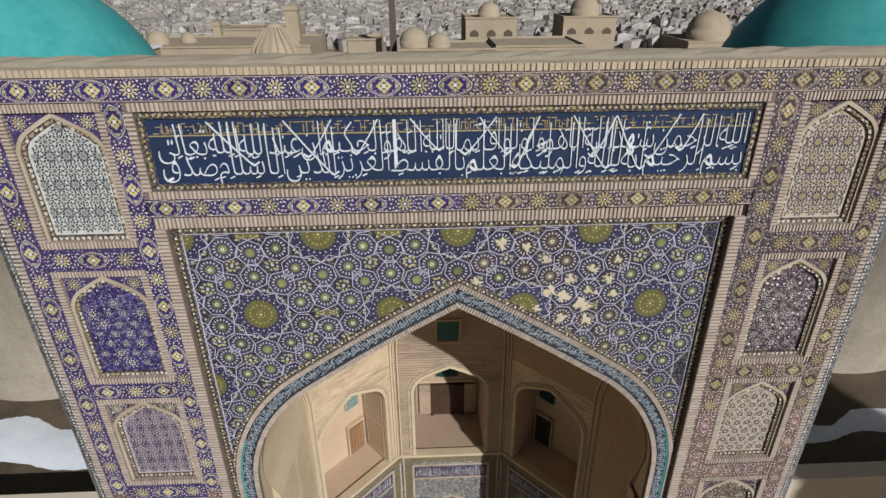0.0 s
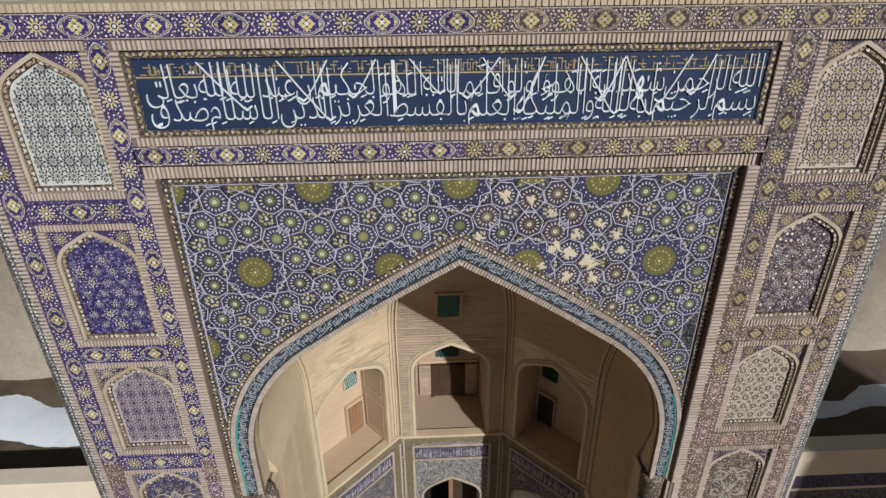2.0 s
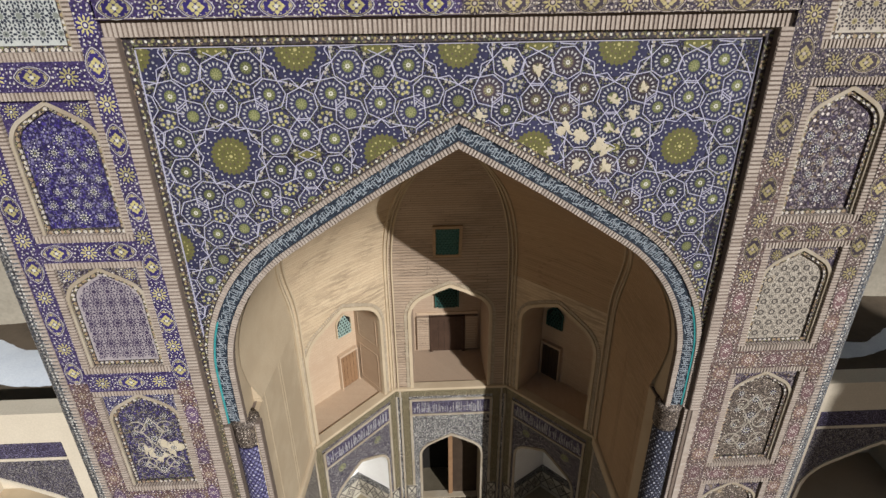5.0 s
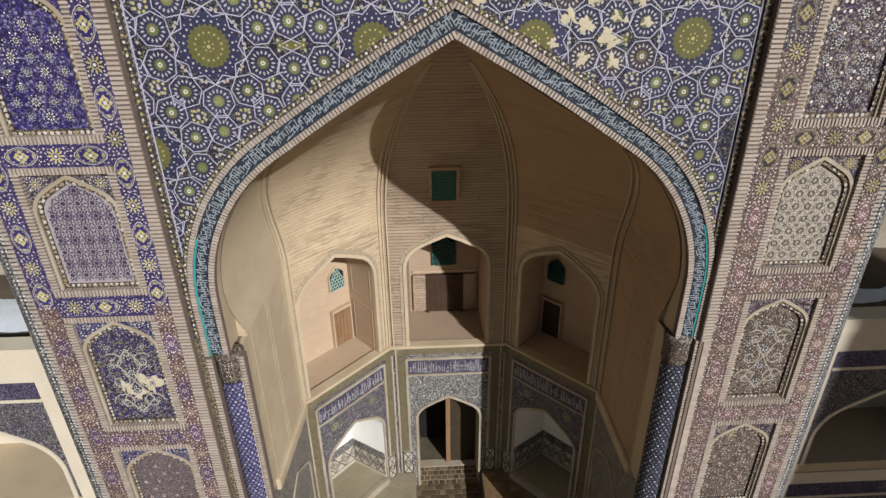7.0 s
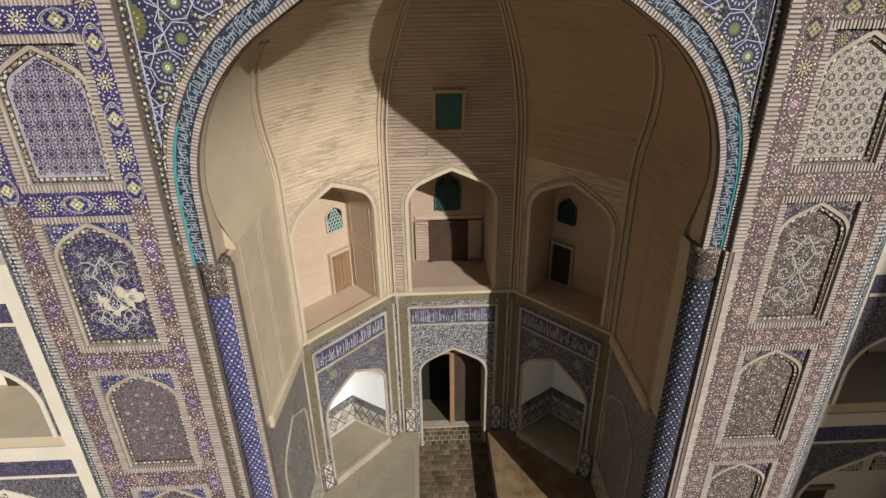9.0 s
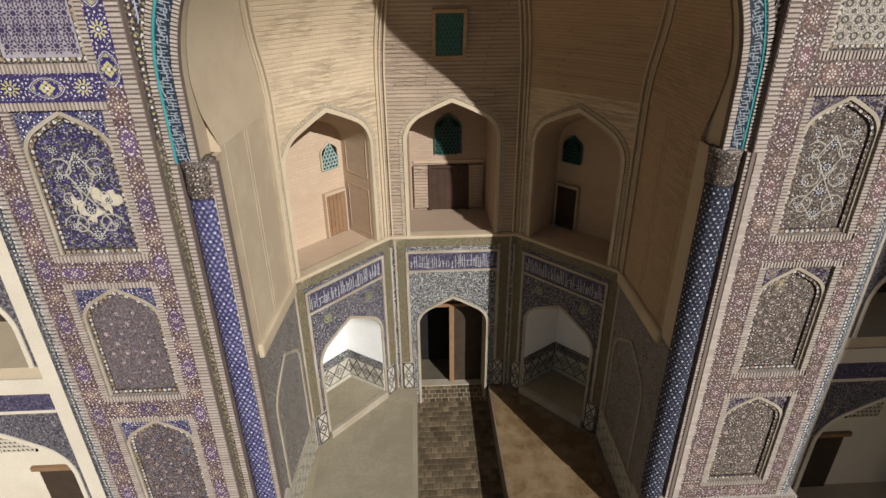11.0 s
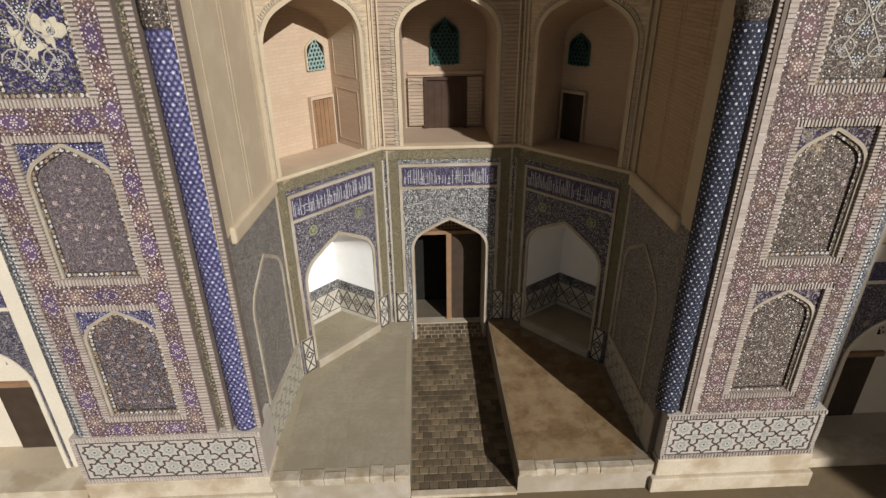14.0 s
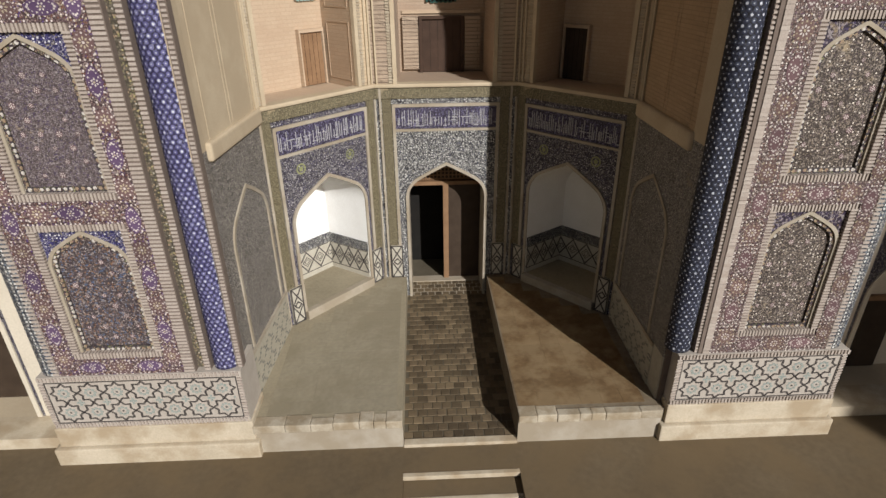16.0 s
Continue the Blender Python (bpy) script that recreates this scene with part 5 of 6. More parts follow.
deep_blue = plain("deep_blue_glaze", (0.020, 0.014, 0.075), (0.035, 0.026, 0.13), 0.4, 6, 50, 0.15, per_piece=0.5)
olive_brown = plain("brown_glaze", (0.028, 0.022, 0.034), (0.055, 0.042, 0.055), 0.5, 6, 50, 0.15, per_piece=0.5)
dull_ochre = plain("dull_ochre_glaze", (0.25, 0.21, 0.095), (0.36, 0.305, 0.155), 0.5, 6, 50, 0.15, per_piece=0.5)
pinkish = plain("pale_rose_glaze", (0.31, 0.26, 0.22), (0.42, 0.36, 0.31), 0.5, 6, 50, 0.15, per_piece=0.5)
dusk = plain("dusky_violet_glaze", (0.110, 0.062, 0.066), (0.155, 0.092, 0.096), 0.5, 6, 50, 0.15, per_piece=0.5)


rust = plain("rust_glaze", (0.095, 0.056, 0.056), (0.148, 0.092, 0.088), 0.5, 6, 50, 0.15, per_piece=0.5)
plum_glaze = plain("plum_glaze", (0.070, 0.042, 0.092), (0.115, 0.072, 0.125), 0.5, 6, 50, 0.15, per_piece=0.5)
rose_brown = plain("rose_brown_glaze", (0.115, 0.068, 0.060), (0.165, 0.105, 0.093), 0.5, 6, 50, 0.15, per_piece=0.5)
rose_pale = plain("rose_white_glaze", (0.42, 0.37, 0.34), (0.55, 0.49, 0.45), 0.5, 6, 50, 0.15, per_piece=0.4)
tawny = plain("tawny_glaze", (0.29, 0.240, 0.165), (0.41, 0.345, 0.245), 0.5, 6, 50, 0.15, per_piece=0.4)


def band_round(petal, heart, base, low=False):
    bm = bmesh.new()
    if low:
        # a loose blossom: no disc, small petals, leaves and many single dots on the ground of the band
        disc(bm, 0.20, -0.002, 2, 10)
        petal_flower(bm, 0.115, 8, 0, 1, h=0.02)
        disc(bm, 0.026, -0.013, 1, 6)
        for k in range(10):
            a = 2 * math.pi * k / 10
            disc(bm, 0.024 if k % 2 else 0.016, -0.008, 1, 5, cx=0.165 * math.cos(a), cz=0.15 * math.sin(a))
        for k in range(12):
            a = 2 * math.pi * (k + 0.5) / 12
            disc(bm, 0.026, -0.005, 2, 4, sx=1.5, cx=0.24 * math.cos(a), cz=0.185 * math.sin(a))
            disc(bm, 0.019, -0.008, k % 2, 5, cx=0.30 * math.cos(a), cz=0.20 * math.sin(a))
    else:
        disc(bm, 0.205, -0.002, 2)
        petal_flower(bm, 0.19, 10, 0, 1)
        disc(bm, 0.085, -0.0125, 0, 10)
        disc(bm, 0.062, -0.0135, 2, 8)
        disc(bm, 0.034, -0.0145, 1, 8)
        for k in range(10):
            a = math.pi / 10 + k * math.pi / 5
            disc(bm, 0.017, -0.007, 1, 5, cx=0.19 * math.cos(a), cz=0.19 * math.sin(a))
        for sx in (-1, 1):
            for dx, dz, rr in ((0.29, 0.0, 0.022), (0.25, 0.10, 0.018), (0.25, -0.10, 0.018), (0.32, 0.11, 0.02), (0.32, -0.11, 0.02)):
                disc(bm, rr, -0.006, 1, 6, cx=sx * dx, cz=dz)
    for k in range(4):
        a = math.pi / 4 + k * math.pi / 2
        disc(bm, 0.024, -0.006, 1, 6, cx=0.27 * math.cos(a), cz=0.235 * math.sin(a))
    return keep_mesh("rosette", bm, [petal, heart, base])


def band_almond(petal, heart, base, low=False):
    bm = bmesh.new()
    n = 24
    for s, y, slot in (((0.93, -0.004, 2),) if low else ((1.0, -0.002, 1), (0.95, -0.003, 2), (0.87, -0.004, 0), (0.82, -0.005, 2))):
        v = []
        for k in range(n):
            t = 2 * math.pi * k / n
            v.append(bm.verts.new((0.33 * s * math.cos(t), y, (0.17 if low else 0.205) * s * math.copysign(abs(math.sin(t)) ** 1.45, math.sin(t)))))
        bm.faces.new(v).material_index = slot
    if low:
        petal_flower(bm, 0.085, 6, 0, 1, h=0.02)
        disc(bm, 0.022, -0.013, 1, 6)
        for k in range(16):
            a = 2 * math.pi * k / 16
            disc(bm, 0.021 if k % 2 else 0.014, -0.01, 0, 5, cx=0.235 * math.cos(a), cz=0.105 * math.sin(a))
            disc(bm, 0.017, -0.008, 0 if k % 3 else 1, 5, cx=0.33 * math.cos(a + 0.2), cz=0.20 * math.sin(a + 0.2))
    else:
        petal_flower(bm, 0.165, 4, 0, 1, h=0.024)
        for k in range(4):
            a = math.pi / 4 + math.pi * k / 2
            disc(bm, 0.042, -0.011, 0, 6, cx=0.085 * math.cos(a), cz=0.07 * math.sin(a))
        disc(bm, 0.04, -0.014, 1, 4)
        for k in range(12):
            a = 2 * math.pi * (k + 0.5) / 12
            disc(bm, 0.013, -0.007, 1 if k % 2 else 0, 5, cx=0.235 * math.cos(a), cz=0.135 * math.sin(a))
    for sx in (-1, 1):
        disc(bm, 0.026, -0.008, 0, 6, cx=sx * 0.24)
        for sz in (-1, 1):
            disc(bm, 0.02, -0.008, 1, 5, cx=sx * 0.30, cz=sz * 0.17)
    return keep_mesh("rosette", bm, [petal, heart, base])


SETS = {"bright": (band_round(ochre_tile, pale_tile, deep_blue), band_almond(ochre_tile, pale_tile, deep_blue)),
        "dull": (band_round(dull_ochre, pinkish, olive_brown), band_almond(dull_ochre, pinkish, olive_brown)),
        "low": (band_round(tawny, rose_pale, rust, True), band_almond(rose_pale, tawny, plum_glaze, True)),
        "rose": (band_round(rose_pale, tawny, rose_brown, True), band_almond(rose_pale, rose_pale, dusk, True))}


def kind_at(x, z):
    if x < 0.3:
        return "bright" if z > 14.5 else "low"
    return "dull" if z > 17.0 else "rose"


def rosette_row(p, q, pitch=0.69, first=0):
    (x0, z0), (x1, z1) = p, q
    ln = math.hypot(x1 - x0, z1 - z0)
    n = max(1, round(ln / pitch))
    up = abs(z1 - z0) > abs(x1 - x0)
    for k in range(n):
        f = (k + 0.5) / n
        x, z = x0 + (x1 - x0) * f, z0 + (z1 - z0) * f
        me = SETS[kind_at(x, z)][(k + first) % 2]
        m = Matrix.Translation((x, -0.004, z)) @ Matrix.Rotation(math.pi / 2 if up else 0.0, 4, 'Y') @ Matrix.Rotation(rng.uniform(-0.03, 0.03), 4, 'Y')
        shared("rosette", me, portal, m @ Matrix.Diagonal((min(1.0, ln / n / 0.66), 1, 0.95, 1)))


rosette_row((-9.15, 25.35), (9.3, 25.35))
rosette_row((-6.28, 22.93), (6.44, 22.93), first=1)
for x0 in (-8.99, -6.50, 6.76, 9.21):
    rosette_row((x0, 2.8), (x0, 25.1))
for k, (z0, z1) in enumerate(PANELS):
    low = PANELS[k + 1][1] if k + 1 < len(PANELS) else 2.66
    for x0, x1 in (LPX, RPX):
        rosette_row((x0 + 0.03, (z0 + low) / 2), (x1 - 0.03, (z0 + low) / 2), first=k % 2)

# ---- rows of dots in the narrow flower strips ----
dull_pale = plain("dull_pale_glaze", (0.30, 0.27, 0.22), (0.40, 0.365, 0.31), 0.5, 6, 50, 0.15)


def dot_row(line, y, parent, pitch=0.115, r=0.036, mats=(pale_tile, dull_ochre)):
    b = bmesh.new()
    for k, (x, z, tx, tz) in enumerate(walk_line(line, pitch)):
        disc(b, r, y, k % 2, 7, cx=x, cz=z)
    for f in b.faces:
        f.normal_update()
        if f.normal.y > 0:
            f.normal_flip()
    me = bpy.data.meshes.new("dot_row")
    b.to_mesh(me)
    b.free()
    for mm in mats:
        me.materials.append(mm)
    ob = shared("dot_row", me, parent, Matrix.Identity(4))
    ob["kind"] = "stuff"
    return ob


for line in ([(-6.2, 24.855), (6.2, 24.855)], [(-6.2, 23.37), (6.2, 23.37)], [(-6.185, 23.45), (-6.185, 24.76)], [(6.185, 23.45), (6.185, 24.76)]):
    dot_row(line, 0.055, ins, 0.12, 0.030, (dull_pale, dull_ochre))
for line in ([(-5.9, 22.35), (6.06, 22.35)], [(-5.96, 13.7), (-5.96, 22.25)], [(6.12, 13.7), (6.12, 22.25)]):
    dot_row(line, 0.165, spandrel, 0.12, 0.028)
for x in (-5.93, 6.12):
    dot_row([(x, 2.75), (x, 13.6)], 0.165, spandrel, 0.14, 0.020, (dull_pale, dull_ochre))
dot_row(offset(arch_in, 0.64), 0.195, spandrel, 0.11, 0.028)
for k, (z0, z1) in enumerate(PANELS):
    for x0, x1 in (LPX, RPX):
        cx, wi = (x0 + x1) / 2, (x1 - x0) / 2 - 0.185
        line = arch_line(cx, wi, z1 - 0.36 - wi * 0.86, 0.75, 60, foot=z0 + 0.25)
        beads = (dull_pale, dull_ochre) if k < 2 else (tawny, dull_ochre) if k < 3 else (tawny, dusk)
        dot_row(offset(line, -0.07), 0.126, portal, 0.085, 0.018 if k < 3 else 0.016, beads)
        dot_row([(cx - wi + 0.1, z0 + 0.205), (cx + wi - 0.1, z0 + 0.205)], 0.136, portal, 0.085, 0.016, beads)
        for s_ in (-1, 1) if k < 3 else ():
            shared("rosette", SETS[kind_at(cx, z1)][0], portal, Matrix.Translation((cx + s_ * (wi - 0.2), 0.094, z1 - 0.37)) @ Matrix.Scale(0.75, 4))

# ---- strokes in the blue band round the great arch ----
braid = plain("braid_glaze", (0.19, 0.225, 0.255), (0.31, 0.34, 0.37), 0.4, 5, 40, 0.15)
b = bmesh.new()
for n_, (x, z, tx, tz) in enumerate(walk_line(offset(arch_in, 0.295), 0.062)):
    lo, hi = rng.uniform(-0.135, -0.04), rng.uniform(0.03, 0.135)
    lean = rng.uniform(-0.03, 0.03)
    ribbon(b, [(x - tz * lo, z + tx * lo), (x - tz * hi + tx * lean, z + tx * hi + tz * lean)], 0.009, 0.1825 - 0.0005 * (n_ % 3), 0.2)
    for _ in range(2):
        d, ln_ = rng.uniform(-0.13, 0.13), rng.uniform(0.05, 0.11)
        ribbon(b, [(x - tz * d, z + tx * d), (x - tz * (d + 0.02) + tx * ln_, z + tx * (d + 0.02) + tz * ln_)], 0.0085, 0.1808 - 0.0005 * rng.randrange(4), 0.2)
part("braid", b, braid, spandrel, "pale blue strokes crowded in the arch band")["kind"] = "stuff"

# ---- star pattern of the spandrels ----
def arch_z(x):
    best = SPRING
    for (xa, za), (xb, zb) in zip(arch_in, arch_in[1:]):
        if min(xa, xb) <= x <= max(xa, xb) and abs(xb - xa) > 1e-6:
            best = max(best, za + (zb - za) * (x - xa) / (xb - xa))
    return best


def in_field(x, z, pad=0.0):
    if abs(x - 0.08) > 5.94 - pad or z > 22.24 - pad:
        return False
    for dx in (-0.66 - pad, 0.0, 0.66 + pad):
        xx = x + dx * 0.75
        if abs(xx - CX) < ARCH_W and z < arch_z(xx) + (0.45 if dx else 0.72) + pad:
            return False
    return z > 15.2


A_STAR, ROW = 3.08, 2.03                    # spacing of the sun medallions along a row and between rows
RING = 1.01                                # ten flowers stand round each medallion
span_base = plain("spandrel_dark_glaze", (0.022, 0.022, 0.050), (0.040, 0.040, 0.085), 0.42, 6, 50, 0.15, per_piece=0.4)
span_olive = plain("spandrel_moss_glaze", (0.075, 0.085, 0.035), (0.125, 0.135, 0.06), 0.45, 6, 50, 0.15, per_piece=0.5)
span_green = plain("spandrel_olive_glaze", (0.15, 0.155, 0.07), (0.24, 0.24, 0.12), 0.45, 6, 50, 0.15, per_piece=0.5)
span_brown = plain("spandrel_brown_glaze", (0.075, 0.055, 0.045), (0.12, 0.09, 0.075), 0.5, 6, 50, 0.15, per_piece=0.5)
span_dot = plain("spandrel_dot_glaze", (0.33, 0.325, 0.32), (0.44, 0.43, 0.42), 0.42, 6, 60, 0.2)


def stroke(bm, p, q, half, y=0.232):
    """A flat strap from p to q, left out where it would leave the field."""
    ln_ = math.hypot(q[0] - p[0], q[1] - p[1])
    n_ = max(1, round(ln_ / 0.12))
    nx, nz = -(q[1] - p[1]) / ln_ * half, (q[0] - p[0]) / ln_ * half
    for k in range(n_):
        a = (p[0] + (q[0] - p[0]) * k / n_, p[1] + (q[1] - p[1]) * k / n_)
        b = (p[0] + (q[0] - p[0]) * (k + 1) / n_, p[1] + (q[1] - p[1]) * (k + 1) / n_)
        if in_field(*a, -0.15) and in_field(*b, -0.15):
            bm.faces.new([bm.verts.new((xx, y, zz)) for xx, zz in ((a[0] - nx, a[1] - nz), (b[0] - nx, b[1] - nz), (b[0] + nx, b[1] + nz), (a[0] + nx, a[1] + nz))])


def small_flower(petal, heart, base, rr, rings=1):
    b = bmesh.new()
    disc(b, rr * (1.05 if rings == 1 else 1.2), -0.002, 2, 12)
    petal_flower(b, rr, 8, 0, 1, h=0.02)
    for q in range(rings):
        for k in range(10):
            a = (math.pi / 10 if q == 0 else 0.0) + 2 * math.pi * k / 10
            disc(b, 0.016 if q == 0 else 0.021, -0.006, 0 if q == 0 else 1, 5, cx=rr * (1.42 + 0.62 * q) * math.cos(a), cz=rr * (1.42 + 0.62 * q) * math.sin(a))
    return keep_mesh("rosette", b, [petal, heart, base])


def cell_flower(heart, moss, ground, dot):
    """A flower in its seven-sided cell: pale heart on a moss ring, a wreath of white dots on dark blue."""
    b = bmesh.new()
    disc(b, 0.262, -0.001, 2, 14)
    disc(b, 0.118, -0.0025, 1, 12)
    petal_flower(b, 0.105, 10, 4, 2, h=0.016)
    disc(b, 0.046, -0.012, 0, 8)
    disc(b, 0.020, -0.013, 1, 5)
    for k in range(16):
        a = 2 * math.pi * k / 16
        ca, sa = math.cos(a), math.sin(a)
        b.faces.new([b.verts.new((q * ca - v * sa, -0.006, q * sa + v * ca)) for q, v in ((0.150, 0.0), (0.195, -0.021), (0.235, 0.0), (0.195, 0.021))]).material_index = 3
    return keep_mesh("rosette", b, [heart, moss, ground, dot, span_green])


def spray(petal, moss):
    """A loose blossom of eight yellow leaves round a dot, in the gaps between the cells."""
    b = bmesh.new()
    disc(b, 0.195, -0.001, 2, 12)
    for k in range(8):
        a = math.pi * k / 4
        disc(b, 0.040, -0.005, 1, 6, cx=0.115 * math.cos(a), cz=0.125 * math.sin(a))
        disc(b, 0.029, -0.006, 0, 6, cx=0.115 * math.cos(a), cz=0.125 * math.sin(a))
    disc(b, 0.040, -0.007, 3, 7)
    return keep_mesh("rosette", b, [petal, moss, span_base, span_dot])


CELL = [cell_flower(pale_tile, span_olive, span_base, span_dot), cell_flower(span_green, span_olive, span_base, span_dot), cell_flower(pale_tile, span_brown, olive_brown, span_dot)]
SPRAY = [spray(ochre_tile, span_olive), spray(dull_pale, span_olive)]
SMALL = small_flower(pale_tile, span_green, span_base, 0.10)
suns, cells, sprays = [], [], []
for r in range(4):
    for k in range(-3, 4):
        x, z = CX + (k + 0.5 * (r % 2)) * A_STAR, 22.16 - r * ROW
        suns.append((x, z))
        for j in range(10):
            a = radians(90 + 36 * j)
            cells.append((x + RING * math.cos(a), z + RING * math.sin(a), a + math.pi))
        for sz in (-1, 1):
            cells.append((x + A_STAR / 2, z + 0.42 * sz, radians(-90 * sz)))
            for sx in (-1, 1):
                sprays.append((x + A_STAR / 2 + 0.45 * sx, z + 0.73 * sz))
kept = []
for x, z, a in cells:
    if in_field(x, z, -0.3) and all(math.hypot(x - p, z - q) > 0.38 for p, q, _ in kept):
        kept.append((x, z, a))
bm = bmesh.new()
for n_, (x, z, a) in enumerate(kept):
    hep = [(x + 0.315 * math.cos(a + 2 * math.pi * j / 7), z + 0.315 * math.sin(a + 2 * math.pi * j / 7)) for j in range(7)]
    yy = 0.2325 - 0.0004 * (n_ % 5)
    for p, q in zip(hep, hep[1:] + hep[:1]):
        stroke(bm, p, q, 0.0095, yy)
    # the two straps that cross at the tip run on past it
    for j in (1, 6):
        p, q = hep[j], hep[0]
        stroke(bm, q, (q[0] + (q[0] - p[0]) * 0.72, q[1] + (q[1] - p[1]) * 0.72), 0.0095, yy - 0.0002)
    for j in (3, 4):
        p, q = hep[2 if j == 3 else 5], hep[j]
        stroke(bm, q, (q[0] + (q[0] - p[0]) * 0.5, q[1] + (q[1] - p[1]) * 0.5), 0.0095, yy - 0.0003)
part("strapwork", bm, line_white, spandrel, "pale lilac star strapwork")["kind"] = "stuff"
line_edge = bmesh.new()
for p, q in (((-5.86, 22.235), (6.02, 22.235)), ((-5.86, 15.2), (-5.86, 22.2)), ((6.02, 15.2), (6.02, 22.2))):
    ribbon(line_edge, [p, q], 0.012, 0.225, 0.24)
part("field_edge", line_edge, line_white, spandrel)


def worn(x, z):
    return 0.45 < x < 3.9 and z > 18.9


for n_, (x, z, a) in enumerate(kept):
    if in_field(x, z, -0.2):
        me = CELL[2] if worn(x, z) and n_ % 3 else CELL[1] if n_ % 4 == 0 else CELL[0]
        shared("rosette", me, spandrel, Matrix.Translation((x, 0.2375, z)) @ Matrix.Rotation(rng.uniform(0, 0.5), 4, 'Y'))
for n_, (x, z) in enumerate(sprays):
    if in_field(x, z, -0.12) and all(math.hypot(x - p, z - q) > 0.36 for p, q, _ in kept):
        shared("rosette", SPRAY[1 if worn(x, z) else 0], spandrel, Matrix.Translation((x, 0.2365, z)) @ Matrix.Rotation(rng.uniform(0, 0.5), 4, 'Y'))
# single dots in the small gaps of the strapwork
b = bmesh.new()
for x, z, a in kept:
    for j in range(7):
        t_ = a + 2 * math.pi * (j + 0.5) / 7
        px_, pz_ = x + 0.40 * math.cos(t_), z + 0.40 * math.sin(t_)
        if in_field(px_, pz_, 0.04) and all(math.hypot(px_ - p, pz_ - q) > 0.30 for p, q, _ in kept):
            disc(b, 0.034, 0.2335, 0, 6, cx=px_, cz=pz_)
for f in b.faces:
    f.normal_update()
    if f.normal.y > 0:
        f.normal_flip()
part("gap_dots", b, dull_pale, spandrel, "small pale flower dots")["kind"] = "stuff"
medal_gold = plain("faded_gold_glaze", (0.080, 0.080, 0.028), (0.135, 0.128, 0.048), 0.45, 6, 50, 0.15)


def sun_disc(x, z):
    """A round olive sun in a wreath of dots and a twenty-pointed border of straps."""
    b = bmesh.new()
    disc(b, 0.60, -0.0005, 3, 20)
    for k in range(24):
        a = 2 * math.pi * k / 24
        b.faces.new([b.verts.new((q * math.cos(a + d), -0.002, q * math.sin(a + d))) for q, d in ((0.0, 0.0), (0.36, -0.13), (0.41, 0.0), (0.36, 0.13))]).material_index = 0
    for q, n_, rad, slot in ((0.09, 7, 0.017, 2), (0.17, 12, 0.019, 4), (0.25, 16, 0.021, 2), (0.32, 20, 0.019, 4), (0.455, 22, 0.024, 1), (0.53, 20, 0.016, 1)):
        for k in range(n_):
            a = 2 * math.pi * (k + 0.5) / n_
            disc(b, rad, -0.006, slot, 5, cx=q * math.cos(a), cz=q * math.sin(a))
    disc(b, 0.035, -0.008, 2, 8)
    for f in b.faces:
        f.normal_update()
        if f.normal.y > 0:
            f.normal_flip()
    ob = part("medallion", b, [medal_gold, span_dot, ochre_tile, span_base, span_brown], spandrel, "round ochre sun medallion")
    ob.matrix_basis = Matrix.Translation((x, 0.2385, z))


star_lines = bmesh.new()
for x, z in suns:
    if in_field(x, z, -0.2):
        sun_disc(x, z)
        tips = [(x + q * math.cos(math.pi * j / 10 + math.pi / 2), z + q * math.sin(math.pi * j / 10 + math.pi / 2)) for j, q in enumerate((0.70, 0.545) * 10)]
        for j, (p, q) in enumerate(zip(tips, tips[1:] + tips[:1])):
            stroke(star_lines, p, q, 0.0095, 0.2302 - 0.0003 * (j % 2))
    # a level olive cloud half way between two suns
    mx = x + A_STAR / 2
    if in_field(mx, z, 0.05):
        b = bmesh.new()
        for dx in (-0.17, 0.0, 0.17):
            disc(b, 0.11, -0.002 - 0.0005 * abs(dx), 0, 12, cx=dx, sz=0.75)
        for dx in (-0.22, -0.08, 0.08, 0.22):
            disc(b, 0.026, -0.006, 1, 5, cx=dx)
        for f in b.faces:
            f.normal_update()
            if f.normal.y > 0:
                f.normal_flip()
        ob = part("medallion", b, [medal_gold, ochre_tile], spandrel)
        ob.matrix_basis = Matrix.Translation((mx, 0.2345, z))
part("star_border", star_lines, line_white, spandrel)["kind"] = "stuff"
LOST = [(x, z, 0.17) for x, z, a in kept if worn(x, z) and in_field(x, z, 0.15) and rng.random() < 0.62]
LOST += [(x, z, 0.15) for x, z in sprays if worn(x, z) and in_field(x, z, 0.12) and rng.random() < 0.6]
LOST += [(2.2 + rng.uniform(-0.5, 1.5), 19.95 + rng.uniform(-0.75, 0.7), 0.19) for _ in range(9)]
# patches where the faience has fallen
bare = plain("bare_plaster", (0.40, 0.35, 0.25), (0.52, 0.46, 0.35), 0.9, 5, 40, 0.4)


def patch(x, z, rr, y, parent):
    b = bmesh.new()
    n = 26
    ph = rng.uniform(0, 6)
    v = [b.verts.new((0, y - 0.004, 0))]
    out = []
    for k in range(n):
        a = 2 * math.pi * k / n
        q = rr * (0.58 + 0.16 * math.sin(a + ph) + 0.20 * math.sin(3 * a + 2 * ph) + 0.16 * math.sin(5 * a + 5 * ph) + rng.uniform(-0.18, 0.18))
        out.append(b.verts.new((q * math.cos(a), y, q * math.sin(a))))
    for k in range(n):
        b.faces.new((v[0], out[k], out[(k + 1) % n]))
    ob = part("plaster_patch", b, bare, parent, "bare plaster where tiles have fallen")
    ob.matrix_basis = Matrix.Translation((x, 0, z))


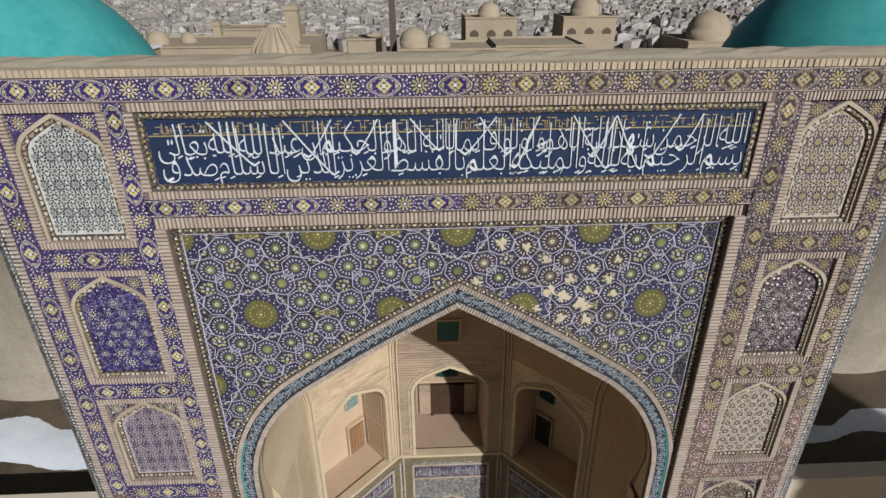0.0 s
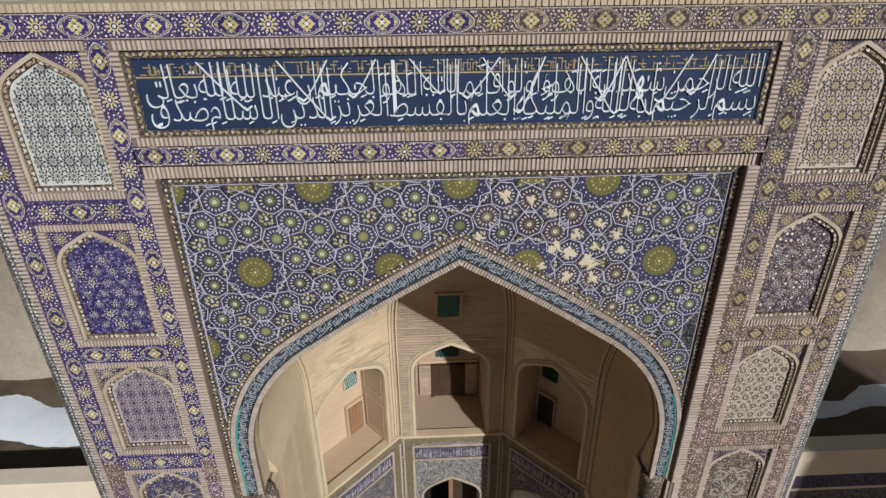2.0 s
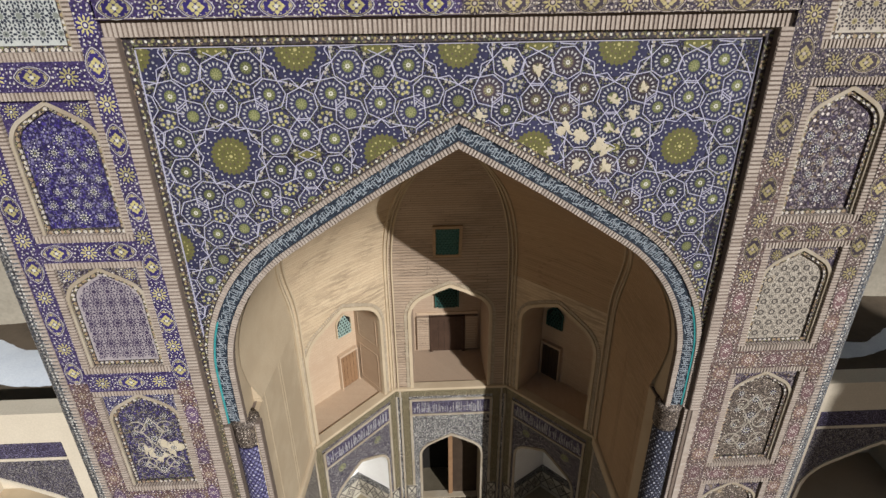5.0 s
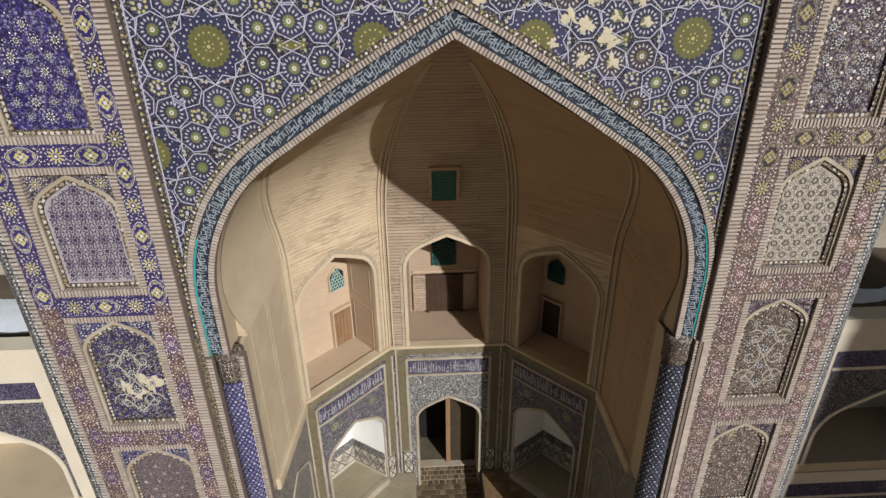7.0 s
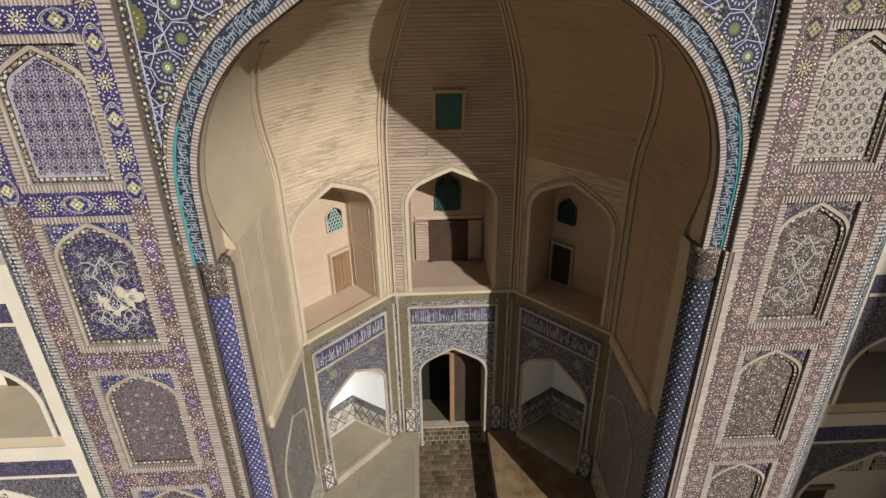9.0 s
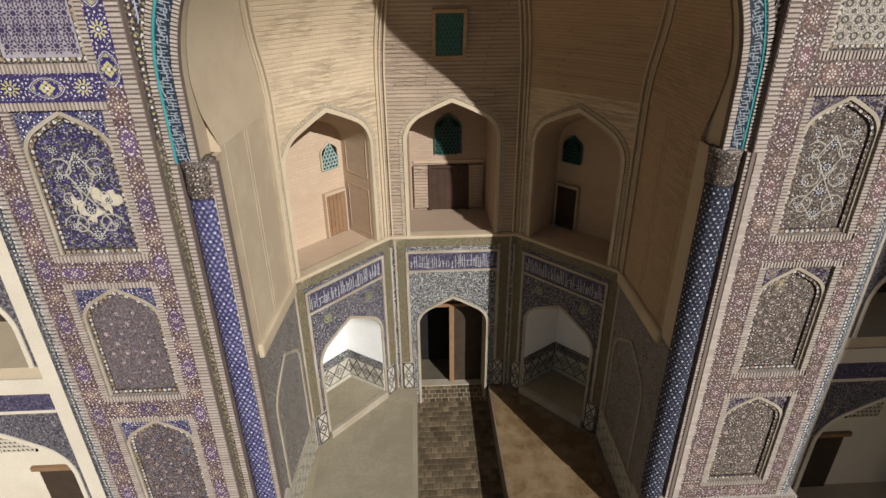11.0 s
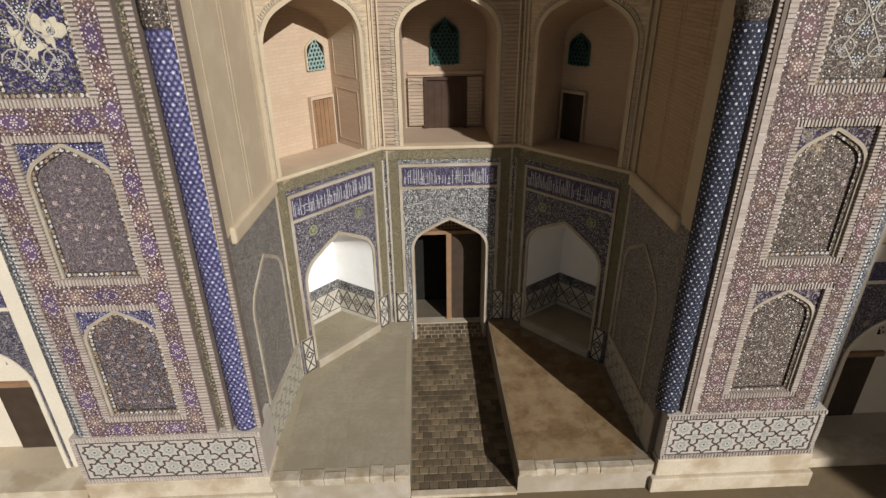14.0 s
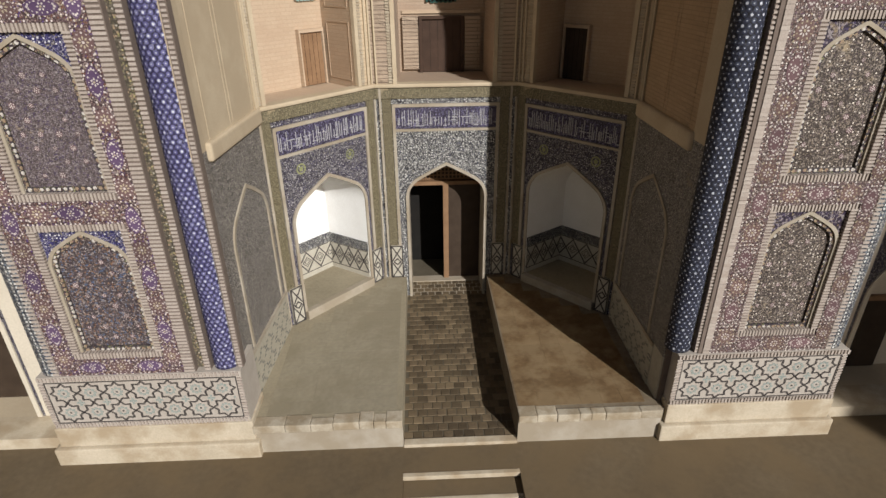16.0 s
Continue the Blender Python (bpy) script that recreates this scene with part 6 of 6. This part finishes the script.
for x, z, rr in LOST:
    if in_field(x, z, 0.12):
        patch(x, z, rr * rng.uniform(0.75, 1.25), 0.2235, spandrel)
    if rng.random() < 0.5 and in_field(x + 0.2, z - 0.15, 0.12):
        patch(x + rng.uniform(0.0, 0.2), z - rng.uniform(0.0, 0.15), rng.uniform(0.06, 0.12), 0.2225, spandrel)
patch(-7.35, 12.3, 0.42, 0.186, portal)
patch(-7.75, 12.0, 0.3, 0.187, portal)
patch(-8.0, 12.25, 0.22, 0.1865, portal)

# ---- rings of one pale panel, scrolls and hearts of others ----
x0, x1 = RPX
z0, z1 = PANELS[2]
cx, wi = (x0 + x1) / 2, (x1 - x0) / 2 - 0.34
ring_grey = plain("ring_grey_glaze", (0.060, 0.052, 0.048), (0.105, 0.092, 0.085), 0.45, 6, 60, 0.15)
ring_me = []
for r0, r1 in ((0.046, 0.078), (0.021, 0.042)):
    bmr = bmesh.new()
    ring(bmr, r0, r1, -0.004, 0, 12)
    ring_me.append(keep_mesh("ring_tile", bmr, [ring_grey]))
for r in range(20):
    for k in range(-4, 5):
        x, z = cx + (k + 0.5 * (r % 2)) * 0.27, z0 + 0.42 + r * 0.15
        if abs(x - cx) < wi + 0.05 and z < z1 - 0.56 - max(0, abs(x - cx) - 0.1) * 0.55:
            shared("ring_tile", ring_me[r % 2], portal, Matrix.Translation((x, 0.187, z)))


def scroll(x, z, rr, turn, hand):
    return [(x + hand * rr * (1 - t / 16.0) * math.cos(turn + t * 0.55), z + rr * (1 - t / 16.0) * math.sin(turn + t * 0.55)) for t in range(15)]


for (px0, px1), (z0, z1), m in ((LPX, PANELS[3], dull_pale), (RPX, PANELS[3], dull_pale)):
    cx = (px0 + px1) / 2
    b = bmesh.new()
    for s in (-1, 1):
        for dz, rr, tn in ((0.8, 0.30, 0.0), (1.45, 0.27, 2.0), (2.05, 0.25, 0.6)):
            ln_ = scroll(cx + s * 0.33, z0 + dz, rr, tn, s)
            ribbon(b, ln_, 0.011, 0.176, 0.19)
            for qx, qz in ln_[1:14:2]:
                box(b, qx - 0.020, qx + 0.020, 0.172, 0.19, qz - 0.020, qz + 0.020)
        ribbon(b, [(cx, z0 + 0.45), (cx + s * 0.35, z0 + 0.9), (cx, z0 + 1.45), (cx + s * 0.28, z0 + 1.95), (cx, z0 + 2.4)], 0.013, 0.1765, 0.19)
    part("scrollwork", b, m, portal)
    for dz in (0.6, 1.15, 1.7, 2.25):
        shared("rosette", SMALL, portal, Matrix.Translation((cx, 0.182, z0 + dz)))
        for s in (-1, 1):
            shared("rosette", SMALL, portal, Matrix.Translation((cx + s * 0.42, 0.182, z0 + dz + 0.2)) @ Matrix.Scale(0.7, 4))
net_black = plain("net_black_glaze", (0.014, 0.016, 0.024), (0.030, 0.038, 0.060), 0.45, 6, 50, 0.1)
net_brown = plain("net_brown_glaze", (0.026, 0.022, 0.026), (0.055, 0.045, 0.055), 0.45, 6, 50, 0.1)
net_violet = plain("net_violet_glaze", (0.026, 0.017, 0.048), (0.055, 0.040, 0.085), 0.45, 6, 50, 0.1)
star_grey = plain("star_grey_glaze", (0.15, 0.165, 0.145), (0.22, 0.235, 0.21), 0.45, 6, 50, 0.1)
for (px0, px1), (z0, z1), dark, heart, pt in ((LPX, PANELS[0], net_black, star_grey, 0.325), (RPX, PANELS[0], net_brown, dull_ochre, 0.325), (LPX, PANELS[2], net_violet, net_violet, 0.30)):
    cx = (px0 + px1) / 2
    wi = (px1 - px0) / 2 - 0.34
    b = bmesh.new()

    head = arch_line(cx, wi - 0.04, z1 - 0.53 - (wi - 0.04) * 0.86, 0.75, 60, foot=z0 + 0.3)

    def inside(x, z):
        if abs(x - cx) > wi - 0.04 or z < z0 + 0.3:
            return False
        return any(min(p[0], q[0]) <= x <= max(p[0], q[0]) and q[0] != p[0] and z < p[1] + (q[1] - p[1]) * (x - p[0]) / (q[0] - p[0]) for p, q in zip(head, head[1:]))

    def piece(x, z, a, la, lb, slot, y=0.1855):
        """A small lozenge of tile, long along the angle a."""
        if inside(x, z):
            b.faces.new([b.verts.new((x + u * math.cos(a) - v * math.sin(a), y, z + u * math.sin(a) + v * math.cos(a))) for u, v in ((-la, 0), (0, -lb), (la, 0), (0, lb))]).material_index = slot

    for r in range(14):
        for k in range(-4, 5):
            x, z = cx + k * pt, z0 + 0.46 + r * pt * 0.94
            grow = 1.15 if r % 2 else 0.95
            for j in range(10):
                a = math.pi * (j + 0.5) / 5
                piece(x + pt * 0.30 * math.cos(a), z + pt * 0.30 * math.sin(a), a, pt * 0.125 * grow, pt * 0.082 * grow, 0)
                piece(x + pt * 0.455 * math.cos(a + 0.314), z + pt * 0.43 * math.sin(a + 0.314), a, pt * 0.095, pt * 0.078, 0, 0.1848 - 0.0004 * (j % 2))
            for j in range(6):
                a = math.pi * j / 3
                piece(x + pt * (0.5 + 0.15 * math.cos(a)), z + pt * (0.47 + 0.15 * math.sin(a)), a, pt * 0.085, pt * 0.065, 0, 0.1838 - 0.0003 * (j % 2))
            if inside(x, z):
                disc(b, pt * 0.165, 0.186, 1, 10, cx=x, cz=z)
                if r % 2 == 0:
                    disc(b, pt * 0.06, 0.184, 0, 6, cx=x, cz=z)
    for f in b.faces:
        f.normal_update()
        if f.normal.y > 0:
            f.normal_flip()
    part("star_tiles", b, [dark, heart], portal, "small dark lozenge tiles of a star net")["kind"] = "stuff"
bmr = bmesh.new()
disc(bmr, 0.062, -0.002, 1, 8)
petal_flower(bmr, 0.056, 6, 0, 0, h=0.02)
DOT = keep_mesh("rosette", bmr, [rose_pale, dusk])
for (px0, px1), (z0, z1) in ((LPX, PANELS[1]), (RPX, PANELS[1]), (LPX, PANELS[4]), (RPX, PANELS[4]), (LPX, PANELS[5]), (RPX, PANELS[5])):
    cx = (px0 + px1) / 2
    for r in range(8):
        for k in range(-2, 3):
            x, z = cx + (k + 0.5 * (r % 2)) * 0.36, z0 + 0.5 + r * 0.28
            if abs(x - cx) < 0.56 and z < z1 - 0.85 - max(0.0, abs(x - cx) - 0.2) * 0.6:
                if z0 < 12 and rng.random() < 0.35:
                    continue
                shared("rosette", SMALL if z0 > 12 else DOT, portal, Matrix.Translation((x + rng.uniform(-0.02, 0.02), 0.182, z)) @ Matrix.Rotation(r * 0.3, 4, 'Y') @ Matrix.Scale((0.62 if z0 > 12 else 0.8) + 0.25 * ((r + k) % 3 == 0) + rng.uniform(-0.1, 0.1), 4))

# ---- dado: stepped black lines and small stars ----
grey_turq = plain("grey_turquoise_glaze", (0.20, 0.235, 0.215), (0.29, 0.32, 0.29), 0.45, 5, 40, 0.2)
for x0, x1 in ((-9.78, -4.98), (5.70, 10.0)):
    b = bmesh.new()
    s = bmesh.new()
    n_ = round((x1 - x0 - 0.4) / 0.62)
    pitch = (x1 - x0 - 0.4) / n_
    R = pitch / 2
    for i in range(n_):
        for row in range(2):
            cx, cz = x0 + 0.2 + (i + 0.5) * pitch, 1.27 + (row + 0.5) * 0.60
            pts = [(cx + q * math.cos(math.pi * j / 8), cz + 0.96 * q * math.sin(math.pi * j / 8)) for j, q in enumerate((R, R * 0.70) * 8)]
            for (xa, za), (xb, zb) in zip(pts, pts[1:] + pts[:1]):
                # stepped outline of small black pieces
                for t in (0.08, 0.42, 0.76):
                    x, z = xa + (xb - xa) * t, za + (zb - za) * t
                    box(b, x - 0.024, x + 0.024, -0.132, -0.11, z - 0.017, z + 0.017)
            for j in range(8):
                a = math.pi * j / 4
                x, z = cx + 0.11 * math.cos(a), cz + 0.11 * math.sin(a)
                box(s, x - 0.032, x + 0.032, -0.128, -0.11, z - 0.030, z + 0.030)
            box(b, cx - 0.02, cx + 0.02, -0.131, -0.11, cz - 0.02, cz + 0.02)
            for dx, dz in ((0.5, 0.5), (0.5, 0.62), (0.5, 0.38), (0.40, 0.5), (0.60, 0.5)):
                x, z = cx + dx * pitch, cz + dz * 0.60
                if x < x1 - 0.25 and z < 2.44 and row == 0:
                    box(s, x - 0.028, x + 0.028, -0.128, -0.11, z - 0.028, z + 0.028)
    for xa, xb, za, zb in ((x0 + 0.13, x1 - 0.13, 1.235, 1.26), (x0 + 0.13, x1 - 0.13, 2.48, 2.505), (x0 + 0.13, x0 + 0.155, 1.26, 2.48), (x1 - 0.155, x1 - 0.13, 1.26, 2.48)):
        box(b, xa, xb, -0.134, -0.11, za, zb)
    for name, mesh_, m_, lab in (("stepped_tiles", b, black_tile, "stepped black cross tiles"), ("star_tiles", s, grey_turq, "grey-green star tiles")):
        ob = part(name, mesh_, m_, portal, lab)
        ob.location.y = 0.08
        ob["kind"] = "stuff"

# ---- tile panels in the alcove ----
pale_ground = plain("pale_tile_ground", (0.35, 0.32, 0.26), (0.46, 0.425, 0.35), 0.5, 4, 40)


def cross_panel(parent, u0, u1, z0, z1, y=-0.06):
    part("tile_panel", boxes((u0, u1, y, 0.05, z0, z1)), pale_ground, parent, "pale tile panel with black crossed lines")
    b = bmesh.new()
    w = 0.022
    h = (z1 - z0) / 2
    for j in range(2):
        a, c = z0 + j * h, z0 + (j + 1) * h
        ribbon(b, [(u0 + 0.04, a + 0.03), (u1 - 0.04, c - 0.03)], w, y - 0.008, y)
        ribbon(b, [(u1 - 0.04, a + 0.03), (u0 + 0.04, c - 0.03)], w, y - 0.01, y)
    m_ = (u0 + u1) / 2
    d = (u1 - u0) * 0.28
    for zc in (z0 + h,):
        ribbon(b, [(m_, zc - d), (m_ + d, zc), (m_, zc + d), (m_ - d, zc), (m_, zc - d)], w, y - 0.012, y)
    for xa, xb, za, zb in ((u0, u1, z0, z0 + 0.04), (u0, u1, z1 - 0.04, z1), (u0, u0 + 0.04, z0, z1), (u1 - 0.04, u1, z0, z1)):
        box(b, xa, xb, y - 0.014, y, za, zb)
    part("cross_lines", b, black_tile, parent)


for j, (m, ln, (bay, line, hw, zf)) in enumerate(bays):
    c = ln / 2
    for s in (-1, 1):
        a = c + s * (1.83 if j == 1 else hw + 0.33)
        cross_panel(bay, a - 0.22, a + 0.22, FLOOR + 0.02, 2.25)
    # script bands: bars only
    b = bmesh.new()
    x = c - 1.6
    while x < c + 1.57:
        hgt = rng.choice((0.55, 0.5, 0.42, 0.3, 0.1, 0.1))
        if hgt > 0.25:
            box(b, x, x + 0.018, -0.045, -0.02, 6.58 + rng.uniform(0, 0.06), 6.58 + hgt)
            x += rng.uniform(0.035, 0.09)
        else:
            zz = 6.57 + rng.choice((0.02, 0.1, 0.2, 0.3))
            w = rng.uniform(0.05, 0.16)
            box(b, x, x + w, -0.045, -0.02, zz, zz + 0.022)
            x += 0.03
    part("script_bars", b, span_dot, bay, "pale bars of small script")
    if j != 1:
        # zigzag tiled dado inside the niche, on the two reveals and the back
        P0, P1, P2, P3 = Vector((c - hw, 0.02)), Vector((c - hw * 0.8, 1.78)), Vector((c + hw * 0.8, 1.78)), Vector((c + hw, 0.02))
        for p, q in ((P0, P1), (P1, P2), (P2, P3)):
            mm, l2 = wall_frame((p.x, p.y), (q.x, q.y))
            dd = part("niche_dado", boxes((0.0, l2, -0.03, 0.03, zf, zf + 1.08)), pale_ground, bay, "pale niche dado with black zigzag")
            dd.matrix_basis = mm
            b = bmesh.new()
            n = max(2, 2 * round(l2 / 1.05))
            lo_, hi_ = zf + 0.25, zf + 1.02
            for ph in (0, 1):
                zz = [(l2 * k / n, hi_ if (k + ph) % 2 else lo_) for k in range(n + 1)]
                ribbon(b, zz, 0.021, -0.042 - 0.002 * ph, -0.03)
            for k in range(n + 1):
                for f_, g_ in ((0.5, 0.26), (0.26, 0.14)):
                    if 0 < k < n or f_ < 0.4:
                        u, zc = min(max(l2 * k / n, g_ * l2 / n * 1.3), l2 - g_ * l2 / n * 1.3), (lo_ + hi_) / 2
                        d_, e_ = l2 / n * g_ * 1.25, (hi_ - lo_) * g_ * 0.9
                        ribbon(b, [(u - d_, zc), (u, zc + e_), (u + d_, zc), (u, zc - e_), (u - d_, zc)], 0.011, -0.039, -0.03)
            for zc in (lo_ - 0.04, hi_ + 0.035):
                box(b, 0.0, l2, -0.037, -0.02, zc - 0.014, zc + 0.014)
            z_ = part("zigzag", b, black_tile, dd)
            dd2 = part("flower_strip", boxes((0.0, l2, -0.035, 0.03, zf + 1.08, zf + 1.42)), tile_pale, bay)
            dd2.matrix_basis = mm
        part("niche_bench", bevel(boxes((c - hw, c + hw, 0.06, 1.75, zf - 0.25, zf + 0.015)), 0.02), sufa_top, bay)
        part("bench_edge", bevel(boxes((c - hw - 0.05, c + hw + 0.05, -0.16, 0.06, FLOOR - 0.1, zf + 0.03)), 0.03), trim_stone, bay)
        for dx, rr in ((-0.95, 0.17), (0.95, 0.17)):
            b = bmesh.new()
            ring(b, rr * 0.7, rr, 0, 0)
            disc(b, rr * 0.45, 0, 0, 10)
            o = part("round_medallion", b, span_green, bay)
            o.matrix_basis = Matrix.Translation((c + dx, -0.012, 5.95))
# lattice over the door
m, ln, (bay, line, hw, zf) = bays[1]
c = ln / 2
b = bmesh.new()
for k in range(-9, 10):
    for r in range(7):
        x, z = c + k * 0.14, 4.26 + r * 0.14
        if z < 5.3 - abs(x - c) * 0.75:
            box(b, x - 0.022, x + 0.022, 1.30, 1.34, z, z + 0.14)
            box(b, x, x + 0.14, 1.31, 1.35, z, z + 0.035)
part("fanlight_lattice", b, wood, bay, "wooden lattice over the door")

# ---- pavers of the path ----
bmp = bmesh.new()
box(bmp, -0.126, 0.126, -0.127, 0.127, -0.03, 0.03)
bevel(bmp, 0.012, 1)
paver = bpy.data.meshes.new("paver")
bmp.to_mesh(paver)
bmp.free()
paver.materials.append(path_brick)
slope = math.atan2(0.05, 7.5)
for r in range(30):
    for k in range(11):
        y = 0.28 + r * 0.277
        x = -1.03 + k * 0.272 + (0.09 if r % 2 else -0.04) + rng.uniform(-0.008, 0.008)
        m = Matrix.Translation((x, y, 0.04 + y * 0.0067 - 0.015 + rng.uniform(-0.003, 0.003))) @ Matrix.Rotation(slope, 4, 'X') @ Matrix.Rotation(rng.uniform(-0.05, 0.05), 4, 'Z') @ Matrix.Rotation(rng.uniform(-0.012, 0.012), 4, 'Y')
        shared("paver", paver, ramp_ob, m)

# ---- the old town behind ----
town_m = plain("old_brick_far", (0.25, 0.205, 0.15), (0.34, 0.285, 0.21), 0.95, 0.15, 2.0, 0.2)
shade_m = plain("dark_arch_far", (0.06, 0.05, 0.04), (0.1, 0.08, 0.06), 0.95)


def old_building(x0, x1, y0, y1, h, arches=0, domes=()):
    t = thing("old_building", "flat-roofed old brick building of the town", "building", group="old town")
    part("wall", boxes((x0, x1, y0, y1, -0.7, h)), town_m, t)
    for q in ((x0 - 0.3, x1 + 0.3, y0 - 0.3, y0 + 0.4), (x0, x1, y1 - 0.4, y1), (x0, x0 + 0.4, y0 + 0.4, y1 - 0.4), (x1 - 0.4, x1, y0 + 0.4, y1 - 0.4)):
        part("parapet", boxes((*q, h, h + 0.5)), town_m, t)
    # flat dark plates on the wall, painted as the shade of arched recesses
    for k in range(arches):
        c = x0 + (x1 - x0) * (k + 0.5) / arches
        w = (x1 - x0) / arches * 0.26
        b = bmesh.new()
        prism(b, arch_line(c, w, h - 3.0 - w, 0.6, 60, foot=h - 5.2, n=5), y0 - 0.06, y0 + 0.1)
        part("painted_recess", b, shade_m, t)
    for dx, dy, rr in domes:
        b = bmesh.new()
        lathe(b, [(rr, h), (rr, h + rr * 0.35)] + [(rr * math.cos(a), h + rr * 0.35 + rr * 0.9 * math.sin(a)) for a in [j * math.pi / 2 / 7 for j in range(7)]] + [(0.05, h + rr * 1.3)], x0 + dx, y0 + dy, 18)
        part("dome", b, town_m, t)
    return t


old_building(-80, -30, 150, 178, 9.0, 0, ((6, 10, 3.0), (13, 14, 2.2)))
old_building(-66, -40, 182, 200, 10.5, 8)
old_building(-6, 20, 146, 165, 8.0, 5, ((4, 9, 4.0), (11, 8, 3.0)))
old_building(20, 44, 146, 168, 8.6, 6)
old_building(14, 30, 176, 196, 13.5, 3, ((8, 8, 3.5),))
old_building(48, 66, 190, 206, 12.5, 3, ((9, 8, 5.0),))
old_building(-22, -12, 168, 180, 8.5)
old_building(92, 116, 190, 215, 4.0, 0, ((12, 12, 7.5),))
t = thing("conical_dome", "weathered ribbed brick dome", "dome")
b = bmesh.new()
lathe(b, [(7.5, 0), (7.3, 6), (6.0, 9), (3.6, 12), (2.2, 13.8), (2.2, 14.6), (0.1, 14.8)], -39.5, 152, 20)
part("shell", b, town_m, t)
for k in range(20):
    a = 2 * math.pi * k / 20
    pts = [(-39.5 + r_ * math.cos(a), 152 + r_ * math.sin(a), z_) for r_, z_ in ((7.5, 0), (7.3, 6), (6.0, 9), (3.6, 12), (2.2, 13.8))]
    b = bmesh.new()
    sweep(b, pts, 0.28, lambda j: (math.cos(a), math.sin(a), 0.3), 0.5)
    part("rib", b, town_m, t)
for x0, y0, w, h, m in ((-36.8, 165, 4.6, 18.5, town_m), (-8.0, 160, 2.2, 24, shade_m), (-63, 178, 3.0, 13.5, town_m)):
    t = thing("brick_tower", "square old brick tower", "tower", group="towers of the old town")
    b = bmesh.new()
    prof = [(w / 2 * 1.3, -0.7), (w / 2 * 1.1, h - 1.5), (w / 2 * 1.25, h - 1.2), (w / 2 * 1.2, h)]
    lathe(b, prof + [(0.05, h)], x0, y0, 4, math.pi / 4, math.pi / 4 + 2 * math.pi)
    for f in b.faces:
        f.smooth = False
    part("shaft", b, m, t)

# long pale flat roof beside the houses
t = thing("old_building", "long low house with a pale flat roof", "building", group="old town")
part("wall", boxes((-74, -56, 112, 118, -0.7, 13.0)), town_m, t)
part("roof", boxes((-74.4, -55.6, 111.6, 118.4, 13.0, 13.3)), snow, t)
houses = islands("far_houses", (0.030, 0.025, 0.022), (0.135, 0.108, 0.085), (0.46, 0.44, 0.42), fine=0.6)
hr = random.Random(11)
vs, fs = [], []
for _ in range(15000):
    y = 190 + 900 * hr.random() ** 0.85
    x = hr.uniform(-0.62, 0.62) * (y + 40)
    if y < 215 and -85 < x < 110:
        continue
    w, d, h = 1.8 + 9 * hr.random() ** 2.4, hr.uniform(1.4, 4.5), hr.uniform(1.6, 5.0) - 0.7
    a = hr.uniform(-0.14, 0.14) + (0.0 if hr.random() < 0.8 else 0.7)
    ca, sa = math.cos(a), math.sin(a)
    base = len(vs)
    hip = hr.random() < 0.25
    for zz in (-0.7, h):
        for sx, sy in ((-1, -1), (1, -1), (1, 1), (-1, 1)):
            u, v = sx * w / 2, sy * d / 2
            vs.append((x + u * ca - v * sa, y + u * sa + v * ca, zz))
    quads = [(0, 1, 5, 4), (1, 2, 6, 5), (2, 3, 7, 6), (3, 0, 4, 7)]
    if hip:
        rh = h + hr.uniform(0.8, 2.0)
        for sy in (-0.3, 0.3):
            v = sy * d
            vs.append((x - v * sa, y + v * ca, rh))
        quads += [(4, 5, 8), (6, 7, 9), (5, 6, 9, 8), (7, 4, 8, 9)]
    else:
        quads += [(4, 5, 6, 7)]
    for q in quads:
        fs.append([base + i for i in q])
town = raw("distant_houses", vs, fs, houses)
tagged(town, "dense low houses of the town far below", "houses", kind="stuff")
